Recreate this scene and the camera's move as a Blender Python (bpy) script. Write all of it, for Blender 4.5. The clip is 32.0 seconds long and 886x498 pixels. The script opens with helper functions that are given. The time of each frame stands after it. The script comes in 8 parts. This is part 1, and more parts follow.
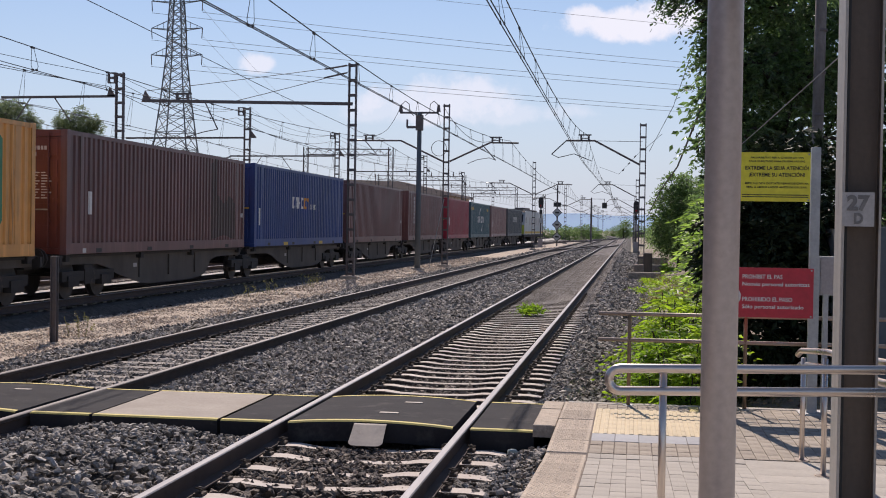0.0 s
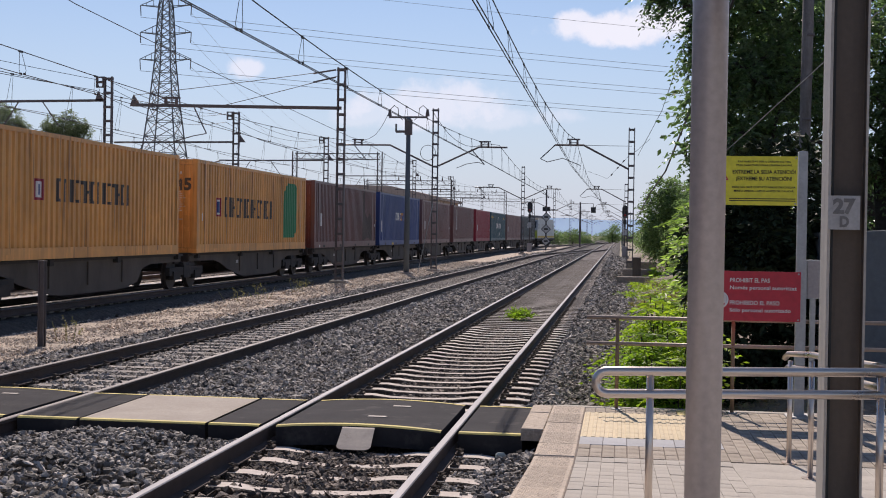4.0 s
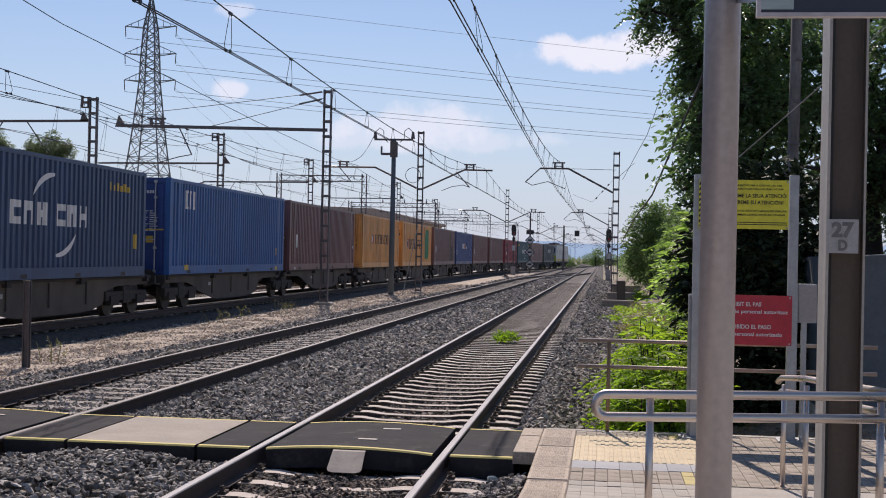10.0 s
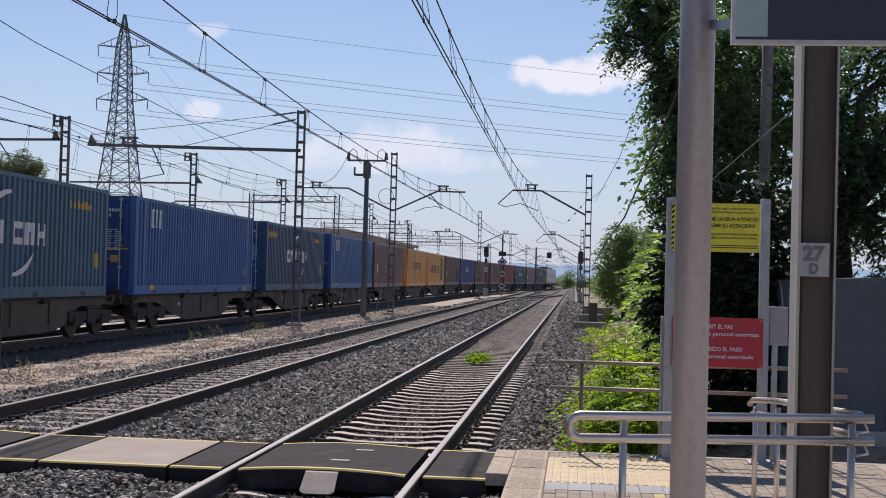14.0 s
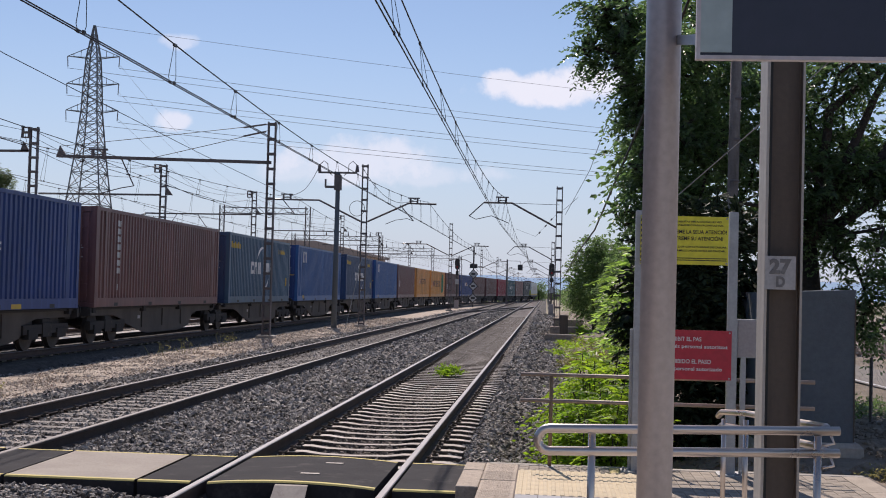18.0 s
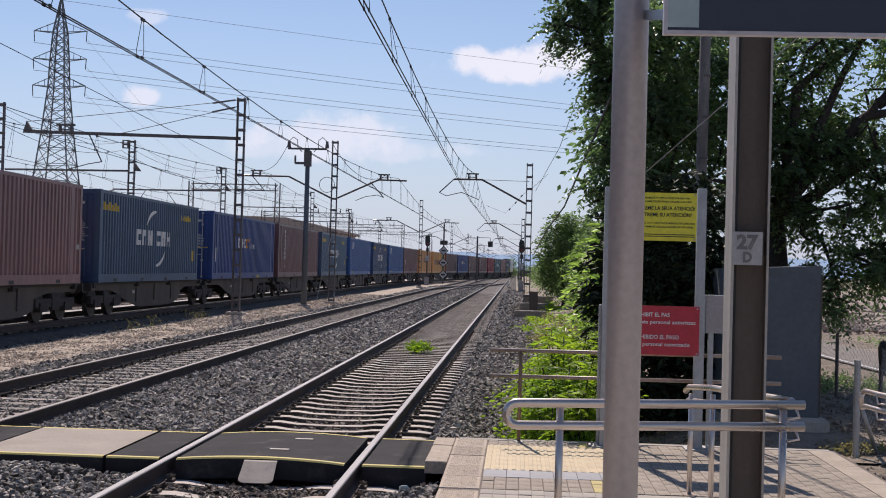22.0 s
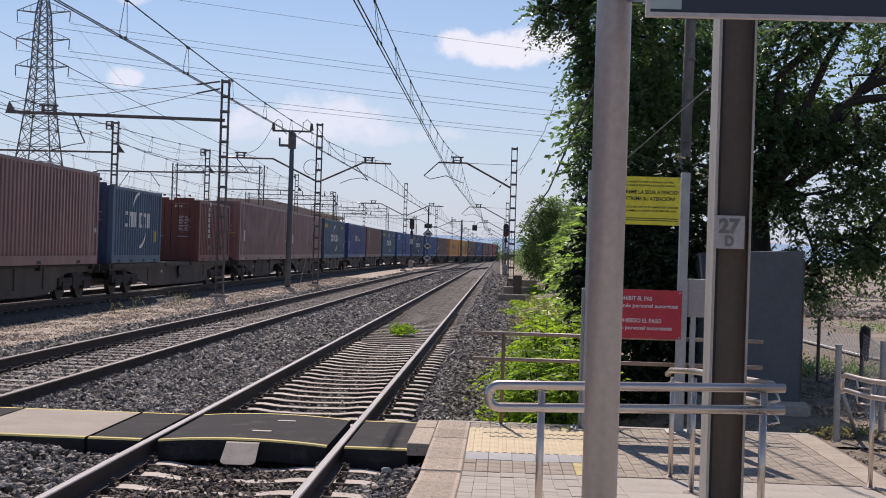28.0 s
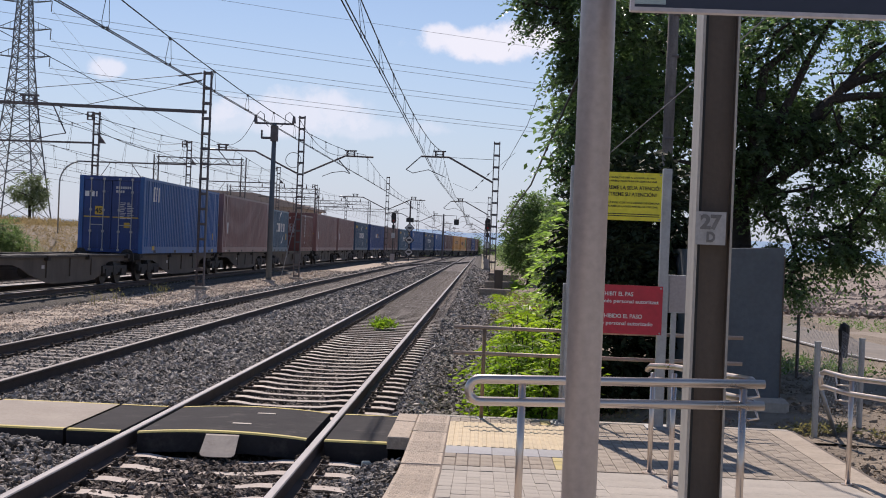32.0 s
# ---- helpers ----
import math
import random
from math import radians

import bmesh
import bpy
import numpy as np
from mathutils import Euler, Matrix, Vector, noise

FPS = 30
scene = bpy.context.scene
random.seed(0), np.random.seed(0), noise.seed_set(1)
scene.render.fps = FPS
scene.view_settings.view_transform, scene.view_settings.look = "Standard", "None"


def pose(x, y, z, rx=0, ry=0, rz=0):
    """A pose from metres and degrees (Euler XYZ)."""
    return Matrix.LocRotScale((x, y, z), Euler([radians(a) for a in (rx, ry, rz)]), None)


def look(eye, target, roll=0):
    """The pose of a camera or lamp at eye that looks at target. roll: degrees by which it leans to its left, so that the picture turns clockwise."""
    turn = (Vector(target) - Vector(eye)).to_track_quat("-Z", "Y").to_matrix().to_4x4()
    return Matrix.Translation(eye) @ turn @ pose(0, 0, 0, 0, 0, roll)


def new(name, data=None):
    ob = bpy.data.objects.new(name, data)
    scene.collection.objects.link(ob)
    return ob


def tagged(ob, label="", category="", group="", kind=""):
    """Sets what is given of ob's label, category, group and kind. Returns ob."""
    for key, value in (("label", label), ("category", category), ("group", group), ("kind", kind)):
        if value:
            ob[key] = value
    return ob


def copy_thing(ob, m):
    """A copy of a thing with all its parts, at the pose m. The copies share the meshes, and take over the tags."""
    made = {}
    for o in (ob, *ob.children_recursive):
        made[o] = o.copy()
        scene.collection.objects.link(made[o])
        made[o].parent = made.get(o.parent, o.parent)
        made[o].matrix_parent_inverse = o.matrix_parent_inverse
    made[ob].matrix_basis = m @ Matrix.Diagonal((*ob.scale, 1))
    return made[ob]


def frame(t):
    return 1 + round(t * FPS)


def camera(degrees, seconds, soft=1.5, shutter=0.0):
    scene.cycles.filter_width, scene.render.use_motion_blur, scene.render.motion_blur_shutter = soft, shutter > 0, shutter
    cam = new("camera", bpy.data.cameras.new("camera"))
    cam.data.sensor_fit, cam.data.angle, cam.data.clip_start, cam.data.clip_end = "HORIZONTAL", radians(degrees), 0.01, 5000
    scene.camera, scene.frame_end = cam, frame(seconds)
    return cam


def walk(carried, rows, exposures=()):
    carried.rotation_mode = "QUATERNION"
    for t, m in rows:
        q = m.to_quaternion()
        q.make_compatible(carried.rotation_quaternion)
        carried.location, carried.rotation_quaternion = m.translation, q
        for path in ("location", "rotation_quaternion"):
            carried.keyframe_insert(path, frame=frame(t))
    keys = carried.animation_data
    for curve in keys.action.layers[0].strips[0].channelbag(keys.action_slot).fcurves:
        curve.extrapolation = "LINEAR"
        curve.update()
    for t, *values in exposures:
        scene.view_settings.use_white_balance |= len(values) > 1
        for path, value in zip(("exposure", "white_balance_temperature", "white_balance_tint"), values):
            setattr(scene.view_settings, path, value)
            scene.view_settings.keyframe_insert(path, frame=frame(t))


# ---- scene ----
cam = camera(38.0, 32.0, soft=1.0)
PATH = [
    (0, (0.115, -0.511, 1.822), (-0.175, 1.468, 1.789), 0.9),
    (0.5, (0.116, -0.506, 1.823), (-0.173, 1.472, 1.787), 0.9),
    (1, (0.113, -0.49, 1.82), (-0.174, 1.489, 1.783), 0.9),
    (1.5, (0.111, -0.505, 1.818), (-0.173, 1.474, 1.784), 0.9),
    (2, (0.113, -0.504, 1.817), (-0.168, 1.476, 1.786), 0.9),
    (2.5, (0.121, -0.518, 1.823), (-0.159, 1.462, 1.793), 0.9),
    (4.5, (0.126, -0.52, 1.814), (-0.141, 1.462, 1.794), 0.8),
    (5, (0.127, -0.517, 1.815), (-0.134, 1.466, 1.806), 0.7),
    (5.5, (0.127, -0.523, 1.813), (-0.138, 1.459, 1.81), 0.7),
    (6, (0.126, -0.52, 1.814), (-0.144, 1.461, 1.815), 0.7),
    (6.5, (0.126, -0.526, 1.815), (-0.147, 1.455, 1.821), 0.8),
    (7, (0.129, -0.532, 1.813), (-0.144, 1.449, 1.823), 0.8),
    (7.5, (0.13, -0.535, 1.812), (-0.137, 1.447, 1.823), 0.9),
    (8, (0.136, -0.534, 1.812), (-0.119, 1.45, 1.823), 1.0),
    (8.5, (0.122, -0.525, 1.81), (-0.121, 1.46, 1.821), 1.1),
    (9, (0.087, -0.506, 1.807), (-0.164, 1.479, 1.82), 1.1),
    (9.5, (0.058, -0.505, 1.806), (-0.195, 1.479, 1.819), 1.2),
    (10, (0.039, -0.498, 1.807), (-0.209, 1.486, 1.817), 1.2),
    (10.5, (0.022, -0.515, 1.806), (-0.234, 1.468, 1.819), 1.3),
    (11, (0.016, -0.538, 1.805), (-0.246, 1.445, 1.822), 1.4),
    (11.5, (0.017, -0.529, 1.81), (-0.227, 1.455, 1.836), 1.4),
    (12, (0.019, -0.533, 1.81), (-0.219, 1.453, 1.842), 1.4),
    (12.5, (0.019, -0.534, 1.808), (-0.214, 1.453, 1.845), 1.5),
    (13, (0.025, -0.526, 1.81), (-0.197, 1.461, 1.848), 1.5),
    (13.5, (0.024, -0.526, 1.808), (-0.189, 1.462, 1.85), 1.5),
    (14, (0.026, -0.531, 1.807), (-0.18, 1.458, 1.851), 1.5),
    (14.5, (0.029, -0.538, 1.807), (-0.169, 1.451, 1.854), 1.6),
    (16.5, (0.037, -0.535, 1.81), (-0.138, 1.457, 1.87), 1.4),
    (17, (0.037, -0.538, 1.81), (-0.134, 1.454, 1.871), 1.5),
    (17.5, (0.038, -0.531, 1.81), (-0.13, 1.461, 1.872), 1.5),
    (18, (0.039, -0.535, 1.812), (-0.123, 1.458, 1.876), 1.5),
    (18.5, (0.041, -0.543, 1.812), (-0.115, 1.449, 1.88), 1.5),
    (19, (0.042, -0.546, 1.808), (-0.108, 1.447, 1.879), 1.5),
    (19.5, (0.043, -0.538, 1.811), (-0.101, 1.456, 1.883), 1.4),
    (20, (0.046, -0.542, 1.809), (-0.094, 1.452, 1.882), 1.4),
    (20.5, (0.046, -0.54, 1.809), (-0.087, 1.455, 1.878), 1.4),
    (21, (0.045, -0.539, 1.809), (-0.072, 1.457, 1.862), 1.4),
    (21.5, (0.044, -0.544, 1.807), (-0.066, 1.453, 1.842), 1.4),
    (22, (0.046, -0.54, 1.805), (-0.069, 1.457, 1.834), 1.5),
    (22.5, (0.044, -0.536, 1.803), (-0.077, 1.461, 1.831), 1.5),
    (23, (0.044, -0.525, 1.806), (-0.08, 1.471, 1.829), 1.5),
    (23.5, (0.044, -0.524, 1.806), (-0.085, 1.472, 1.827), 1.5),
    (24, (0.044, -0.528, 1.802), (-0.092, 1.467, 1.821), 1.6),
    (24.5, (0.046, -0.528, 1.803), (-0.092, 1.467, 1.819), 1.6),
    (26.5, (0.051, -0.534, 1.804), (-0.075, 1.462, 1.821), 1.7),
    (27, (0.051, -0.54, 1.801), (-0.062, 1.457, 1.816), 1.8),
    (27.5, (0.054, -0.544, 1.799), (-0.044, 1.453, 1.808), 1.8),
    (28, (0.055, -0.536, 1.798), (-0.035, 1.462, 1.802), 1.8),
    (28.5, (0.054, -0.538, 1.8), (-0.026, 1.46, 1.801), 1.9),
    (29, (0.058, -0.545, 1.795), (-0.006, 1.454, 1.794), 2.0),
    (29.5, (0.059, -0.537, 1.799), (0.001, 1.463, 1.796), 2.0),
    (30, (0.054, -0.536, 1.796), (-0.006, 1.463, 1.795), 2.0),
    (30.5, (0.056, -0.528, 1.797), (-0.004, 1.471, 1.796), 2.0),
    (31, (0.055, -0.527, 1.795), (-0.005, 1.472, 1.793), 2.1),
    (31.5, (0.053, -0.528, 1.795), (-0.01, 1.471, 1.793), 2.2),
    (32, (0.053, -0.531, 1.795), (-0.008, 1.468, 1.791), 2.3),
]
walk(cam, [(t, look(eye, target, roll)) for t, eye, target, roll in PATH],
     [(0.0, 0.11, 6450, 19.0), (16.0, 0.05, 6350, 19.0), (32.0, 0.09, 6450, 19.0)])

# ==== body: light
world = bpy.data.worlds.new("world")
scene.world = world
world.use_nodes = True
SUN_EL, SUN_AZ = 46.0, -13.0   # degrees; azimuth from +y, negative towards -x


def sky_nodes():
    nt = world.node_tree
    nd, lk = nt.nodes, nt.links
    nd.clear()
    out = nd.new("ShaderNodeOutputWorld")
    bg = nd.new("ShaderNodeBackground")
    bg.inputs["Strength"].default_value = 0.086
    sky = nd.new("ShaderNodeTexSky")
    sky.sky_type, sky.sun_disc = "NISHITA", False
    sky.sun_elevation, sky.sun_rotation = radians(SUN_EL), radians(SUN_AZ)
    sky.air_density, sky.dust_density, sky.ozone_density = 0.95, 0.18, 2.2
    co = nd.new("ShaderNodeTexCoord")
    noi = nd.new("ShaderNodeTexNoise")
    noi.inputs["Scale"].default_value, noi.inputs["Detail"].default_value = 26.0, 7.0
    noi.inputs["Roughness"].default_value = 0.62
    lk.new(co.outputs["Generated"], noi.inputs["Vector"])
    total = None
    # clouds: direction, half width, half height (tangent units), strength
    for (cx, cz), w, h, k in (((0.0, 0.158), 0.062, 0.014, 1.0), ((0.036, 0.164), 0.045, 0.015, 1.0), ((-0.038, 0.163), 0.018, 0.013, 0.95), ((-0.145, 0.100), 0.075, 0.022, 0.7),
                              ((-0.175, 0.092), 0.07, 0.012, 0.4), ((-0.10, 0.090), 0.09, 0.010, 0.4), ((-0.299, 0.130), 0.018, 0.010, 0.75), ((-0.297, 0.193), 0.020, 0.008, 0.5),
                              ((0.35, 0.25), 0.10, 0.03, 0.8), ((-0.7, 0.35), 0.14, 0.04, 0.8)):
        sep = nd.new("ShaderNodeSeparateXYZ")
        lk.new(co.outputs["Generated"], sep.inputs[0])
        terms = []
        for axis, c, r in ((0, cx, w), (2, cz, h)):
            div = nd.new("ShaderNodeMath"); div.operation = "DIVIDE"
            lk.new(sep.outputs[axis], div.inputs[0]); lk.new(sep.outputs[1], div.inputs[1])
            sub = nd.new("ShaderNodeMath"); sub.operation = "SUBTRACT"
            lk.new(div.outputs[0], sub.inputs[0]); sub.inputs[1].default_value = c
            sc = nd.new("ShaderNodeMath"); sc.operation = "DIVIDE"
            lk.new(sub.outputs[0], sc.inputs[0]); sc.inputs[1].default_value = r
            p = nd.new("ShaderNodeMath"); p.operation = "MULTIPLY"
            lk.new(sc.outputs[0], p.inputs[0]); lk.new(sc.outputs[0], p.inputs[1])
            terms.append(p)
        add = nd.new("ShaderNodeMath"); add.operation = "ADD"
        lk.new(terms[0].outputs[0], add.inputs[0]); lk.new(terms[1].outputs[0], add.inputs[1])
        # density = noise*2.4 - distance
        mul = nd.new("ShaderNodeMath"); mul.operation = "MULTIPLY_ADD"
        lk.new(noi.outputs["Fac"], mul.inputs[0]); mul.inputs[1].default_value = 3.2; mul.inputs[2].default_value = -0.75
        den = nd.new("ShaderNodeMath"); den.operation = "SUBTRACT"
        lk.new(mul.outputs[0], den.inputs[0]); lk.new(add.outputs[0], den.inputs[1])
        front = nd.new("ShaderNodeMath"); front.operation = "GREATER_THAN"
        lk.new(sep.outputs[1], front.inputs[0]); front.inputs[1].default_value = 0.05
        rng = nd.new("ShaderNodeMapRange"); rng.interpolation_type = "SMOOTHSTEP"
        rng.inputs["From Min"].default_value, rng.inputs["From Max"].default_value = -0.1, 0.75
        rng.inputs["To Max"].default_value = k
        lk.new(den.outputs[0], rng.inputs["Value"])
        m = nd.new("ShaderNodeMath"); m.operation = "MULTIPLY"
        lk.new(rng.outputs[0], m.inputs[0]); lk.new(front.outputs[0], m.inputs[1])
        if total is None:
            total = m
        else:
            mx = nd.new("ShaderNodeMath"); mx.operation = "MAXIMUM"
            lk.new(total.outputs[0], mx.inputs[0]); lk.new(m.outputs[0], mx.inputs[1])
            total = mx
    # summer haze low over the horizon
    sz = nd.new("ShaderNodeSeparateXYZ")
    lk.new(co.outputs["Generated"], sz.inputs[0])
    hz = nd.new("ShaderNodeMapRange"); hz.interpolation_type = "SMOOTHSTEP"
    hz.inputs["From Min"].default_value, hz.inputs["From Max"].default_value = -0.05, 0.22
    hz.inputs["To Min"].default_value, hz.inputs["To Max"].default_value = 0.9, 0.0
    lk.new(sz.outputs[2], hz.inputs["Value"])
    hm = nd.new("ShaderNodeMix"); hm.data_type = "RGBA"
    lk.new(hz.outputs[0], hm.inputs[0]); lk.new(sky.outputs[0], hm.inputs[6])
    hm.inputs[7].default_value = (5.3, 6.2, 7.7, 1)
    mix = nd.new("ShaderNodeMix"); mix.data_type = "RGBA"
    lk.new(total.outputs[0], mix.inputs[0])
    lk.new(hm.outputs[2], mix.inputs[6])
    mix.inputs[7].default_value = (9.3, 9.6, 10.2, 1)
    lk.new(mix.outputs[2], bg.inputs["Color"])
    lk.new(bg.outputs[0], out.inputs["Surface"])


sky_nodes()
sun_data = bpy.data.lights.new("sun", "SUN")
sun_data.energy, sun_data.angle, sun_data.color = 4.3, radians(0.53), (1.0, 0.91, 0.78)
sun = new("sun", sun_data)
_sd = Vector((math.sin(radians(SUN_AZ)) * math.cos(radians(SUN_EL)), math.cos(radians(SUN_AZ)) * math.cos(radians(SUN_EL)), math.sin(radians(SUN_EL))))
sun.matrix_world = look(_sd * 60, (0, 0, 0))


# ---- materials ----
def mat(name, c1, c2=None, scale=6.0, rough=0.7, metal=0.0, bump=0.0, bscale=None, fine=None, vary=0.0, stretch=None, spec=None, stain=None, island=0.0):
    """Procedural surface: two colours mixed by a coarse and a fine noise, with bump; vary: brightness change from object to object."""
    m = bpy.data.materials.new(name)
    m.use_nodes = True
    nt = m.node_tree
    nd, lk = nt.nodes, nt.links
    b = nd["Principled BSDF"]
    b.inputs["Roughness"].default_value, b.inputs["Metallic"].default_value = rough, metal
    if spec is not None:
        b.inputs["Specular IOR Level"].default_value = spec
    c2 = c2 or tuple(v * 0.7 for v in c1)
    co = nd.new("ShaderNodeTexCoord")
    vec = co.outputs["Object"]
    if stretch:
        mp = nd.new("ShaderNodeMapping")
        mp.inputs["Scale"].default_value = stretch
        lk.new(vec, mp.inputs[0])
        vec = mp.outputs[0]
    n1 = nd.new("ShaderNodeTexNoise")
    n1.inputs["Scale"].default_value, n1.inputs["Detail"].default_value = scale, 5.0
    n1.inputs["Roughness"].default_value = 0.62
    lk.new(vec, n1.inputs["Vector"])
    rng = nd.new("ShaderNodeMapRange")
    rng.inputs["From Min"].default_value, rng.inputs["From Max"].default_value = 0.32, 0.68
    lk.new(n1.outputs["Fac"], rng.inputs["Value"])
    mix = nd.new("ShaderNodeMix"); mix.data_type = "RGBA"
    mix.inputs[6].default_value, mix.inputs[7].default_value = (*c1, 1), (*c2, 1)
    lk.new(rng.outputs[0], mix.inputs[0])
    col = mix.outputs[2]
    n2 = nd.new("ShaderNodeTexNoise")
    n2.inputs["Scale"].default_value, n2.inputs["Detail"].default_value = fine or scale * 9, 3.0
    lk.new(co.outputs["Object"], n2.inputs["Vector"])
    hsv = nd.new("ShaderNodeHueSaturation")
    r2 = nd.new("ShaderNodeMapRange")
    r2.inputs["To Min"].default_value, r2.inputs["To Max"].default_value = 0.78, 1.22
    lk.new(n2.outputs["Fac"], r2.inputs["Value"])
    val = r2.outputs[0]
    for src, amount in (("obj", vary), ("isl", island)):
        if amount:
            if src == "obj":
                inf = nd.new("ShaderNodeObjectInfo").outputs["Random"]
            else:
                inf = nd.new("ShaderNodeNewGeometry").outputs["Random Per Island"]
            r3 = nd.new("ShaderNodeMapRange")
            r3.inputs["To Min"].default_value, r3.inputs["To Max"].default_value = 1 - amount, 1 + amount
            lk.new(inf, r3.inputs["Value"])
            mu = nd.new("ShaderNodeMath"); mu.operation = "MULTIPLY"
            lk.new(val, mu.inputs[0]); lk.new(r3.outputs[0], mu.inputs[1])
            val = mu.outputs[0]
    lk.new(val, hsv.inputs["Value"])
    lk.new(col, hsv.inputs["Color"])
    col = hsv.outputs[0]
    if stain:
        # stains: colour, scale, threshold
        sc, ss, th = stain
        n3 = nd.new("ShaderNodeTexNoise")
        n3.inputs["Scale"].default_value, n3.inputs["Detail"].default_value = ss, 6.0
        n3.inputs["Roughness"].default_value = 0.7
        lk.new(vec, n3.inputs["Vector"])
        r4 = nd.new("ShaderNodeMapRange")
        r4.inputs["From Min"].default_value, r4.inputs["From Max"].default_value = th, th + 0.12
        lk.new(n3.outputs["Fac"], r4.inputs["Value"])
        mx = nd.new("ShaderNodeMix"); mx.data_type = "RGBA"
        lk.new(r4.outputs[0], mx.inputs[0]); lk.new(col, mx.inputs[6])
        mx.inputs[7].default_value = (*sc, 1)
        col = mx.outputs[2]
    lk.new(col, b.inputs["Base Color"])
    rr = nd.new("ShaderNodeMapRange")
    rr.inputs["To Min"].default_value, rr.inputs["To Max"].default_value = max(0.03, rough - 0.1), min(1, rough + 0.1)
    lk.new(n2.outputs["Fac"], rr.inputs["Value"])
    lk.new(rr.outputs[0], b.inputs["Roughness"])
    if bump:
        n4 = nd.new("ShaderNodeTexNoise")
        n4.inputs["Scale"].default_value, n4.inputs["Detail"].default_value = bscale or scale * 6, 4.0
        lk.new(co.outputs["Object"], n4.inputs["Vector"])
        bp = nd.new("ShaderNodeBump")
        bp.inputs["Strength"].default_value, bp.inputs["Distance"].default_value = min(1, bump * 10), 0.02 if bump < 0.1 else 0.06
        lk.new(n4.outputs["Fac"], bp.inputs["Height"])
        lk.new(bp.outputs[0], b.inputs["Normal"])
    return m


def leafmat(name, c1, c2, trans=0.35, rough=0.5, spec=0.35):
    m = mat(name, c1, c2, scale=0.9, rough=rough, island=0.5, spec=spec)
    b = m.node_tree.nodes["Principled BSDF"]
    nd, lk = m.node_tree.nodes, m.node_tree.links
    tr = nd.new("ShaderNodeBsdfTranslucent")
    src = b.inputs["Base Color"].links[0].from_socket
    hs = nd.new("ShaderNodeHueSaturation")
    hs.inputs["Saturation"].default_value, hs.inputs["Value"].default_value = 1.15, 1.6
    lk.new(src, hs.inputs["Color"]); lk.new(hs.outputs[0], tr.inputs["Color"])
    mx = nd.new("ShaderNodeMixShader")
    mx.inputs[0].default_value = trans
    lk.new(b.outputs[0], mx.inputs[1]); lk.new(tr.outputs[0], mx.inputs[2])
    lk.new(mx.outputs[0], nd["Material Output"].inputs["Surface"])
    return m


def paint(name, c, rough=0.42, dirt=(0.10, 0.075, 0.06), th=0.60, vary=0.05):
    """Weathered container paint: faded patches, pale streaks that run down the sheet, both strengthened to stand in for
    gloss gradients, and a little rust.
    """
    m = mat(name, c, tuple(v * 0.66 + 0.008 for v in c), scale=0.5, rough=rough, bump=0.002, bscale=3, fine=2.5, stretch=(1.0, 1.0, 0.5), vary=vary, spec=0.3)
    nd, lk = m.node_tree.nodes, m.node_tree.links
    b = nd["Principled BSDF"]
    col = b.inputs["Base Color"].links[0].from_socket
    co = nd.new("ShaderNodeTexCoord")
    for stretch, scale, lo, hi, target in (((5.0, 5.0, 0.16), 1.0, 0.52, 0.72, tuple(min(1, v * 1.18 + 0.014) for v in c)), ((7.0, 7.0, 0.35), 0.9, th, th + 0.10, dirt)):
        mp = nd.new("ShaderNodeMapping")
        mp.inputs["Scale"].default_value = stretch
        lk.new(co.outputs["Object"], mp.inputs[0])
        n = nd.new("ShaderNodeTexNoise")
        n.inputs["Scale"].default_value, n.inputs["Detail"].default_value, n.inputs["Roughness"].default_value = scale, 3.0, 0.55
        lk.new(mp.outputs[0], n.inputs["Vector"])
        r = nd.new("ShaderNodeMapRange")
        r.inputs["From Min"].default_value, r.inputs["From Max"].default_value, r.inputs["To Max"].default_value = lo, hi, 0.75
        lk.new(n.outputs["Fac"], r.inputs["Value"])
        mx = nd.new("ShaderNodeMix"); mx.data_type = "RGBA"
        lk.new(r.outputs[0], mx.inputs[0]); lk.new(col, mx.inputs[6])
        mx.inputs[7].default_value = (*target, 1)
        col = mx.outputs[2]
    lk.new(col, b.inputs["Base Color"])
    return m


GROUND = mat("dry_earth", (0.31, 0.255, 0.195), (0.22, 0.185, 0.135), scale=0.35, rough=0.95, bump=0.05, bscale=9, fine=5, stain=((0.20, 0.21, 0.09), 0.12, 0.50))
SANDY = mat("sandy_gravel", (0.58, 0.48, 0.385), (0.44, 0.36, 0.29), scale=1.4, rough=0.95, bump=0.3, bscale=30, fine=26, stain=((0.29, 0.265, 0.235), 2.5, 0.66))
# Bed darker than the stones, so gaps between them read as shade.
BALLAST = mat("ballast_bed", (0.125, 0.112, 0.098), (0.045, 0.040, 0.035), scale=7, rough=0.95, bump=0.4, bscale=24, fine=22, stain=((0.24, 0.215, 0.19), 14, 0.58))
STONE = mat("ballast_stone", (0.48, 0.435, 0.385), (0.07, 0.063, 0.056), scale=7, rough=0.85, bump=0.05, bscale=60, fine=70, island=0.7)
RUSTPOST = mat("rusty_post", (0.32, 0.22, 0.13), (0.22, 0.14, 0.085), scale=8, rough=0.6, metal=0.2, fine=40)
SANDSTONE = mat("pale_gravel", (0.65, 0.55, 0.445), (0.39, 0.325, 0.26), scale=9, rough=0.92, fine=60, island=0.4)
CONCRETE_SL = mat("sleeper_concrete", (0.62, 0.55, 0.49), (0.45, 0.39, 0.34), scale=3, rough=0.9, bump=0.02, bscale=50, fine=30, vary=0.14, stain=((0.2, 0.15, 0.11), 2.5, 0.62))
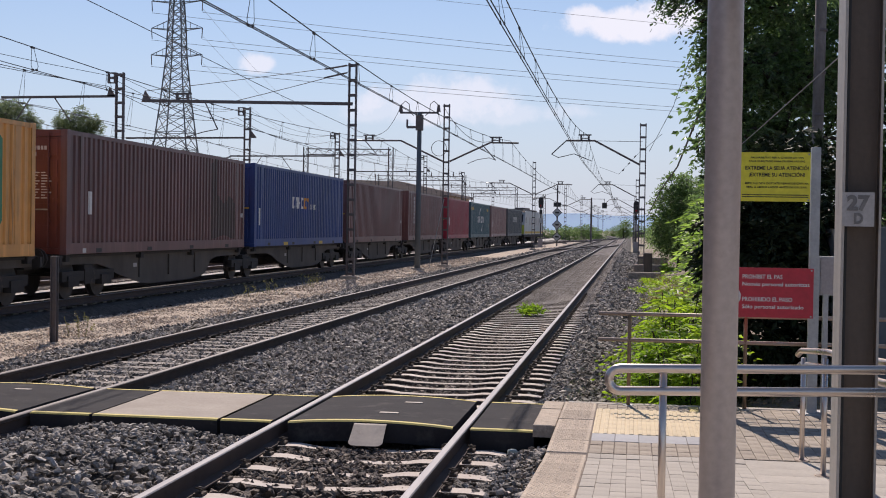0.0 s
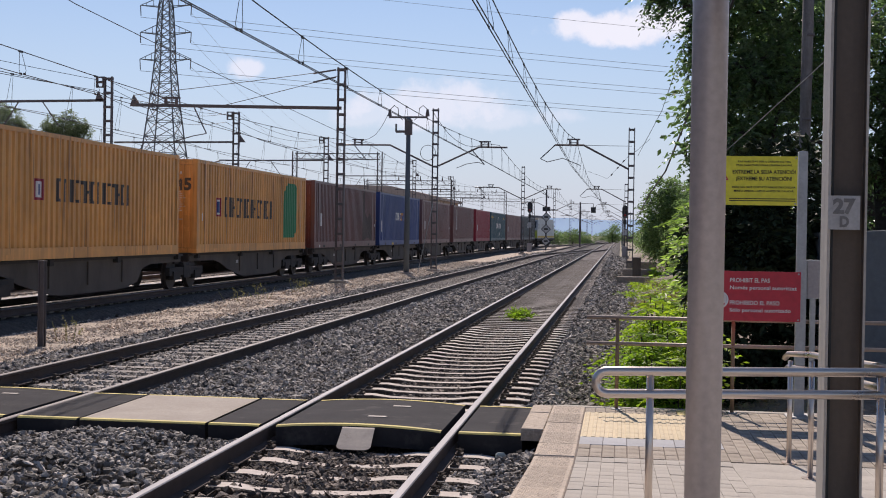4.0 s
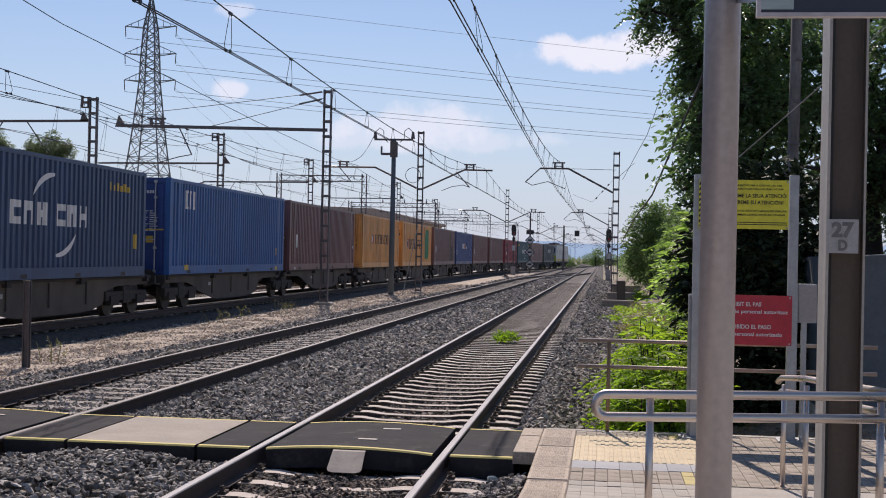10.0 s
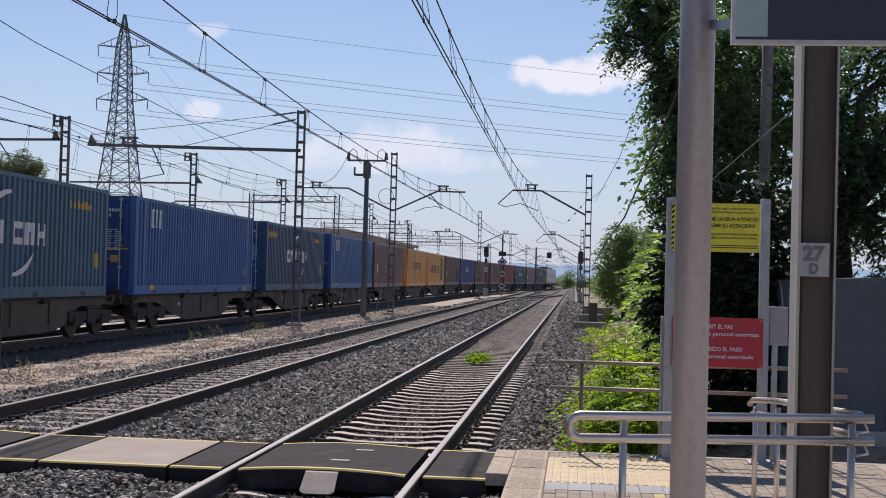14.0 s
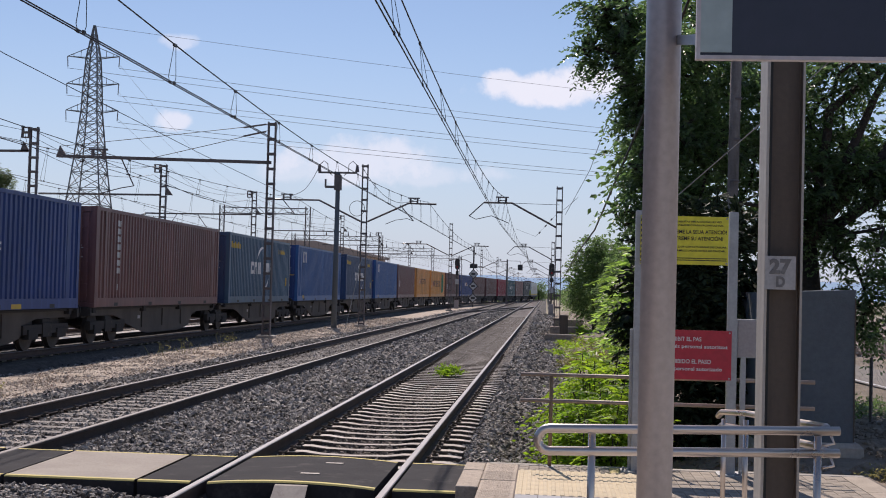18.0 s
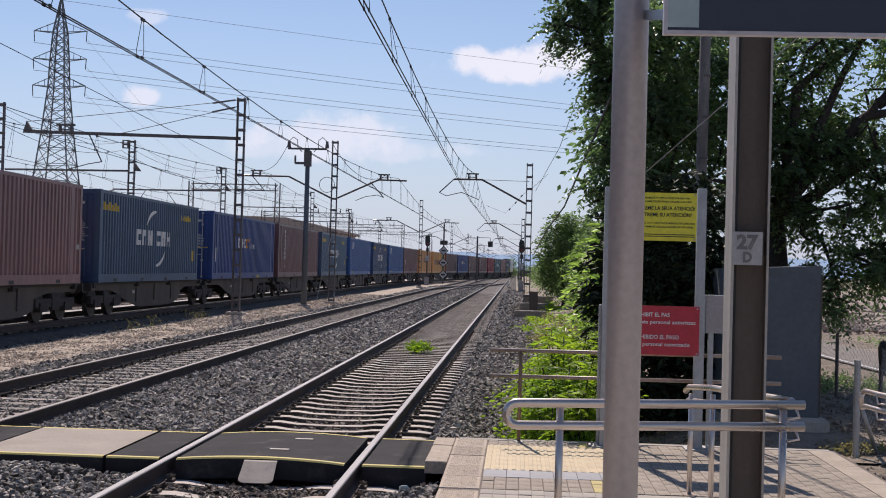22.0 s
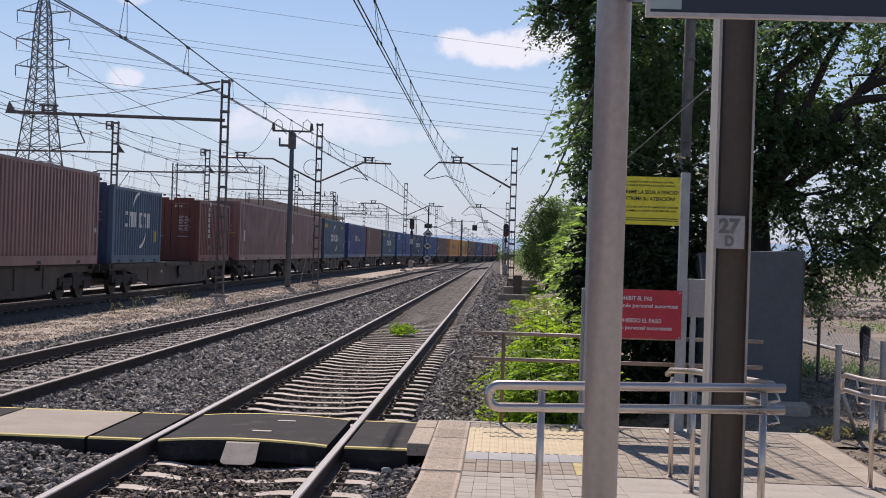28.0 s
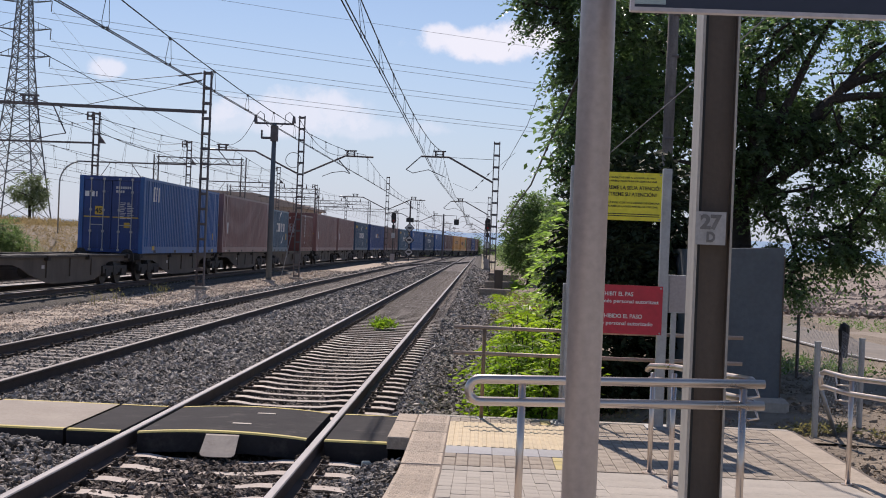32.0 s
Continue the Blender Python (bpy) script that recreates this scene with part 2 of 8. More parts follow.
# Sleeper sides: dirt brown, darkened further to stand in for shade.
SLEEPER_SIDE = mat("shaded_dirty_sleeper_side", (0.12, 0.092, 0.072), (0.06, 0.046, 0.037), scale=6, rough=0.95, bump=0.1, bscale=30, fine=30)
STONE_TRACK = mat("brown_track_stone", (0.29, 0.235, 0.19), (0.05, 0.04, 0.034), scale=7, rough=0.88, bump=0.05, bscale=60, fine=70, island=0.7)
WOOD_SL = mat("sleeper_old", (0.43, 0.385, 0.345), (0.21, 0.185, 0.165), scale=3, rough=0.95, bump=0.03, bscale=40, fine=30, vary=0.2, stretch=(0.4, 3, 3))
RAIL_SIDE = mat("rail_rust", (0.085, 0.06, 0.05), (0.06, 0.042, 0.036), scale=5, rough=0.85, bump=0.02, bscale=70, fine=40)
RAIL_TOP = mat("rail_polish", (0.26, 0.25, 0.26), (0.18, 0.172, 0.18), scale=3, rough=0.58, metal=0.3, spec=0.3, stretch=(6, 0.3, 1))
RAIL_DULL = mat("rail_dull", (0.17, 0.15, 0.14), (0.12, 0.105, 0.10), scale=3, rough=0.62, metal=0.4, stretch=(6, 0.3, 1))
CLIP = mat("clip_iron", (0.11, 0.088, 0.072), (0.07, 0.056, 0.046), scale=20, rough=0.8, metal=0.2)
RUBBER = mat("crossing_rubber", (0.038, 0.036, 0.039), (0.052, 0.049, 0.05), scale=2.2, rough=0.9, spec=0.12, bump=0.01, bscale=90, fine=30, stain=((0.085, 0.079, 0.075), 3.2, 0.56))
BOARD = mat("crossing_board", (0.40, 0.35, 0.295), (0.32, 0.275, 0.23), scale=1.6, rough=0.9, bump=0.02, bscale=40, fine=25, stain=((0.34, 0.28, 0.23), 2, 0.58))
YELLOW_LINE = mat("yellow_line", (0.70, 0.57, 0.17), (0.58, 0.48, 0.18), scale=4, rough=0.8, fine=40, stain=((0.12, 0.10, 0.07), 7, 0.66))
STEEL = mat("brushed_steel", (0.70, 0.62, 0.56), (0.60, 0.52, 0.46), scale=1.2, rough=0.30, metal=0.9, fine=1.5)
PLATE_STEEL = mat("dull_plate", (0.46, 0.40, 0.34), (0.36, 0.31, 0.27), scale=6, rough=0.75, metal=0.0, fine=30, stain=((0.22, 0.17, 0.13), 4, 0.6))
GALV = mat("galvanised", (0.42, 0.43, 0.44), (0.33, 0.34, 0.35), scale=7, rough=0.5, metal=0.7, fine=40, stain=((0.30, 0.17, 0.09), 2.4, 0.68))
BARRIER = mat("weathered_barrier", (0.42, 0.34, 0.28), (0.31, 0.24, 0.19), scale=7, rough=0.5, metal=0.25, fine=40, stain=((0.26, 0.16, 0.09), 2.4, 0.62))
JOINT = mat("joint_mortar", (0.18, 0.145, 0.12), (0.13, 0.105, 0.088), scale=9, rough=0.95, fine=60)
GREYPAINT = mat("grey_paint", (0.42, 0.38, 0.372), (0.36, 0.325, 0.318), scale=2.5, rough=0.45, fine=40, stretch=(1, 1, 0.3), stain=((0.22, 0.18, 0.15), 1.6, 0.66))
POLE_STEEL = mat("pole_paint", (0.46, 0.425, 0.432), (0.415, 0.382, 0.386), scale=2.0, rough=0.4, metal=0.4, fine=40, stretch=(1, 1, 0.3), stain=((0.30, 0.24, 0.20), 1.6, 0.66))
FRAME_ALU = mat("pale_aluminium", (0.60, 0.555, 0.56), (0.52, 0.48, 0.485), scale=3, rough=0.5, spec=0.4, fine=40)
BROWNPOST = mat("brown_steel", (0.13, 0.10, 0.077), (0.098, 0.075, 0.058), scale=3, rough=0.65, bump=0.01, bscale=40, fine=30, stretch=(3, 3, 0.4))
# Sunlight on the post's flange put into a pale grey colour.
POSTEDGE = mat("sunlit_flange_tone", (0.46, 0.43, 0.38), (0.38, 0.35, 0.31), scale=3, rough=0.6, fine=30, stretch=(3, 3, 0.3), stain=((0.16, 0.12, 0.10), 3, 0.62))
MASTMAT = mat("mast_steel", (0.15, 0.13, 0.13), (0.105, 0.092, 0.092), scale=4, rough=0.75, fine=30)
PYLONMAT = mat("pylon_steel", (0.20, 0.21, 0.22), (0.15, 0.16, 0.17), scale=3, rough=0.6, metal=0.4)
WIRE = mat("wire_copper", (0.06, 0.055, 0.055), (0.045, 0.04, 0.04), scale=8, rough=0.6, metal=0.4)
CABLE = mat("power_cable", (0.30, 0.31, 0.33), (0.25, 0.26, 0.28), scale=1, rough=0.6, metal=0.3)
INSUL = mat("insulator", (0.14, 0.10, 0.09), (0.10, 0.08, 0.07), scale=8, rough=0.35)
CONC = mat("platform_concrete", (0.445, 0.405, 0.35), (0.365, 0.33, 0.285), scale=1.6, rough=0.9, bump=0.02, bscale=40, fine=24, vary=0.07, stain=((0.33, 0.30, 0.27), 2.2, 0.60))
EDGE_SLAB = mat("edge_slab", (0.56, 0.465, 0.368), (0.40, 0.33, 0.262), scale=14, rough=0.96, bump=0.07, bscale=34, fine=48, vary=0.10, stain=((0.25, 0.205, 0.16), 5.0, 0.58))
PAVER = mat("grey_paver", (0.40, 0.34, 0.272), (0.29, 0.245, 0.195), scale=6, rough=0.9, bump=0.03, bscale=60, fine=30, vary=0.10, stain=((0.22, 0.185, 0.145), 5.0, 0.58))
KERB = mat("tan_kerb", (0.48, 0.405, 0.32), (0.37, 0.31, 0.245), scale=4, rough=0.92, bump=0.03, bscale=40, fine=30, stain=((0.29, 0.24, 0.19), 3, 0.60))
PAVER_YELLOW = mat("yellow_painted_paver", (0.58, 0.47, 0.17), (0.48, 0.40, 0.2), scale=8, rough=0.85, fine=30, vary=0.1)
TACTILE = mat("tactile_cream", (0.66, 0.55, 0.36), (0.58, 0.47, 0.31), scale=4, rough=0.85, fine=40, vary=0.06, bump=0.01)
GREYTILE = mat("grey_tile", (0.42, 0.42, 0.42), (0.36, 0.36, 0.37), scale=4, rough=0.85, fine=40, vary=0.08)
YELLOW_SIGN = mat("yellow_sign", (0.78, 0.71, 0.04), (0.72, 0.65, 0.04), scale=2, rough=0.4, fine=20)
RED_SIGN = mat("red_sign", (0.52, 0.022, 0.045), (0.46, 0.02, 0.04), scale=2, rough=0.38, fine=20)
BLACK = mat("black_print", (0.02, 0.02, 0.02), (0.03, 0.03, 0.03), scale=5, rough=0.6)
WHITE = mat("white_print", (0.75, 0.75, 0.74), (0.66, 0.66, 0.65), scale=5, rough=0.55)
PLATE_INK = mat("faded_stencil", (0.15, 0.145, 0.14), (0.22, 0.215, 0.21), scale=20, rough=0.7)
PLATE = mat("number_plate_paint", (0.47, 0.46, 0.45), (0.38, 0.375, 0.37), scale=14, rough=0.7, fine=60, stain=((0.16, 0.14, 0.13), 10, 0.64))
NAVY = mat("navy_panel", (0.028, 0.032, 0.055), (0.034, 0.038, 0.06), scale=2, rough=0.4, fine=20)
PALEGREEN = mat("pale_green_panel", (0.42, 0.50, 0.48), (0.38, 0.46, 0.45), scale=2, rough=0.4, fine=20)
WALLGREY = mat("grey_render", (0.132, 0.154, 0.173), (0.107, 0.126, 0.142), scale=1.4, rough=0.9, bump=0.02, bscale=40, fine=18, stain=((0.14, 0.14, 0.145), 1.6, 0.58))
BARK = mat("bark", (0.055, 0.044, 0.037), (0.035, 0.028, 0.023), scale=5, rough=0.95, bump=0.2, bscale=16, stretch=(3, 3, 0.5))
LEAF = leafmat("tree_leaf", (0.12, 0.185, 0.07), (0.06, 0.10, 0.045), 0.55, 0.3, 0.8)
# Leaf colour darkened to stand in for deep shade under the trees.
LEAF_DEEP = leafmat("shade_dark_leaf", (0.040, 0.056, 0.030), (0.028, 0.040, 0.022), 0.06)
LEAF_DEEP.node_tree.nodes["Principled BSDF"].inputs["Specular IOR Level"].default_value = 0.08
LEAF_BRIGHT = leafmat("sapling_leaf", (0.29, 0.385, 0.065), (0.15, 0.25, 0.045), 0.58)
LEAF_FAR = leafmat("far_leaf", (0.15, 0.215, 0.085), (0.10, 0.155, 0.062), 0.55)
LEAF_HEAVEN = leafmat("frond_leaf", (0.30, 0.42, 0.115), (0.18, 0.28, 0.075), 0.6, 0.4, 0.5)
LEAF_OLIVE = leafmat("olive_leaf", (0.17, 0.21, 0.11), (0.12, 0.155, 0.085), 0.5)
STRAW = leafmat("straw_grass", (0.37, 0.285, 0.155), (0.25, 0.205, 0.105), 0.3)
GRASS = leafmat("dry_grass", (0.30, 0.26, 0.12), (0.20, 0.21, 0.08), 0.3)
FIELD = mat("ploughed_field", (0.36, 0.295, 0.25), (0.25, 0.205, 0.172), scale=0.9, rough=0.95, bump=0.5, bscale=2.5, fine=4)
VERGE = mat("sandy_verge", (0.36, 0.30, 0.24), (0.27, 0.225, 0.18), scale=0.6, rough=0.95, bump=0.1, bscale=9, fine=9, stain=((0.13, 0.15, 0.06), 0.5, 0.60))
SOIL = mat("bare_soil", (0.31, 0.25, 0.185), (0.20, 0.16, 0.118), scale=1.5, rough=0.95, bump=0.25, bscale=16, fine=12, stain=((0.30, 0.25, 0.19), 3, 0.62))
ROADM = mat("lane_asphalt", (0.255, 0.225, 0.195), (0.20, 0.178, 0.155), scale=0.7, rough=0.95, fine=9, stain=((0.31, 0.26, 0.21), 0.9, 0.56))
# Haze is put into the hills' blue base and a faint glow.
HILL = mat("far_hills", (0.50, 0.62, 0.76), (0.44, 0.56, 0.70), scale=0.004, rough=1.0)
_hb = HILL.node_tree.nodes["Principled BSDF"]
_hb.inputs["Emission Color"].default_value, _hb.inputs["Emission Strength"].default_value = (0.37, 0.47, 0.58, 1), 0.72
WAGON = mat("wagon_grime", (0.042, 0.038, 0.035), (0.028, 0.025, 0.023), scale=2, rough=0.85, bump=0.02, bscale=30, fine=20, stain=((0.13, 0.10, 0.08), 1.8, 0.6))
WAGON_LIGHT = mat("wagon_side_dust", (0.115, 0.10, 0.086), (0.06, 0.053, 0.046), scale=0.8, rough=0.85, fine=18, stretch=(1, 1, 0.5))
WHEELM = mat("wheel_steel", (0.09, 0.075, 0.065), (0.06, 0.05, 0.045), scale=5, rough=0.7, metal=0.4)
SHEDWALL = mat("warehouse_wall", (0.46, 0.36, 0.31), (0.42, 0.33, 0.28), scale=0.2, rough=0.9, fine=3)
POLEWOOD = mat("weathered_pole", (0.24, 0.215, 0.20), (0.11, 0.098, 0.09), scale=3, rough=0.95, bump=0.05, bscale=30, fine=20, stretch=(3, 3, 0.6))
PALE_BED = mat("pale_ballast", (0.68, 0.64, 0.58), (0.48, 0.445, 0.40), scale=5, rough=0.95, bump=0.3, bscale=22, fine=20)
SIGNAL_BLACK = mat("signal_black", (0.03, 0.03, 0.032), (0.025, 0.025, 0.025), scale=4, rough=0.5)
SIGNAL_RED = mat("signal_red_lens", (0.35, 0.02, 0.02), (0.3, 0.02, 0.02), scale=4, rough=0.25)
LOCO_LIME = mat("loco_lime", (0.42, 0.50, 0.06), (0.36, 0.43, 0.06), scale=2, rough=0.45, fine=10)
LOCO_WHITE = mat("loco_white", (0.50, 0.52, 0.52), (0.40, 0.42, 0.42), scale=1, rough=0.4, fine=10)
LOCO_GLASS = mat("loco_glass", (0.03, 0.035, 0.04), (0.03, 0.035, 0.04), scale=1, rough=0.35, spec=0.3)
COL = {
    "brown": paint("container_brown", (0.20, 0.098, 0.092), th=0.64),
    "red": paint("container_red", (0.185, 0.056, 0.046), th=0.64),
    "blue": paint("container_blue", (0.038, 0.125, 0.35), th=0.70),
    "royal": paint("container_royal_blue", (0.03, 0.066, 0.235), th=0.72),
    "navy": paint("container_navy", (0.045, 0.085, 0.185), th=0.70),
    "steelblue": paint("container_steel_blue", (0.065, 0.135, 0.22), th=0.66),
    "orange": paint("container_orange", (0.78, 0.385, 0.11), dirt=(0.20, 0.10, 0.045), th=0.58),
    "crimson": paint("container_crimson", (0.34, 0.03, 0.055), th=0.70),
    "teal": paint("container_teal", (0.035, 0.105, 0.135), th=0.68),
    "taupe": paint("container_taupe", (0.30, 0.172, 0.162), th=0.66),
    "maroon": paint("container_maroon", (0.185, 0.094, 0.09), th=0.62),
    "petrol": paint("container_petrol", (0.05, 0.102, 0.182), th=0.68),
    "slate": paint("container_slate", (0.085, 0.10, 0.115), th=0.68),
}
STAIN_BROWN = mat("grimy_paint", (0.075, 0.058, 0.052), (0.11, 0.075, 0.068), scale=1.2, rough=0.6, fine=6, stretch=(1, 1, 0.4))
GREEN_LOGO = mat("green_print", (0.02, 0.23, 0.10), (0.025, 0.2, 0.09), scale=2, rough=0.5)
DARK_PRINT = mat("dark_print", (0.055, 0.05, 0.05), (0.075, 0.065, 0.055), scale=6, rough=0.6)
PALE_PRINT = mat("pale_print", (0.60, 0.60, 0.58), (0.45, 0.46, 0.46), scale=4, rough=0.55)
YEL_PRINT = mat("yellow_print", (0.60, 0.40, 0.04), (0.5, 0.34, 0.04), scale=4, rough=0.55)
RUST_PRINT = mat("rust_print", (0.42, 0.19, 0.07), (0.50, 0.24, 0.08), scale=4, rough=0.7)
ORANGE_PRINT = mat("orange_print", (0.65, 0.27, 0.03), (0.6, 0.25, 0.03), scale=4, rough=0.55)


# ---- mesh helpers ----
class MB:
    """Collects faces for one mesh."""

    def __init__(self):
        self.v, self.f = [], []

    def add(self, verts, faces):
        o = len(self.v)
        self.v += [tuple(p) for p in verts]
        self.f += [tuple(i + o for i in f) for f in faces]
        return self

    def box(self, x0, x1, y0, y1, z0, z1, m=None):
        vs = [Vector((x, y, z)) for z in (z0, z1) for y in (y0, y1) for x in (x0, x1)]
        if m is not None:
            vs = [m @ p for p in vs]
        return self.add(vs, [(0, 2, 3, 1), (4, 5, 7, 6), (0, 1, 5, 4), (2, 6, 7, 3), (0, 4, 6, 2), (1, 3, 7, 5)])

    def slab(self, x0, x1, y0, y1, z0, z1, c=0.006):
        """Box with a chamfered top edge."""
        vs = [(x0, y0, z0), (x1, y0, z0), (x1, y1, z0), (x0, y1, z0), (x0, y0, z1 - c), (x1, y0, z1 - c), (x1, y1, z1 - c), (x0, y1, z1 - c),
              (x0 + c, y0 + c, z1), (x1 - c, y0 + c, z1), (x1 - c, y1 - c, z1), (x0 + c, y1 - c, z1)]
        fs = [(3, 2, 1, 0), (8, 9, 10, 11)]
        for k in range(4):
            n = (k + 1) % 4
            fs += [(k, n, 4 + n, 4 + k), (4 + k, 4 + n, 8 + n, 8 + k)]
        return self.add(vs, fs)

    def beam(self, p, q, w, h=None, up=(0, 0, 1)):
        """Bar of rectangular section from p to q."""
        h = h or w
        p, q = Vector(p), Vector(q)
        d = (q - p).normalized()
        u = Vector(up)
        if abs(d.dot(u)) > 0.95:
            u = Vector((0, 1, 0))
        s = d.cross(u).normalized()
        u = s.cross(d)
        vs = [o + s * a * w / 2 + u * b * h / 2 for o in (p, q) for a, b in ((-1, -1), (1, -1), (1, 1), (-1, 1))]
        return self.add(vs, [(3, 2, 1, 0), (4, 5, 6, 7), (0, 1, 5, 4), (1, 2, 6, 5), (2, 3, 7, 6), (3, 0, 4, 7)])

    def tube(self, pts, r, n=10, caps=True, radii=None):
        """Round tube along a line of points."""
        pts = [Vector(p) for p in pts]
        k = len(pts)
        rings, u = [], None
        for i, p in enumerate(pts):
            d = (pts[min(i + 1, k - 1)] - pts[max(i - 1, 0)]).normalized()
            if u is None:
                u = d.orthogonal().normalized()
            u = (u - d * u.dot(d)).normalized()
            s = d.cross(u)
            rr = radii[i] if radii else r
            rings.append([p + (u * math.cos(2 * math.pi * j / n) + s * math.sin(2 * math.pi * j / n)) * rr for j in range(n)])
        vs = [q for ring in rings for q in ring]
        fs = [(i * n + j, i * n + (j + 1) % n, (i + 1) * n + (j + 1) % n, (i + 1) * n + j) for i in range(k - 1) for j in range(n)]
        if caps:
            fs += [tuple(range(n))[::-1], tuple((k - 1) * n + j for j in range(n))]
        return self.add(vs, fs)

    def prism(self, prof, axis, a, b):
        """Extrudes a closed profile. axis 'y': profile is (x, z); axis 'x': (y, z); axis 'z': (x, y)."""
        def at(p, t):
            return {"y": (p[0], t, p[1]), "x": (t, p[0], p[1]), "z": (p[0], p[1], t)}[axis]
        n = len(prof)
        vs = [at(p, a) for p in prof] + [at(p, b) for p in prof]
        return self.add(vs, [tuple(range(n)), tuple(range(2 * n - 1, n - 1, -1))] + [(i, i + n, (i + 1) % n + n, (i + 1) % n) for i in range(n)])

    def mesh(self, name, material, smooth=False):
        me = bpy.data.meshes.new(name)
        me.from_pydata(self.v, [], self.f)
        me.materials.append(material)
        bm = bmesh.new()
        bm.from_mesh(me)
        if len(bm.faces) < 60000:
            bmesh.ops.recalc_face_normals(bm, faces=bm.faces)
        bm.to_mesh(me)
        bm.free()
        if smooth:
            for p in me.polygons:
                p.use_smooth = True
        return me


def part(name, mb, material, parent=None, label="", smooth=False, at=None):
    """One mesh object under a thing; mb is an MB or a finished mesh."""
    me = mb if isinstance(mb, bpy.types.Mesh) else mb.mesh(name, material, smooth)
    ob = new(name, me)
    if parent is not None:
        ob.parent = parent
    if at is not None:
        ob.matrix_basis = at
    if label:
        ob["label"] = label
    return ob


def thing(name, label, category, at=None, group="", kind=""):
    ob = new(name)
    ob.empty_display_size = 0.2
    if at is not None:
        ob.matrix_basis = at
    return tagged(ob, label, category, group, kind)


def text_mesh(name, body, size, material, depth=0.002, bold=0.0):
    cu = bpy.data.curves.new(name, "FONT")
    cu.body, cu.size, cu.extrude, cu.offset = body, size, depth, bold
    cu.align_x = "LEFT"
    cu.resolution_u = 3
    ob = bpy.data.objects.new(name, cu)
    scene.collection.objects.link(ob)
    bpy.context.view_layer.update()
    me = bpy.data.meshes.new_from_object(ob.evaluated_get(bpy.context.evaluated_depsgraph_get()))
    bpy.data.objects.remove(ob)
    bpy.data.curves.remove(cu)
    me.materials.clear()
    me.materials.append(material)
    return me


def text_part(name, body, width, height, material, parent, x, y, z, bold=0.016):
    """Writing that faces -y, its lower left corner at (x, y, z), scaled to a width and capital height."""
    me = text_mesh(name, body, 1.0, material, 0.001, bold)
    xs = [v.co.x for v in me.vertices]
    ys = [v.co.y for v in me.vertices]
    w, x0 = max(xs) - min(xs), min(xs)
    hh = 0.70
    for v in me.vertices:
        a, b, c = v.co
        v.co = ((a - x0) / w * width, -abs(c) * (1 if c > 0 else 0), b / hh * height)
    return part(name, me, material, parent, at=pose(x, y, z))


# ---- ground and tracks ----
T1, T2, T3, T4 = -2.236, -6.46, -14.0, -18.7
HALF = 0.8665
BED = -0.20


def smooth(u):
    u = max(0.0, min(1.0, u))
    return u * u * (3 - 2 * u)


def path3(y):
    """Centre line of the goods track: straight, then across to the platform track far ahead."""
    return T3 + 11.76 * smooth((y - 125) / 215)


def noise_sheet(name, xs, ys, zf, material, amp, freq, kind, label, cat):
    mb = MB()
    for y in ys:
        for x in xs:
            mb.v.append((x, y, zf(x, y) + amp * noise.noise(Vector((x * freq, y * freq, 3.1)))))
    n = len(xs)
    mb.f = [(j * n + i, j * n + i + 1, (j + 1) * n + i + 1, (j + 1) * n + i) for j in range(len(ys) - 1) for i in range(n - 1)]
    ob = part(name, mb, material, smooth=True)
    return tagged(ob, label, cat, kind=kind)


def spread(a, b, near, far, n):
    """Coordinates from a to b, dense between near and far."""
    return sorted(set([round(a + (b - a) * i / 24, 2) for i in range(25)] + [round(near + (far - near) * i / n, 2) for i in range(n + 1)]))


noise_sheet("ground", spread(-2400, 2400, -30, 20, 50), spread(-600, 4200, -20, 130, 60),
            lambda x, y: -0.62, GROUND, 0.05, 0.2, "structure", "dry sandy earth with scattered weeds beside the railway", "ground")
noise_sheet("gravel_strip", [-13.0 + 0.25 * i for i in range(19)], [-20 + 0.5 * i for i in range(60)] + [10 + 0.4 * i for i in range(120)] + [58 + 2 * i for i in range(120)],
            lambda x, y: -0.36 - 0.16 * smooth((-x - 11.6) / 1.4) - 0.05 * smooth((x + 9.2) / 0.7), SANDY, 0.05, 0.9, "structure", "pale sandy gravel path between the railway tracks", "ground")


def ballast_bed(name, x0, x1, top, label, ys=(-30, 470), material=None):
    """A low bank of ballast with sloping sides."""
    xs = [x0 - 0.7, x0 - 0.35, x0] + [x0 + (x1 - x0) * i / 40 for i in range(1, 40)] + [x1, x1 + 0.3, x1 + 0.6]
    def zf(x, y):
        s = max(0, x0 - x, x - x1)
        dip = max(smooth((1.5 - abs(x - c)) / 0.3) for c in (T1, T2))
        return top - s * 0.55 - 0.06 * dip
    return noise_sheet(name, xs, [ys[0] + 0.8 * i for i in range(75)] + [ys[0] + 60 + 4 * i for i in range(int((ys[1] - ys[0] - 60) / 4) + 1)], zf, material or BALLAST, 0.03, 2.2, "structure", label, "ballast")


ballast_bed("ballast_bed", -8.5, -0.6, BED, "grey crushed-stone ballast under the two platform tracks")
ballast_bed("ballast_bed_goods", -15.3, -12.6, -0.24, "dark crushed-stone ballast under the goods track")
ballast_bed("ballast_bed_siding", -20.6, -16.65, -0.245, "pale crushed-stone ballast under the siding track", material=PALE_BED)

RAIL_PROF = [(-0.075, -0.172), (0.075, -0.172), (0.075, -0.16), (0.012, -0.135), (0.010, -0.05), (0.036, -0.035), (0.036, -0.008), (0.028, 0.0), (-0.028, 0.0), (-0.036, -0.008), (-0.036, -0.035), (-0.010, -0.05), (-0.012, -0.135), (-0.075, -0.16)]


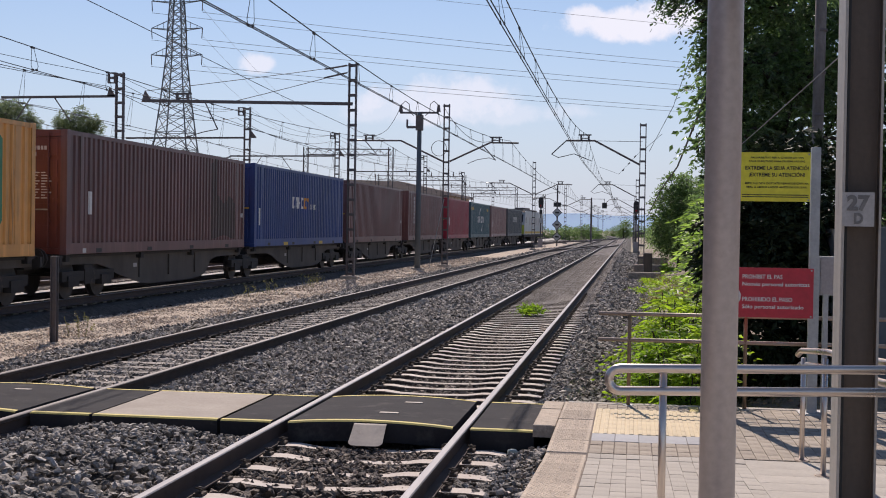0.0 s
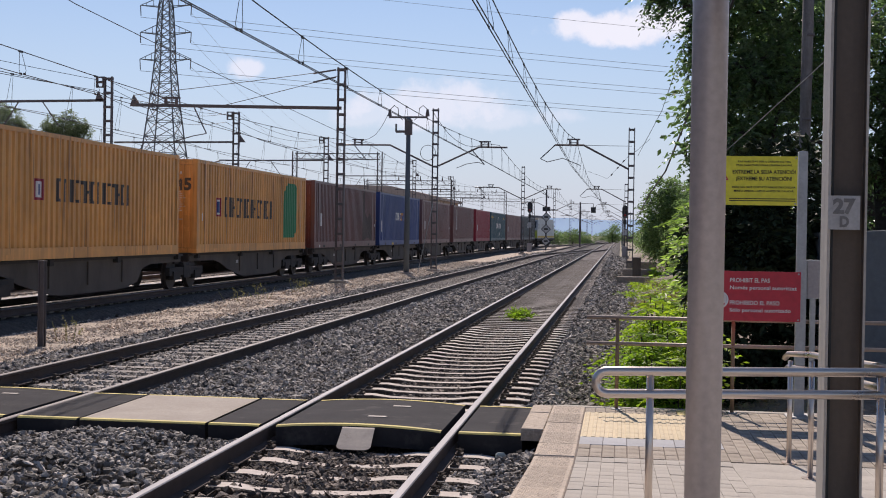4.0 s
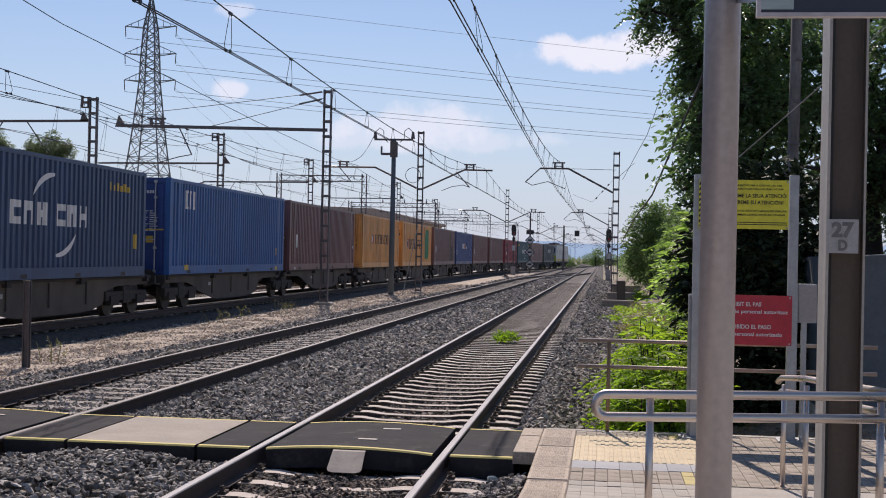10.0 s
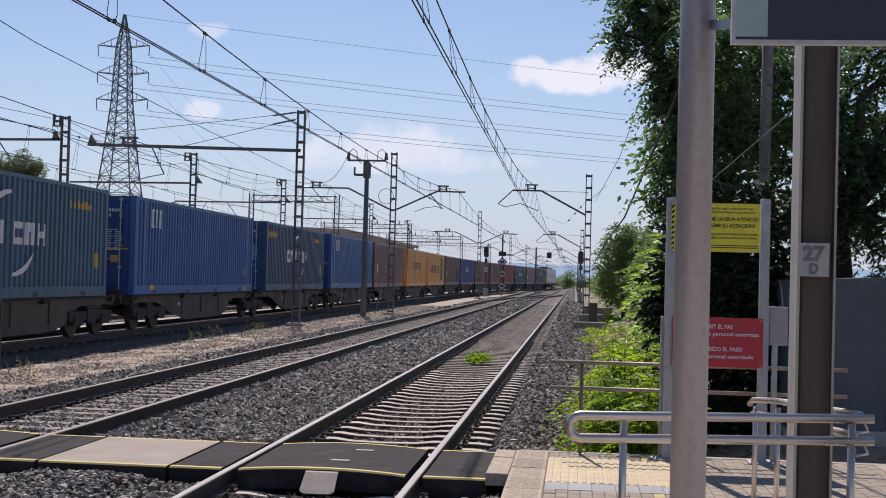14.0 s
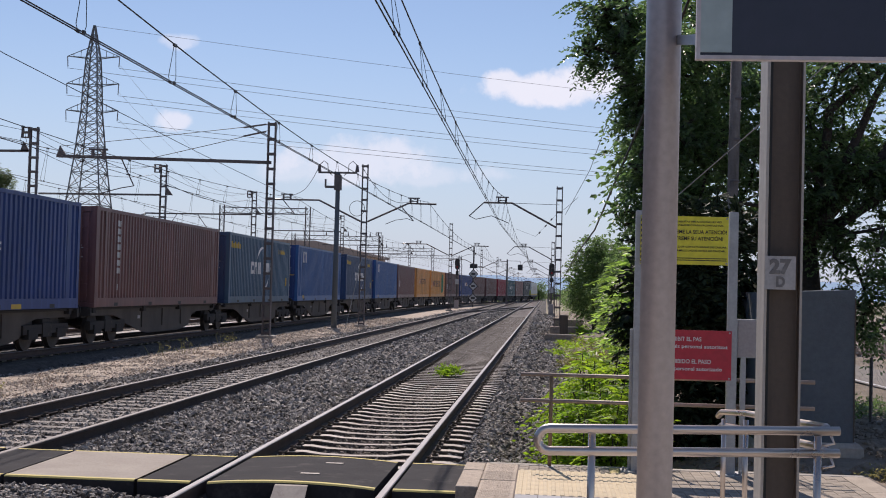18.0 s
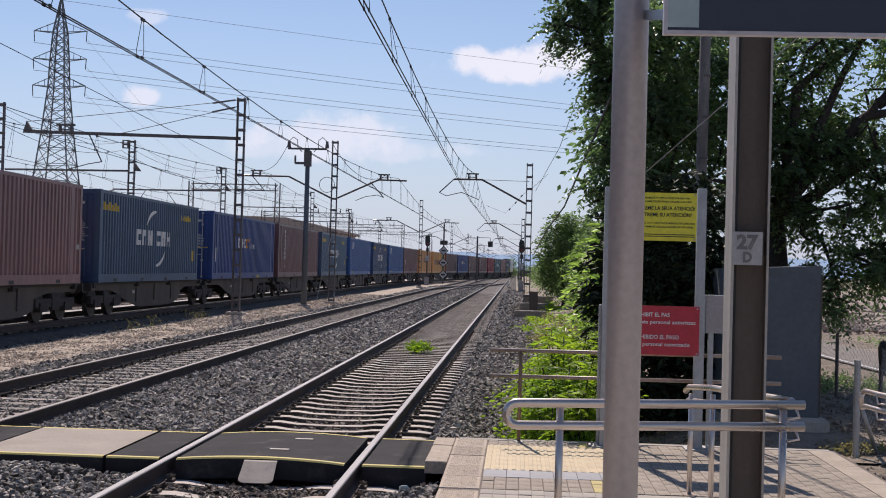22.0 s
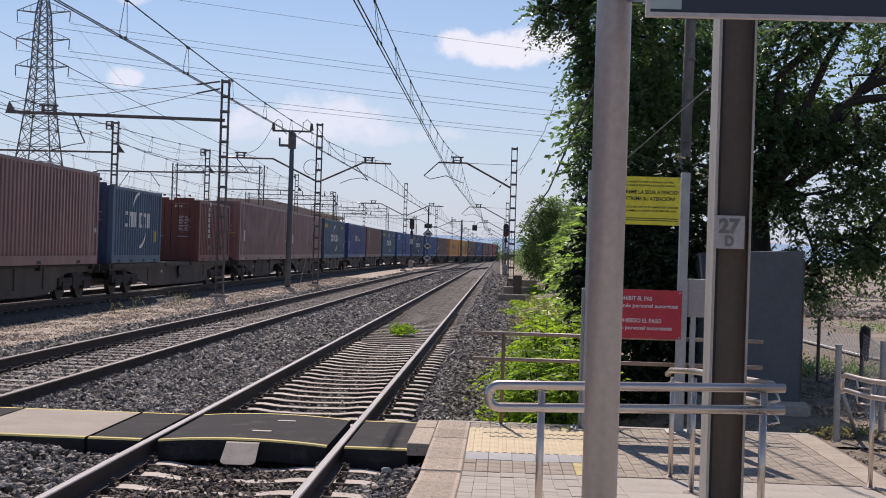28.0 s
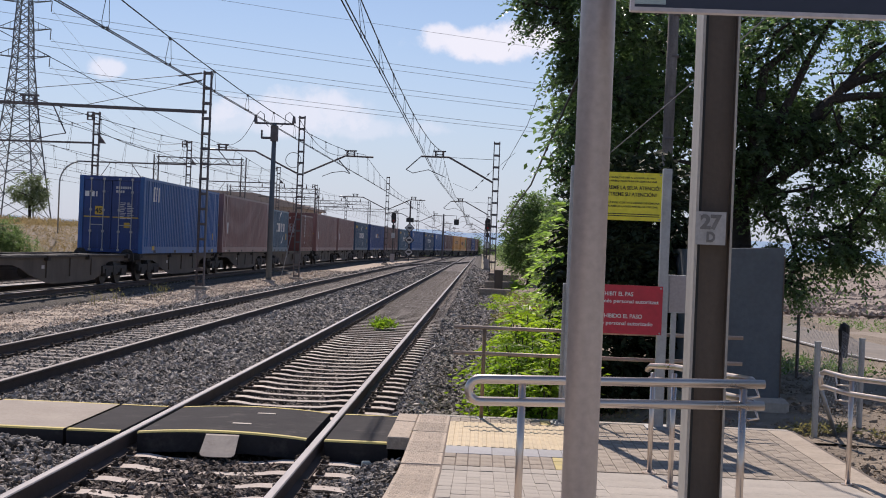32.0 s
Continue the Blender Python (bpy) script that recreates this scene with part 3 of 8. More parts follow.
def rail(parent, pts, name="rail", top=None):
    """Sweeps the rail's section along points (x, y, z of the head)."""
    mb = MB()
    n = len(RAIL_PROF)
    for i, (x, y, z) in enumerate(pts):
        mb.v += [(x + a, y, z + b) for a, b in RAIL_PROF]
    for i in range(len(pts) - 1):
        mb.f += [(i * n + j, i * n + (j + 1) % n, (i + 1) * n + (j + 1) % n, (i + 1) * n + j) for j in range(n)]
    mb.f += [tuple(range(n)), tuple((len(pts) - 1) * n + j for j in range(n))[::-1]]
    me = mb.mesh(name, RAIL_SIDE)
    me.materials.append(top or RAIL_TOP)
    for p in me.polygons:
        if p.normal.z > 0.5 and p.center.z > pts[0][2] - 0.02:
            p.material_index = 1
    return part(name, me, RAIL_SIDE, parent)


def sleeper_mesh(name, material, concrete=True):
    """Sleeper 2.6 m long with raised rail seats and a lower waist."""
    mb = MB()
    secs = [(-1.3, -0.205, 0.095), (-1.15, -0.176, 0.105), (-0.6, -0.172, 0.105), (-0.4, -0.196, 0.09), (0, -0.205, 0.085), (0.4, -0.196, 0.09), (0.6, -0.172, 0.105), (1.15, -0.172, 0.105), (1.3, -0.188, 0.095)]
    if not concrete:
        secs = [(-1.3, -0.185, 0.12), (0, -0.185, 0.12), (1.3, -0.185, 0.12)]
    for x, z, w in secs:
        mb.v += [(x, -w - 0.05, -0.36), (x, -w, z - 0.012), (x, -w + 0.012, z), (x, w - 0.012, z), (x, w, z - 0.012), (x, w + 0.05, -0.36)]
    k = len(secs)
    mb.f = [(i * 6 + j, i * 6 + (j + 1) % 6, (i + 1) * 6 + (j + 1) % 6, (i + 1) * 6 + j) for i in range(k - 1) for j in range(6)] + [tuple(range(6)), tuple((k - 1) * 6 + j for j in range(5, -1, -1))]
    me = mb.mesh(name, material)
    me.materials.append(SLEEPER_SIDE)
    # steep faces take the colour that carries painted shade
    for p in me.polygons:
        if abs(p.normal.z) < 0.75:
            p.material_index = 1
    return me


def fastening_mesh():
    mb = MB()
    for c in (-HALF, HALF):
        for s in (-1, 1):
            x = c + s * 0.115
            mb.box(x - 0.035, x + 0.035, -0.06, 0.06, -0.18, -0.15)
            mb.tube([(x - 0.02 * s, -0.05, -0.145), (x + 0.03 * s, -0.03, -0.125), (x - 0.03 * s, 0.0, -0.12), (x + 0.03 * s, 0.03, -0.125), (x - 0.02 * s, 0.05, -0.145)], 0.009, 5)
            mb.tube([(x, 0, -0.15), (x, 0, -0.108)], 0.012, 6)
    return mb.mesh("fastening", CLIP)


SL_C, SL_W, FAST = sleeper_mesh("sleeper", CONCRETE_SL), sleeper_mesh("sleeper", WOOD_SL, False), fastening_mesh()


def track(name, label, cx, change, y0=-11.55, count=200, far_to=330, z=0.0, phase=0.0):
    tr = thing(name, label, "railway track", kind="structure")
    for s in (-1, 1):
        rail(tr, [(cx + s * HALF, y, z) for y in (-30, 0, 30, 60, 120, 200, 300, 460)], top=RAIL_TOP if cx > -4 else RAIL_DULL)
    rnd = random.Random(cx)
    far = MB()
    y = y0 + phase
    i = 0
    while y < far_to:
        if i < count:
            me = SL_C if y < change else SL_W
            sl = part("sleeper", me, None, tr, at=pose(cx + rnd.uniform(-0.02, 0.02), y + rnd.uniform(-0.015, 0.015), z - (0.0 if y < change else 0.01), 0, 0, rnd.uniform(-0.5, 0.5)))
            if y < 40:
                part("fastening", FAST, None, sl)
        else:
            far.box(cx - 1.3, cx + 1.3, y - 0.12, y + 0.12, z - 0.3, z - 0.185)
        y += 0.575
        i += 1
    if far.f:
        tagged(part("far_sleepers", far, WOOD_SL, tr), kind="stuff")
    return tr


track("track_1", "railway track with polished steel rails on concrete sleepers in grey ballast", T1, 26.5)
track("track_2", "second railway track with steel rails on worn grey sleepers", T2, -60.0, y0=-10.35)


def goods_track():
    tr = thing("track_3", "goods railway track with rusty-sided rails on dark sleepers", "railway track", kind="structure")
    ys = [-40, 0, 60, 100, 120] + [125 + 215 * i / 14 for i in range(15)]
    for s in (-1, 1):
        rail(tr, [(path3(y) + s * HALF, y, 0.0 if y < 330 else -0.02) for y in ys])
    sl = MB()
    y = 14.0
    while y < 125:
        sl.box(T3 - 0.8, T3 + 0.8, y - 0.12, y + 0.12, -0.42, -0.19)
        y += 0.6
    tagged(part("far_sleepers", sl, WOOD_SL, tr), kind="stuff")
    t4 = thing("track_4", "siding track beyond the goods track", "railway track", kind="structure")
    for s in (-1, 1):
        rail(t4, [(T4 + s * HALF, y, 0.0) for y in (-40, 60, 200, 460)])
    sl = MB()
    for i in range(250):
        sl.box(T4 - 1.3, T4 + 1.3, 14 + i * 0.6, 14.24 + i * 0.6, -0.42, -0.19)
    tagged(part("far_sleepers", sl, WOOD_SL, t4), kind="stuff")
    # crossover between the platform tracks
    x5 = thing("crossover", "crossover rails joining the two platform tracks", "railway track", kind="structure")
    for s in (-1, 1):
        rail(x5, [(T2 + (T1 - T2) * smooth((y - 105) / 70) + s * HALF, y, 0.004) for y in range(105, 181, 5)])


goods_track()


def scatter(name, pts, sizes, material, label, cat, flat=0.62, seed=1, coarse=False):
    """Many small angular stones as one mesh. pts: n x 3 array."""
    phi = (1 + 5 ** 0.5) / 2
    base = np.array([(-1, phi, 0), (1, phi, 0), (-1, -phi, 0), (1, -phi, 0), (0, -1, phi), (0, 1, phi), (0, -1, -phi), (0, 1, -phi), (phi, 0, -1), (phi, 0, 1), (-phi, 0, -1), (-phi, 0, 1)]) / 1.9
    tris = np.array([(0, 11, 5), (0, 5, 1), (0, 1, 7), (0, 7, 10), (0, 10, 11), (1, 5, 9), (5, 11, 4), (11, 10, 2), (10, 7, 6), (7, 1, 8), (3, 9, 4), (3, 4, 2), (3, 2, 6), (3, 6, 8), (3, 8, 9), (4, 9, 5), (2, 4, 11), (6, 2, 10), (8, 6, 7), (9, 8, 1)])
    if coarse:
        base = np.array([(1, 0, 0), (-1, 0, 0), (0, 1, 0), (0, -1, 0), (0, 0, 1), (0, 0, -1)]) * 1.08
        tris = np.array([(0, 2, 4), (2, 1, 4), (1, 3, 4), (3, 0, 4), (2, 0, 5), (1, 2, 5), (3, 1, 5), (0, 3, 5)])
    nv = len(base)
    rs = np.random.RandomState(seed)
    n = len(pts)
    v = base[None] * (1 + rs.uniform(-0.5, 0.5, (n, nv, 1)))
    v = v * (rs.uniform(0.45, 1.6, (n, 1, 3)) * np.array([1, 1, flat])) * np.asarray(sizes)[:, None, None]
    a, b = rs.uniform(0, 6.28, n), rs.uniform(-0.9, 0.9, n)
    ca, sa, cb, sb = np.cos(a), np.sin(a), np.cos(b), np.sin(b)
    x, y, z = v[..., 0], v[..., 1], v[..., 2]
    y, z = y * cb[:, None] - z * sb[:, None], y * sb[:, None] + z * cb[:, None]
    x, y = x * ca[:, None] - y * sa[:, None], x * sa[:, None] + y * ca[:, None]
    v = np.stack([x, y, z], -1) + np.asarray(pts)[:, None, :]
    f = (tris[None] + nv * np.arange(n)[:, None, None]).reshape(-1, 3)
    me = bpy.data.meshes.new(name)
    me.vertices.add(n * nv)
    me.vertices.foreach_set("co", v.reshape(-1).astype(np.float32))
    me.loops.add(f.size)
    me.loops.foreach_set("vertex_index", f.reshape(-1).astype(np.int32))
    me.polygons.add(len(f))
    me.polygons.foreach_set("loop_start", np.arange(0, f.size, 3, dtype=np.int32))
    me.update(calc_edges=True)
    me.shade_flat()
    me.materials.append(material)
    ob = new(name, me)
    return tagged(ob, label, cat, kind="stuff")


def ballast_stones():
    rs = np.random.RandomState(4)
    # density falls off with distance
    pts, sizes = [], []
    for y0, y1, dens, sz in ((-8, 6.6, 60, 0.05), (6.6, 9.2, 250, 0.03), (9.2, 14, 1200, 0.0225), (14, 20, 720, 0.028), (20, 30, 400, 0.037), (30, 46, 190, 0.044), (46, 75, 60, 0.052), (75, 135, 15, 0.08)):
        x0, x1 = -9.4, 0.7
        n = int((y1 - y0) * (x1 - x0) * dens)
        p = np.stack([rs.uniform(x0, x1, n), rs.uniform(y0, y1, n), np.zeros(n)], -1)
        s = sz * rs.uniform(0.6, 1.35, n)
        x, y = p[:, 0], p[:, 1]
        # seen part of the ground only
        keep = ((x > -0.62 * (y + 2.5)) | (y < 6.6)) & ~((x > -0.62) & (y < 13.2))
        keep &= ~((y > 10.95) & (y < 13.0) & (x < -0.6))
        for c in (T1 - HALF, T1 + HALF, T2 - HALF, T2 + HALF):
            keep &= abs(x - c) > 0.10 + s
        # heaps lower over the sleepers, so that their tops show
        for cx, ph, yy0 in ((T1, 0.0, 5.70), (T2, 0.0, 8.05)):
            on = (x - cx > -0.80) & (x - cx < (1.3 if cx > -4 else 0.80)) & (abs(((y - yy0 - ph + 0.2875) % 0.575) - 0.2875) < (0.105 if cx > -4 else 0.07))
            keep &= ~(on & (rs.uniform(0, 1, n) < np.where(y < 11, 0.55, 0.97 if cx > -4 else 0.80)))
            if cx > -4:
                keep &= ~((x - cx > 0.95) & (x - cx < 1.34) & (abs(((y - yy0 - ph + 0.2875) % 0.575) - 0.2875) < 0.12) & (y > 11))
        inner = np.minimum(abs(x - T1), abs(x - T2)) < 0.8
        keep &= ~(inner & (y > 24) & (rs.uniform(0, 1, n) < 0.3))
        s = np.where(inner & (y > 20), np.minimum(s, 0.032), s)
        p, s = p[keep], s[keep]
        x = p[:, 0]
        edge = np.minimum(0.62, np.maximum(0, np.maximum(-8.5 - x, x + 0.6)))
        inside = np.maximum(np.clip((np.where(x > T1, 1.5, 1.05) - abs(x - T1)) / 0.2, 0, 1), np.clip((1.05 - abs(x - T2)) / 0.2, 0, 1))
        p[:, 2] = BED + 0.012 - edge * 0.5 + rs.uniform(-0.026, 0.042, len(p)) * (1 - 0.45 * inside) - inside * (0.042 + 0.016 * (x > -4) * (p[:, 1] > 13) - 0.01 * (x < -4) - 0.02 * (p[:, 1] < 11)) + 0.03 * (1 - inside) + 0.10 * np.clip((11.0 - p[:, 1]) / 0.3, 0, 1) * np.clip((p[:, 0] + 5.1) / 0.3, 0, 1) * np.clip((-3.6 - p[:, 0]) / 0.3, 0, 1)
        pts.append(p); sizes.append(s)
    pts, sizes = np.concatenate(pts), np.concatenate(sizes)
    far = pts[:, 1] > 12.9
    within = (abs(pts[:, 0] - T1) < 0.78) & (pts[:, 1] < 29)
    scatter("ballast_stones", pts[within], sizes[within], STONE_TRACK, "darker brown crushed stones between the rails of the near track", "stones", seed=8, coarse=True)
    pts, sizes, far = pts[~within], sizes[~within], far[~within]
    scatter("ballast_stones", pts[~far], sizes[~far], STONE, "loose grey crushed ballast stones between the rails", "stones")
    scatter("ballast_stones", pts[far], sizes[far], STONE, "loose grey crushed ballast stones further along the rails", "stones", coarse=True)
    n = 38000
    y = 14 + 80 * rs.uniform(0, 1, n) ** 1.9
    x = rs.uniform(-12.6, -9.25, n)
    z = -0.36 - 0.16 * np.clip((-x - 11.6) / 1.4, 0, 1)
    scatter("pale_gravel", np.stack([x, y, z], -1), 0.019 * rs.uniform(0.5, 1.6, n) * (1 + (y - 14) / 40), SANDSTONE, "scattered pale gravel on the path between tracks", "stones", seed=3, coarse=True)
    n = 9000
    y = 18 + 30 * rs.uniform(0, 1, n) ** 1.4
    x = rs.uniform(-15.5, -11.9, n)
    scatter("goods_ballast_stones", np.stack([x, y, -0.42 + (x < -12.6) * 0.08 + 0 * x], -1), 0.035 * rs.uniform(0.6, 1.5, n) * (1 + (y - 18) / 40), STONE, "loose grey ballast beside the goods track", "stones", seed=5, coarse=True)


ballast_stones()


# ---- foot crossing ----
def crossing():
    cr = thing("foot_crossing", "foot crossing of black rubber panels with yellow edge lines between the rails", "level crossing", kind="structure")
    f, b = 11.05, 12.9
    spans = [(-0.72, T1 + HALF + 0.06, "rubber_panel", 0.0), (T1 - HALF + 0.09, T1 + HALF - 0.09, "rubber_panel", 0.038), (-3.66, T1 - HALF - 0.06, "rubber_panel", 0.0),
             (-4.92, -3.68, "pale_board", 0.0), (T2 + HALF + 0.05, -4.94, "rubber_panel", 0.0), (T2 - HALF + 0.09, T2 + HALF - 0.09, "rubber_panel", 0.032), (-8.6, T2 - HALF - 0.06, "rubber_panel", 0.0)]
    for x0, x1, nm, hump in spans:
        x0, x1 = min(x0, x1), max(x0, x1)
        m = BOARD if nm == "pale_board" else RUBBER
        mb = MB()
        k = 12
        def top(x):
            u = (x - x0) / (x1 - x0)
            return 0.0 + hump * math.sin(math.pi * u) ** 0.8 if hump else 0.0
        xs = [x0 + 0.006 + (x1 - x0 - 0.012) * i / k for i in range(k + 1)]
        for x in xs:
            z = top(x)
            mb.v += [(x, f, z - 0.19), (x, f - 0.01, z - 0.02), (x, f + 0.015, z), (x, b - 0.015, z), (x, b + 0.01, z - 0.02), (x, b, z - 0.19)]
        mb.f = [(i * 6 + j, i * 6 + (j + 1) % 6, i * 6 + 6 + (j + 1) % 6, i * 6 + 6 + j) for i in range(k) for j in range(6)] + [tuple(range(6)), tuple(k * 6 + j for j in range(5, -1, -1))]
        if nm == "pale_board":
            base = mb
            mb = MB().slab(x0 + 0.006, x1 - 0.006, f + 0.012, b - 0.012, -0.02, 0.0035, 0.003)
        p = part(nm, mb, m, cr, "worn pale board panel" if nm == "pale_board" else "")
        if nm == "pale_board":
            part("board_base", base, RUBBER, p)
        for yy, w in ((f - 0.012, 0.085), (b - 0.07, 0.06)):
            li = MB()
            for x in xs:
                z = top(x) + 0.004
                li.v += [(x, yy + 0.006, z - (0.014 if yy < f else 0)), (x, yy + 0.022, z), (x, yy + w, z)]
            li.f = [(i * 3 + j, i * 3 + j + 1, i * 3 + 4 + j, i * 3 + 3 + j) for i in range(k) for j in range(2)]
            part("edge_line", li, YELLOW_LINE, p)
        if hump:
            for u, v in ((0.62, 0.72), (0.55, 0.30)):
                s = MB()
                cx = x0 + (x1 - x0) * u
                yy = f + (b - f) * v
                s.box(cx - 0.09, cx + 0.09, yy - 0.035, yy + 0.035, top(cx), top(cx) + 0.006)
                part("handle_slot", s, PLATE_STEEL, p)
    # bent metal deflector plate in front of the middle panel
    mb = MB()
    prof = [(11.025, 0.012, 0.15), (11.0, 0.004, 0.15), (10.90, -0.06, 0.153), (10.80, -0.122, 0.157), (10.782, -0.134, 0.15), (10.768, -0.143, 0.132), (10.76, -0.148, 0.10)]
    for y, z, w in prof:
        mb.v += [(-2.22 - w, y, z), (-2.22 + w, y, z)]
    mb.f = [(i * 2, i * 2 + 1, i * 2 + 3, i * 2 + 2) for i in range(len(prof) - 1)]
    pl = part("deflector_plate", mb, PLATE_STEEL, cr, "bent grey metal deflector plate")
    so = pl.modifiers.new("thick", "SOLIDIFY")
    so.thickness = 0.008


crossing()


# ---- platform ----
def plat_z(y):
    return 0.06 + 0.063 * max(0.0, min(8.6, 9.4 - y))


def platform():
    mb = MB()
    ys = [-40, -3, 0.8, 2, 4, 6, 8, 9.4, 10.4, 12.72]
    xs = [-0.5, 3.25]
    for y in ys:
        z = plat_z(y) - 0.007
        mb.v += [(-0.49, y, -0.6), (-0.49, y, z), (3.3, y, z), (3.3, y, -0.7)]
    n = len(ys)
    mb.f = [(i * 4 + j, i * 4 + j + 1, i * 4 + 5 + j, i * 4 + 4 + j) for i in range(n - 1) for j in range(3)] + [(0, 1, 2, 3), ((n - 1) * 4 + 3, (n - 1) * 4 + 2, (n - 1) * 4 + 1, (n - 1) * 4)]
    pl = tagged(part("platform", mb, JOINT), "concrete station platform ramping down to the foot crossing, paved", "platform", kind="structure")
    pl.data.materials.append(CONC)
    for p in pl.data.polygons:
        p.material_index = 1 if p.center.y < -3 or abs(p.normal.z) < 0.5 else 0
    rnd = random.Random(5)

    cache = {}

    def tile(kind, x0, x1, y0, y1, material, h=0.03, c=0.003):
        w, d = round(x1 - x0, 3), round(y1 - y0, 3)
        key = (kind, w, d)
        if key not in cache:
            t = MB()
            if kind == "tactile_tile":
                t.box(-w / 2, w / 2, -d / 2, d / 2, -0.03, 0)
                k = max(1, int(w / 0.075))
                for i in range(k):
                    xx = -w / 2 + (i + 0.5) * w / k
                    t.slab(xx - 0.02, xx + 0.02, -d / 2, d / 2, -0.001, 0.005, 0.004)
            else:
                t.slab(-w / 2, w / 2, -d / 2, d / 2, -h, 0, c)
                if kind == "edge_slab" and w > 0.3:
                    # worn diamond studs
                    for i in range(9):
                        for j in range(16):
                            a, b = -w / 2 + 0.035 + (i + 0.5 * (j % 2)) * 0.0295, -d / 2 + 0.04 + j * 0.0345
                            q = 0.0105 + 0.002 * ((i * 7 + j * 3) % 4) / 3
                            t.add([(a - q, b, 0.0), (a, b - 1.5 * q, 0.0), (a + q, b, 0.0), (a, b + 1.5 * q, 0.0), (a, b, 0.0052)], [(0, 1, 4), (1, 2, 4), (2, 3, 4), (3, 0, 4)])
            cache[key] = t.mesh(kind, material)
        yc = (y0 + y1) / 2
        a = math.degrees(math.atan2(plat_z(y1) - plat_z(y0), y1 - y0))
        part(kind, cache[key], material, pl, at=pose((x0 + x1) / 2, yc, plat_z(yc) + (rnd.uniform(-0.002, 0.003) if kind not in ("tactile_tile", "slab") else rnd.uniform(-0.0004, 0.0004)), a + (rnd.uniform(-0.15, 0.15) if kind not in ("tactile_tile", "slab") else 0.0), rnd.uniform(-0.15, 0.15) if kind not in ("tactile_tile", "slab") else 0.0, 0))

    # edge slabs
    y = 12.7
    while y > -3:
        tile("edge_slab", -0.53, -0.205, y - 0.596, y, EDGE_SLAB, 0.12, 0.006)
        y -= 0.6
    for k in range(3):
        tile("edge_slab", -0.735, -0.535, 12.68 - 0.55 * k - 0.545, 12.68 - 0.55 * k, EDGE_SLAB, 0.11, 0.006)
    g = 0.0014
    # tactile field
    for i in range(4):
        for j in range(6):
            x0, y0 = -0.195 + 0.3 * i, 10.705 + 0.26 * j
            tile("tactile_tile", x0, x0 + 0.3, y0, y0 + 0.26, TACTILE)
    # grey band
    for i in range(6):
        x0 = -0.195 + 0.2 * i
        tile("grey_tile", x0 + g, x0 + 0.2 - g, 10.305 + g, 10.70 - g, GREYTILE)
    # two rows of bricks behind the tactile field
    for j in range(3):
        for i in range(12):
            x0 = -0.195 + 0.1 * i
            yl = 0.68 < x0 < 0.80
            tile("yellow_paver" if yl else "narrow_brick", x0 + 0.004, x0 + 0.096, 12.27 + 0.115 * j + 0.004, 12.27 + 0.115 * j + 0.111, PAVER_YELLOW if yl else PAVER, c=0.0015)
    # narrow bricks before the grey band
    g = 0.0014
    for y0 in [10.30 - 0.2 * k for k in range(1, 4)]:
        x0 = -0.195
        while x0 < 0.97:
            yl = 0.66 < x0 < 0.80
            tile("yellow_paver" if yl else "narrow_brick", x0 + 0.004, x0 + 0.096, y0 + 0.004, y0 + 0.196, PAVER_YELLOW if yl else PAVER, c=0.0015)
            x0 += 0.1
    # brick field, laid lengthwise in staggered columns
    for i in range(20):
        x0 = 1.006 + 0.1 * i
        y0 = 12.6 - (0.1035 if i % 2 else 0.207)
        tile("paver", x0 + 0.002, x0 + 0.098, y0 + 0.0018, 12.6 - 0.0018, PAVER, c=0.0025)
        while y0 > 9.71:
            y1 = max(9.702, y0 - 0.207)
            tile("paver", x0 + 0.002, x0 + 0.098, y1 + 0.0018, y0 - 0.0018, PAVER, c=0.0025)
            y0 = y1
    # larger slabs on the ramp
    g = 0.0008
    y0 = 9.69
    while y0 > -3:
        x0 = -0.195
        while x0 < 3.0:
            if x0 < 0.9 and y0 > 7.5:
                for a in (0, 0.1, 0.2, 0.3):
                    for b in (0, 0.202):
                        tile("narrow_paver", x0 + a + 0.0012, x0 + a + 0.0988, y0 - b - 0.2008, y0 - b - 0.0012, CONC, c=0.0008)
                x0 += 0.4
                continue
            tile("slab", x0 + g, x0 + 0.5 - g, y0 - 0.404 + g, y0 - g, CONC, c=0.0018)
            x0 += 0.5
        y0 -= 0.404
    # far kerb
    kb = MB()
    kb.slab(-0.5, 3.25, 12.62, 12.75, -0.3, 0.062, 0.01)
    tagged(part("kerb", kb, CONC), "concrete kerb closing the end of the platform", "kerb", kind="structure")
    kb = MB()
    for i in range(16):
        y = 12.6 - i * 1.0
        kb.box(3.008, 3.25, y - 0.99, y, -0.6, plat_z(y - 0.5) + 0.004)
    tagged(part("kerb_side", kb, KERB), "pale concrete side kerb of the platform", "kerb", kind="structure")


platform()


# ---- railings, posts, signs ----
def flange(parent, x, y, z, r=0.06, material=None):
    part("base_plate", MB().tube([(x, y, z - 0.003), (x, y, z + 0.008)], r, 12), material or STEEL, parent)


def arc(c, r, a0, a1, n, ax):
    """Points on an arc; ax gives the two axes as vectors."""
    u, v = Vector(ax[0]), Vector(ax[1])
    return [Vector(c) + u * r * math.cos(a0 + (a1 - a0) * i / n) + v * r * math.sin(a0 + (a1 - a0) * i / n) for i in range(n + 1)]


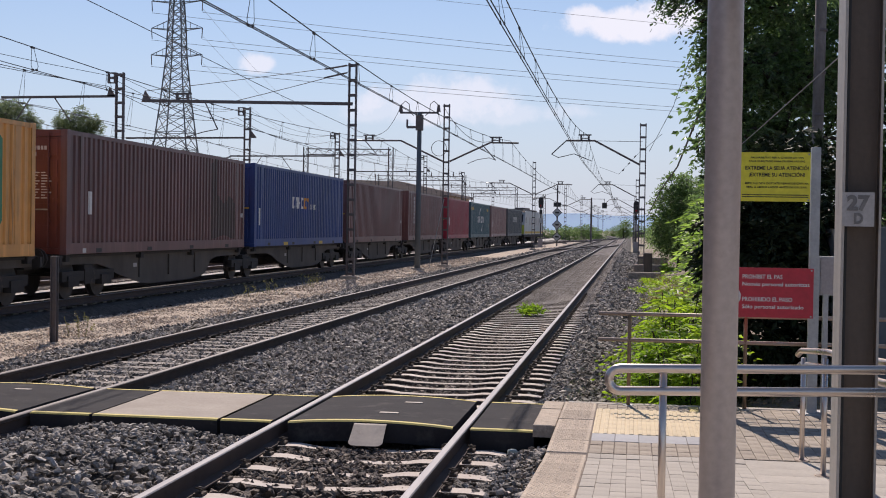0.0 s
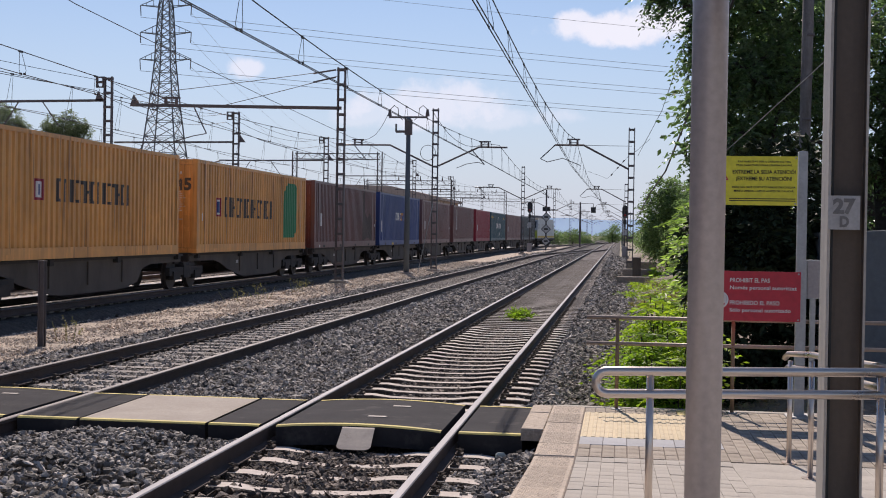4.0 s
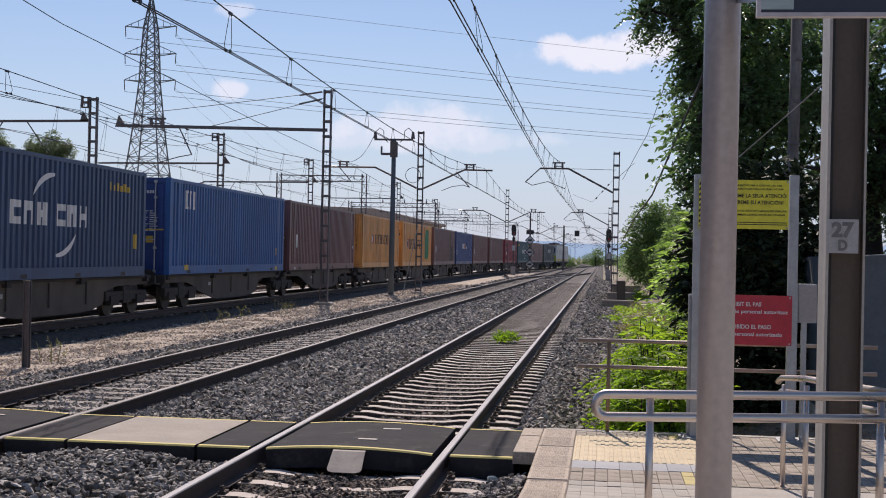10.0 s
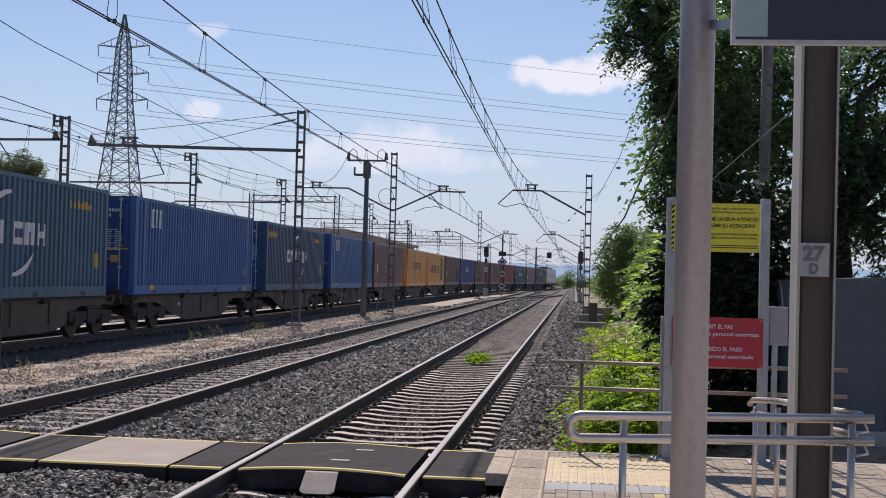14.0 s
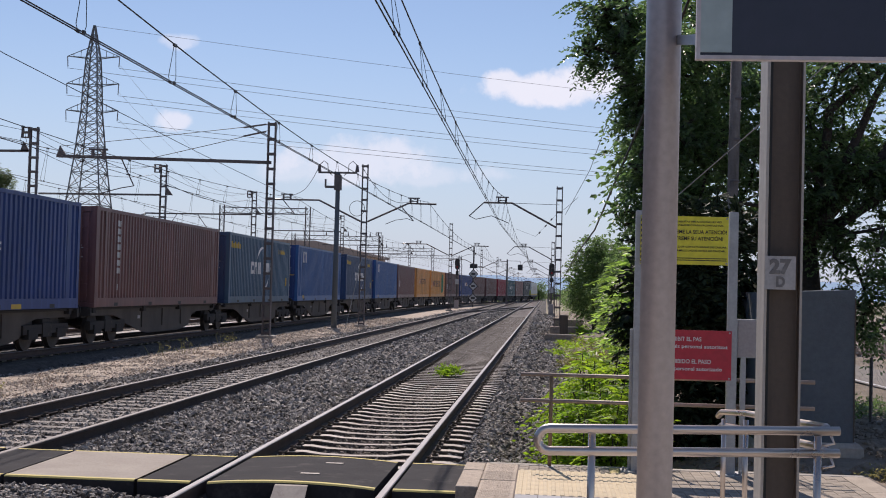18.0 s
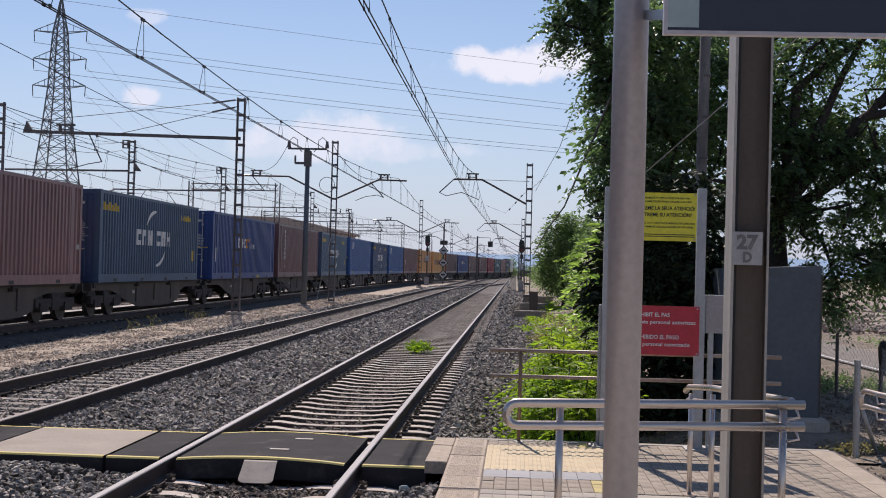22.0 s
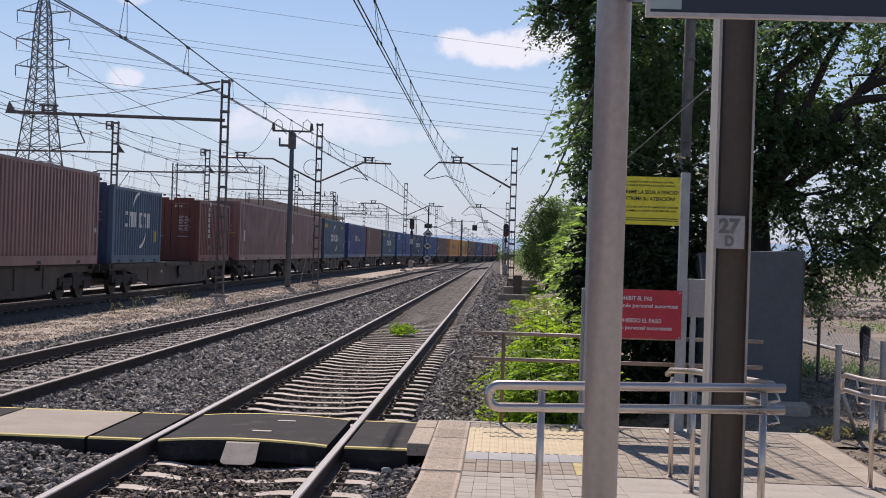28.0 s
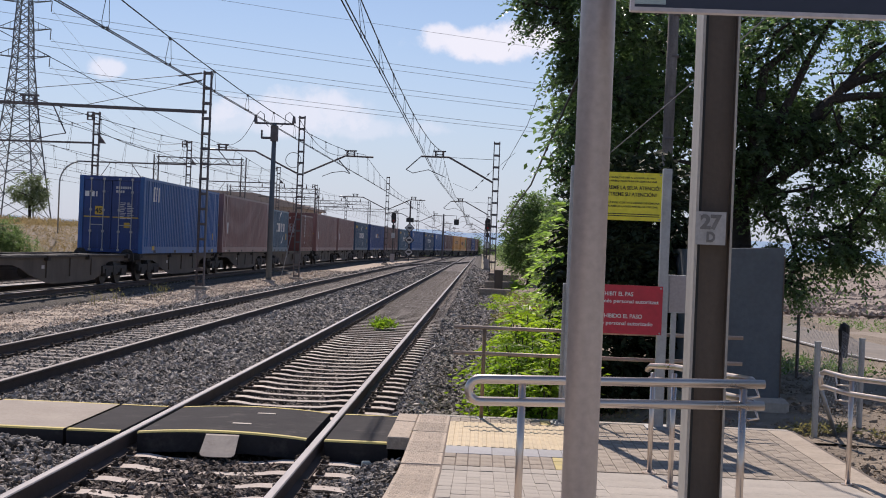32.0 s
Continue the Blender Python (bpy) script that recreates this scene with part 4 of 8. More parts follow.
def near_railing():
    th = thing("ramp_handrail", "double brushed steel handrail with rounded end beside the ramp", "handrail")
    zt, zl, r = 1.131, 1.018, 0.0235
    mid = (zt + zl) / 2
    loop = arc((0.07, 6.0, mid), (zt - zl) / 2, math.pi / 2, 3 * math.pi / 2, 10, ((1, 0, 0), (0, 0, 1)))
    part("rail_loop", MB().tube([(1.545, 6.2, zt + 0.015)] + loop + [(1.545, 6.2, zl + 0.015)], r, 12), STEEL, th, smooth=True)
    # return towards the crossing, falling with the ramp
    for k, (z0, z1) in enumerate(((zt + 0.012, 0.885), (zl + 0.012, 0.78))):
        part("return_rail", MB().tube([(1.50, 6.28, z0), (1.54, 6.5, z0 - 0.01), (1.50, 8.97, z0 - 0.165), (1.46, 9.95, z1 + 0.01), (1.44, 10.02, z1 - 0.03)], r, 12), STEEL, th, smooth=True)
    for x, y, zz in ((0.285, 6.035, zt), (1.435, 6.185, zt), (1.50, 8.97, 0.94), (1.45, 9.75, 0.87)):
        z0 = plat_z(y)
        p = part("post", MB().tube([(x, y + 0.0, z0), (x, y, zz + (0.022 if x < 0.5 else -0.01))], 0.0195, 12), STEEL, th, smooth=True)
        flange(th, x, y, z0)
    for zz in (zt, zl):
        part("end_hook", MB().tube([(1.5, 6.2, zz), (1.52, 6.2, zz - 0.05), (1.46, 6.19, zz - 0.06)], 0.008, 6), STEEL, th, smooth=True)


near_railing()


def far_railing():
    th = thing("barrier_railing", "galvanised two-bar barrier railing at the platform end", "railing")
    for z in (0.985, 0.724):
        part("bar", MB().tube([(-0.2, 12.55, z), (2.72, 12.55, z + 0.005)], 0.0195, 10), BARRIER, th, smooth=True)
    for x in (0.11, 1.25, 2.45):
        part("post", MB().tube([(x, 12.55, 0.06), (x, 12.55, 0.985)], 0.0195, 10), RUSTPOST, th, smooth=True)
        flange(th, x, 12.55, 0.062, 0.055, GALV)
    th2 = thing("side_handrail", "galvanised double handrail beside the field edge", "handrail")
    x = 2.99
    for z in (0.897, 0.776):
        part("bar", MB().tube([(2.885, 10.14, z - 0.02), (2.89, 10.06, z), (2.92, 9.78, z), (2.955, 9.58, z), (3.0, 8.6, z + 0.06), (3.05, 6.4, z + 0.2)], 0.021, 10), STEEL, th2, smooth=True)
        part("bracket", MB().tube([(2.95, 9.6, z - 0.06), (2.90, 9.74, z - 0.07), (2.89, 9.76, z)], 0.008, 6), STEEL, th2)
    part("end_loop", MB().tube([(2.885, 10.14, 0.877), (2.883, 10.17, 0.827), (2.885, 10.14, 0.756)], 0.021, 10), STEEL, th2, smooth=True)
    for y in (9.62, 7.6):
        part("post", MB().tube([(x - 0.01, y, plat_z(y)), (x - 0.01, y, 0.897 + 0.063 * (9.62 - y))], 0.0195, 10), STEEL, th2, smooth=True)
        flange(th2, x - 0.01, y, plat_z(y), 0.055)


far_railing()


def lamp_pole():
    th = thing("sign_pole", "grey painted round steel pole on the platform", "pole")
    x, y = 0.393, 3.6
    part("shaft", MB().tube([(x, y, plat_z(y)), (x, y, 5.2)], 0.056, 40), POLE_STEEL, th, smooth=True)
    flange(th, x, y, plat_z(y), 0.13, POLE_STEEL)
    return th


lamp_pole()


def name_board():
    th = thing("station_board", "dark blue station board in an aluminium frame fixed to the pole", "sign")
    x0, x1, y, z0, z1 = 0.44, 2.45, 3.10, 2.476, 3.0
    mb = MB()
    mb.box(x0 + 0.01, x1 - 0.01, y - 0.01, y + 0.01, z0 + 0.01, z1 - 0.01)
    part("panel", mb, NAVY, th)
    part("pale_field", MB().box(x0 + 0.011, x0 + 0.098, y - 0.014, y - 0.0105, z0 + 0.02, z1 - 0.02), PALEGREEN, th)
    for a in ((x0, x1, z0, z0 + 0.011), (x0, x1, z1 - 0.011, z1), (x0, x0 + 0.011, z0 + 0.011, z1 - 0.011), (x1 - 0.011, x1, z0 + 0.011, z1 - 0.011)):
        part("frame", MB().box(a[0], a[1], y - 0.018, y + 0.012, a[2], a[3]), FRAME_ALU, th)
    wf = part("white_field", MB().box(0.957, 1.36, y - 0.014, y - 0.0105, z0 + 0.113, z0 + 0.42), WHITE, th)
    part("dark_field", MB().box(0.99, 1.327, y - 0.017, y - 0.0145, z0 + 0.135, z0 + 0.39), NAVY, wf)
    for z in (2.54, 2.9):
        part("bracket", MB().beam((x0 + 0.03, y + 0.025, z), (0.44, 3.6, z + 0.09), 0.022, 0.03), GALV, th)
    part("pole_arm", MB().beam((2.4, 3.15, 2.7), (2.4, 3.9, 2.7), 0.05, 0.05), GREYPAINT, th)
    part("far_post", MB().tube([(2.4, 3.9, 0.4), (2.4, 3.9, 3.4)], 0.056, 16), GREYPAINT, th, smooth=True)


name_board()


def mast_27():
    th = thing("catenary_post", "brown steel H-section catenary post with a painted number plate", "post")
    x0, x1, y0, y1 = 1.258, 1.468, 6.83, 7.07
    zb = plat_z(6.9)
    # sunlit faces of the brown post, done as a paler material
    part("left_flange", MB().box(x0, x0 + 0.016, y0, y1, zb, 8.0), POSTEDGE, th, "flange with worn paint, coloured pale for the sun on it")
    part("right_flange", MB().box(x1 - 0.014, x1, y0 + 0.004, y1, zb, 8.0), BROWNPOST, th)
    part("flange_edge", MB().box(x1 - 0.012, x1 + 0.001, y0, y0 + 0.004, zb, 8.0), POSTEDGE, th, "flange edge coloured pale as if sunlit")
    part("web", MB().box(x0 + 0.016, x1 - 0.016, 6.90, 6.915, zb, 8.0), BROWNPOST, th)
    # black strip stands in for the unlit gap behind the flange
    part("cable_duct", MB().box(x0 + 0.024, x0 + 0.036, 6.86, 6.897, zb, 8.0), BLACK, th)
    part("foot", MB().box(x0 - 0.1, x1 + 0.1, y0 - 0.08, y1 + 0.08, zb - 0.1, zb + 0.02), CONC, th)
    pl = part("number_plate", MB().box(1.256, 1.426, 6.80, 6.806, 1.865, 2.052), PLATE, th, "worn white painted number plate")
    part("plate_bracket", MB().box(1.30, 1.38, 6.806, 6.90, 1.9, 2.02), BROWNPOST, th)
    text_part("number", "27", 0.122, 0.076, PLATE_INK, pl, 1.280, 6.797, 1.957, 0.05)
    text_part("letter", "D", 0.05, 0.055, PLATE_INK, pl, 1.318, 6.797, 1.882, 0.05)
    part("cantilever", MB().tube([(x0, 6.95, 5.3), (-0.9, 6.95, 6.4), (-2.6, 6.95, 6.4)], 0.035, 8), MASTMAT, th)


mast_27()


def warning_signs():
    th = thing("warning_sign", "yellow and red warning panels on two galvanised posts", "sign")
    for x, yp, zt in ((0.955, 12.36, 2.66), (1.872, 12.36, 2.66), (0.928, 12.45, 1.475), (1.892, 12.45, 1.475)):
        part("post", MB().slab(x - 0.044, x + 0.044, yp, yp + 0.08, 0.06, zt, 0.006), GALV, th)
        part("base_plate", MB().box(x - 0.12, x + 0.12, yp - 0.08, yp + 0.16, 0.056, 0.072 + 0.006 * (zt > 2)), GALV, th)
        for dx in (-0.09, 0.09):
            part("anchor_bolt", MB().tube([(x + dx, yp - 0.05, 0.07), (x + dx, yp - 0.05, 0.11)], 0.011, 6), GALV, th)
    y = 12.335
    yel = part("yellow_panel", MB().box(0.955, 1.815, y, y + 0.018, 2.128, 2.606), YELLOW_SIGN, th, "yellow warning panel with black writing")
    yy = y - 0.003
    x0 = 1.188
    for s, w, h, z in (("PAS HABILITAT PER A CREUAR LES VIES", 0.50, 0.017, 2.545), ("PASO HABILITADO PARA CRUZAR LAS VIAS", 0.53, 0.017, 2.51), ("EXTREME LA SEUA ATENCIÓ!", 0.60, 0.036, 2.435), ("¡EXTREME SU ATENCIÓN!", 0.53, 0.036, 2.37),
                       ("MIRE ALS DOS COSTATS ABANS DE CREUAR", 0.60, 0.018, 2.295), ("MIRE A AMBOS LADOS ANTES DE CRUZAR", 0.57, 0.018, 2.258)):
        text_part("writing", s, w, h, BLACK, yel, x0 + (0.62 - w) / 2, yy, z)
    part("writing_bar", MB().box(1.17, 1.80, yy, yy + 0.001, 2.188, 2.196), BLACK, yel)
    part("writing_bar", MB().box(1.17, 1.80, yy, yy + 0.001, 2.168, 2.176), BLACK, yel)
    part("small_mark", MB().tube([(1.085, yy, 2.18), (1.085, yy + 0.001, 2.18)], 0.018, 12), BLACK, yel)
    tri = MB().add([(1.03, yy, 2.37), (1.16, yy, 2.37), (1.095, yy, 2.49), (1.03, yy + 0.001, 2.37), (1.16, yy + 0.001, 2.37), (1.095, yy + 0.001, 2.49)], [(0, 1, 2), (5, 4, 3)])
    part("warning_triangle", tri, RED_SIGN, yel)
    part("triangle_field", MB().add([(1.048, yy - 0.001, 2.38), (1.142, yy - 0.001, 2.38), (1.095, yy - 0.001, 2.466)], [(0, 1, 2)]), WHITE, yel)
    part("triangle_mark", MB().box(1.089, 1.101, yy - 0.002, yy - 0.0015, 2.405, 2.445), BLACK, yel)
    for i in range(9):
        z = 2.13 + i * 0.052
        part("stripe", MB().add([(0.957, yy, z), (0.985, yy, z + 0.02), (0.985, yy, z + 0.046), (0.957, yy, z + 0.026)], [(0, 1, 2, 3)]), BLACK, yel)
    red = part("red_panel", MB().box(0.985, 1.866, y, y + 0.018, 0.998, 1.482), RED_SIGN, th, "red prohibition panel with white writing")
    for s, w, h, z in (("PROHIBIT EL PAS", 0.38, 0.04, 1.375), ("Només personal autoritzat", 0.636, 0.036, 1.305), ("PROHIBIDO EL PASO", 0.476, 0.04, 1.155), ("Sólo personal autorizado", 0.583, 0.036, 1.085)):
        text_part("writing", s, w, h, WHITE, red, 1.192, yy, z)
    ring = MB().tube(arc((1.095, yy - 0.002, 1.20), 0.075, 0, 2 * math.pi, 28, ((1, 0, 0), (0, 0, 1))), 0.011, 6, caps=False)
    part("prohibition_ring", ring, WHITE, red)
    part("prohibition_disc", MB().tube([(1.095, yy + 0.001, 1.20), (1.095, yy, 1.20)], 0.066, 24), WHITE, red)
    part("prohibition_bar", MB().beam((1.045, yy - 0.003, 1.25), (1.145, yy - 0.003, 1.15), 0.016, 0.003, (0, 1, 0)), RED_SIGN, red)
    for x in (1.01, 1.845):
        for z in (1.015, 1.462, 2.145, 2.588):
            part("bolt", MB().tube([(x - (0.045 if z > 2 else 0), y - 0.006, z), (x - (0.045 if z > 2 else 0), y, z)], 0.009, 8), GALV, th)
    # switch box on the back post
    bx = thing("junction_box", "grey metal junction box on the sign post", "box")
    part("case", MB().box(1.86, 2.12, 12.46, 12.60, 1.22, 1.60), GALV, bx, at=None)
    part("lid", MB().box(1.945, 2.115, 12.447, 12.459, 1.23, 1.59), GREYPAINT, bx)
    part("stand", MB().box(1.98, 2.03, 12.48, 12.54, -0.3, 1.22), GALV, bx)


warning_signs()


# ---- overhead line ----
MESHES = {}


def shared(key, make, name, material):
    if key not in MESHES:
        MESHES[key] = make().mesh(name, material)
    return MESHES[key]


def lattice_mast(x, y, z0, z1, w=0.36, d=0.22, group="line masts", label="dark steel batten-plate catenary mast beside the track"):
    th = thing("catenary_mast", label, "mast", pose(x, y, z0), group)
    h = z1 - z0
    for s in (-1, 1):
        p = MB()
        p.box(s * w / 2 - 0.024, s * w / 2 + 0.024, -d / 2, -d / 2 + 0.012, 0, h)
        p.box(s * w / 2 - 0.024, s * w / 2 + 0.024, d / 2 - 0.012, d / 2, 0, h)
        p.box(*sorted((s * w / 2 + s * 0.012, s * w / 2 + s * 0.024)), -d / 2 + 0.012, d / 2 - 0.012, 0, h)
        part("leg", p, MASTMAT, th)
    n = int(h / 0.62)
    for i in range(n + 1):
        z = 0.05 + i * (h - 0.2) / n
        for s in (-1, 1):
            part("batten", shared(("batten", w), lambda: MB().box(-w / 2 - 0.03, w / 2 + 0.03, -0.004, 0.004, 0, 0.10), "batten", MASTMAT), MASTMAT, th, at=pose(0, s * (d / 2 + 0.005), z))
    part("footing", MB().slab(-0.35, 0.35, -0.3, 0.3, -0.35, 0.03, 0.03), CONC, th)
    return th


def shoe(parent, x, z, s=1.0):
    """Small two-bar suspension bracket."""
    mb = MB()
    mb.box(x - 0.22 * s, x - 0.14 * s, -0.06, 0.06, z, z + 0.24 * s).box(x + 0.14 * s, x + 0.22 * s, -0.06, 0.06, z, z + 0.24 * s).box(x - 0.3 * s, x + 0.3 * s, -0.05, 0.05, z + 0.2 * s, z + 0.26 * s)
    mb.box(x - 0.14 * s, x + 0.14 * s, -0.03, 0.03, z + 0.05 * s, z + 0.09 * s)
    part("suspension_bracket", mb, MASTMAT, parent)


def arm(parent, pts, r=0.05):
    part("cantilever", MB().tube(pts, r, 8), MASTMAT, parent)


def registration(parent, x, z, s):
    """Drop bracket with a curved registration arm that holds the contact wire."""
    part("drop_bracket", MB().tube([(x, 0, z), (x + s * 0.75, 0, z - 0.85)], 0.03, 6), MASTMAT, parent)
    pts = [(x + s * 0.75, 0, z - 0.85), (x + s * 0.4, 0, z - 0.72), (x - s * 0.25, 0, z - 0.82), (x - s * 0.8, 0, z - 1.05)]
    part("registration_arm", MB().tube(pts, 0.018, 6), MASTMAT, parent)


def line_masts():
    # mast A with the long beam over the goods tracks
    A = lattice_mast(-11.37, 51.5, -0.25, 8.55, 0.29, label="tall dark steel mast carrying a long beam over the goods tracks")
    part("beam", MB().beam((0, 0, 7.12), (-9.0, 0, 7.24), 0.09, 0.13), MASTMAT, A)
    part("beam_end", MB().add([(-9.1, -0.04, 7.18), (-8.65, -0.04, 7.24), (-8.95, -0.04, 7.68), (-9.1, 0.04, 7.18), (-8.65, 0.04, 7.24), (-8.95, 0.04, 7.68)], [(0, 1, 2), (5, 4, 3), (0, 3, 4, 1), (1, 4, 5, 2), (2, 5, 3, 0)]), MASTMAT, A)
    shoe(A, -7.3, 7.24, 1.3)
    part("drop_bracket", MB().tube([(-6.3, 0, 7.15), (-5.75, 0, 6.05)], 0.03, 6), MASTMAT, A)
    part("registration_arm", MB().tube([(-5.75, 0, 6.05), (-6.3, 0, 5.95), (-7.2, 0, 5.7)], 0.02, 6), MASTMAT, A)
    for k in (0, 1):
        part("stay", MB().tube([(-0.25, 0, 8.7 - 0.3 * k), (-1.2, 0, 8.55 - 0.36 * k)], 0.035, 6), MASTMAT, A)
    # B row: Y-shaped double arms over the goods track and the second track
    for i, y in enumerate((70.0, 134.5, 199, 263, 330, 395, 460)):
        B = lattice_mast(-10.12 + 0.0 * i, y, -0.25, 8.66 if i == 0 else 8.9, 0.29, group="double-arm masts", label="dark steel mast with two raised arms over the tracks")
        zj, zt = 5.75, 6.88
        arm(B, [(-0.2, 0, zj), (-2.55, 0, zt), (-4.75, 0, zt)])
        arm(B, [(0.2, 0, zj), (2.45, 0, zt - 0.08), (4.0, 0, zt - 0.1)])
        shoe(B, -3.4 if i else -4.35, zt + 0.04, 1.1)
        shoe(B, 2.75, zt - 0.04, 1.1)
        registration(B, 2.0, zt - 0.2, 1)
        registration(B, -4.6, zt, 1)
        part("insulator", MB().tube([(-4.75, 0, zt), (-5.1, 0, zt + 0.0)], 0.05, 8), INSUL, B)
        if i == 0:
            part("cable_ring", MB().tube(arc((-0.38, -0.2, 6.45), 0.42, 0, 2 * math.pi, 24, ((1, 0, 0), (0, 0, 1))), 0.016, 6, caps=False), WIRE, B)
    # right row over the platform track
    for i, y in enumerate((66.0, 130.0, 194, 258, 325, 390, 455)):
        R = lattice_mast(0.6, y, -0.25, 7.31 if i == 0 else 7.0, 0.28, group="platform-side masts", label="dark steel mast with a bent arm over the platform track")
        arm(R, [(-0.15, 0, 5.45), (-2.45, 0, 6.66), (-3.9, 0, 6.66)])
        shoe(R, -2.95, 6.7, 1.1)
        part("drop_bracket", MB().tube([(-3.9, 0, 6.66), (-4.65, 0, 5.95)], 0.03, 6), MASTMAT, R)
        part("registration_arm", MB().tube([(-4.65, 0, 5.95), (-4.3, 0, 5.78), (-3.5, 0, 5.98), (-2.6, 0, 5.62)], 0.02, 6), MASTMAT, R)
        part("top_wire", MB().tube([(-2.9, 0, 6.66), (0, 0, 6.62)], 0.012, 5), WIRE, R)
        if i == 0:
            part("stay", MB().tube([(0.15, 0, 6.3), (0.9, -1.5, 6.9)], 0.01, 5), WIRE, R)
            for k in range(3):
                part("insulator", MB().tube([(-0.35 - k * 0.3, -0.1, 5.9 - 0.35 * k), (-0.43 - k * 0.3, -0.1, 5.81 - 0.35 * k)], 0.035, 8), INSUL, R)
            part("span_wire", MB().tube([(-0.1, -0.1, 6.16), (-1.2, -0.1, 4.95), (-2.2, -0.1, 5.32)], 0.007, 5), WIRE, R)
    # masts of the sidings beyond the train
    for i, (x, y, zt, span) in enumerate(((-23.3, 56, 8.73, 5.8), (-23.05, 75, 8.93, 7.7), (-23.04, 99, 9.2, 8.2), (-23.07, 143, 9.97, 8.0), (-23.1, 176, 9.6, 8.0), (-23.1, 215, 9.6, 8))):
        S = lattice_mast(x, y, -0.5, zt, 0.34, group="siding masts", label="dark steel siding mast with a horizontal beam")
        zb = zt + 0.5 - 1.15 if i == 0 else zt + 0.5 - 1.9
        part("beam", MB().beam((-span, 0, zb), (-0.2, 0, zb + 0.06), 0.08, 0.11), MASTMAT, S)
        k0, k1, k2 = (-0.62, -0.2, -0.5) if i == 0 else (0.2, 0.6, 0.25)
        part("beam_end", MB().add([(k0, -0.04, zb + 0.05), (k1, -0.04, zb + 0.05), (k2, -0.04, zb + 0.5), (k0, 0.04, zb + 0.05), (k1, 0.04, zb + 0.05), (k2, 0.04, zb + 0.5)], [(0, 1, 2), (5, 4, 3), (0, 3, 4, 1), (1, 4, 5, 2), (2, 5, 3, 0)]), MASTMAT, S)
        for z in (zt + 0.45, zt + 0.2):
            part("insulator_box", MB().box(-0.58, -0.22, -0.08, 0.08, z, z + 0.05).box(-0.58, -0.52, -0.08, 0.08, z - 0.15, z).box(-0.28, -0.22, -0.08, 0.08, z - 0.15, z).box(-0.58, -0.22, -0.08, 0.08, z - 0.2, z - 0.15), MASTMAT, S)
        part("drop_bracket", MB().tube([(-span * 0.55, 0, zb), (-span * 0.55 + 0.8, 0, zb - 1.1)], 0.03, 6), MASTMAT, S)
        part("drop_bracket", MB().tube([(-span * 0.75, 0, zb), (-span * 0.75 - 0.8, 0, zb - 1.2)], 0.03, 6), MASTMAT, S)
    # portal gantry
    for n, (y, xl, xr, z) in enumerate(((120, -31, -22.7, 9.2), (165, -33, -21.5, 8.5), (230, -34, -20.5, 9.2), (275, -34, -18.5, 9.2))):
        G = thing("portal_gantry", "steel lattice portal over the sidings", "gantry", group="portals")
        for x in (xl, xr):
            p = MB()
            for dx in (-0.22, 0.22):
                p.box(x + dx - 0.04, x + dx + 0.04, y - 0.1, y + 0.1, -0.6, z + 0.2)
            for i in range(14):
                zz = i * z / 14
                p.beam((x - 0.22, y, zz), (x + 0.22, y, zz + z / 14), 0.03)
                p.beam((x + 0.22, y, zz), (x - 0.22, y, zz + z / 14), 0.03)
            part("leg", p, MASTMAT, G)
        p = MB()
        p.beam((xl, y, z), (xr, y, z), 0.09).beam((xl, y, z - 0.55), (xr, y, z - 0.55), 0.09)
        k = 14
        for i in range(k):
            a, b = xl + (xr - xl) * i / k, xl + (xr - xl) * (i + 1) / k
            p.beam((a, y, z - 0.55 * (i % 2)), (b, y, z - 0.55 * ((i + 1) % 2)), 0.04)
        part("truss", p, MASTMAT, G)
        for i in range(0 if n == 0 else 4):
            xx = xl + (xr - xl) * (i + 0.5) / 4
            part("insulator", MB().tube([(xx, y, z + 0.04), (xx, y, z + 0.2), (xx, y, z + 0.35), (xx, y, z + 0.6)], 0.1, 8, radii=[0.06, 0.1, 0.06, 0.03]), INSUL, G)


line_masts()


def wire(name, pts, r, label, mat_=None, sag=0.0, n=10):
    """A hanging wire through supports, with sag in each span."""
    out = []
    for (a, b) in zip(pts, pts[1:]):
        a, b = Vector(a), Vector(b)
        for i in range(n):
            u = i / n
            p = a.lerp(b, u)
            p.z -= sag * 4 * u * (1 - u)
            out.append(p)
    out.append(Vector(pts[-1]))
    return tagged(part(name, MB().tube(out, r, 5), mat_ or WIRE), label, "wire")


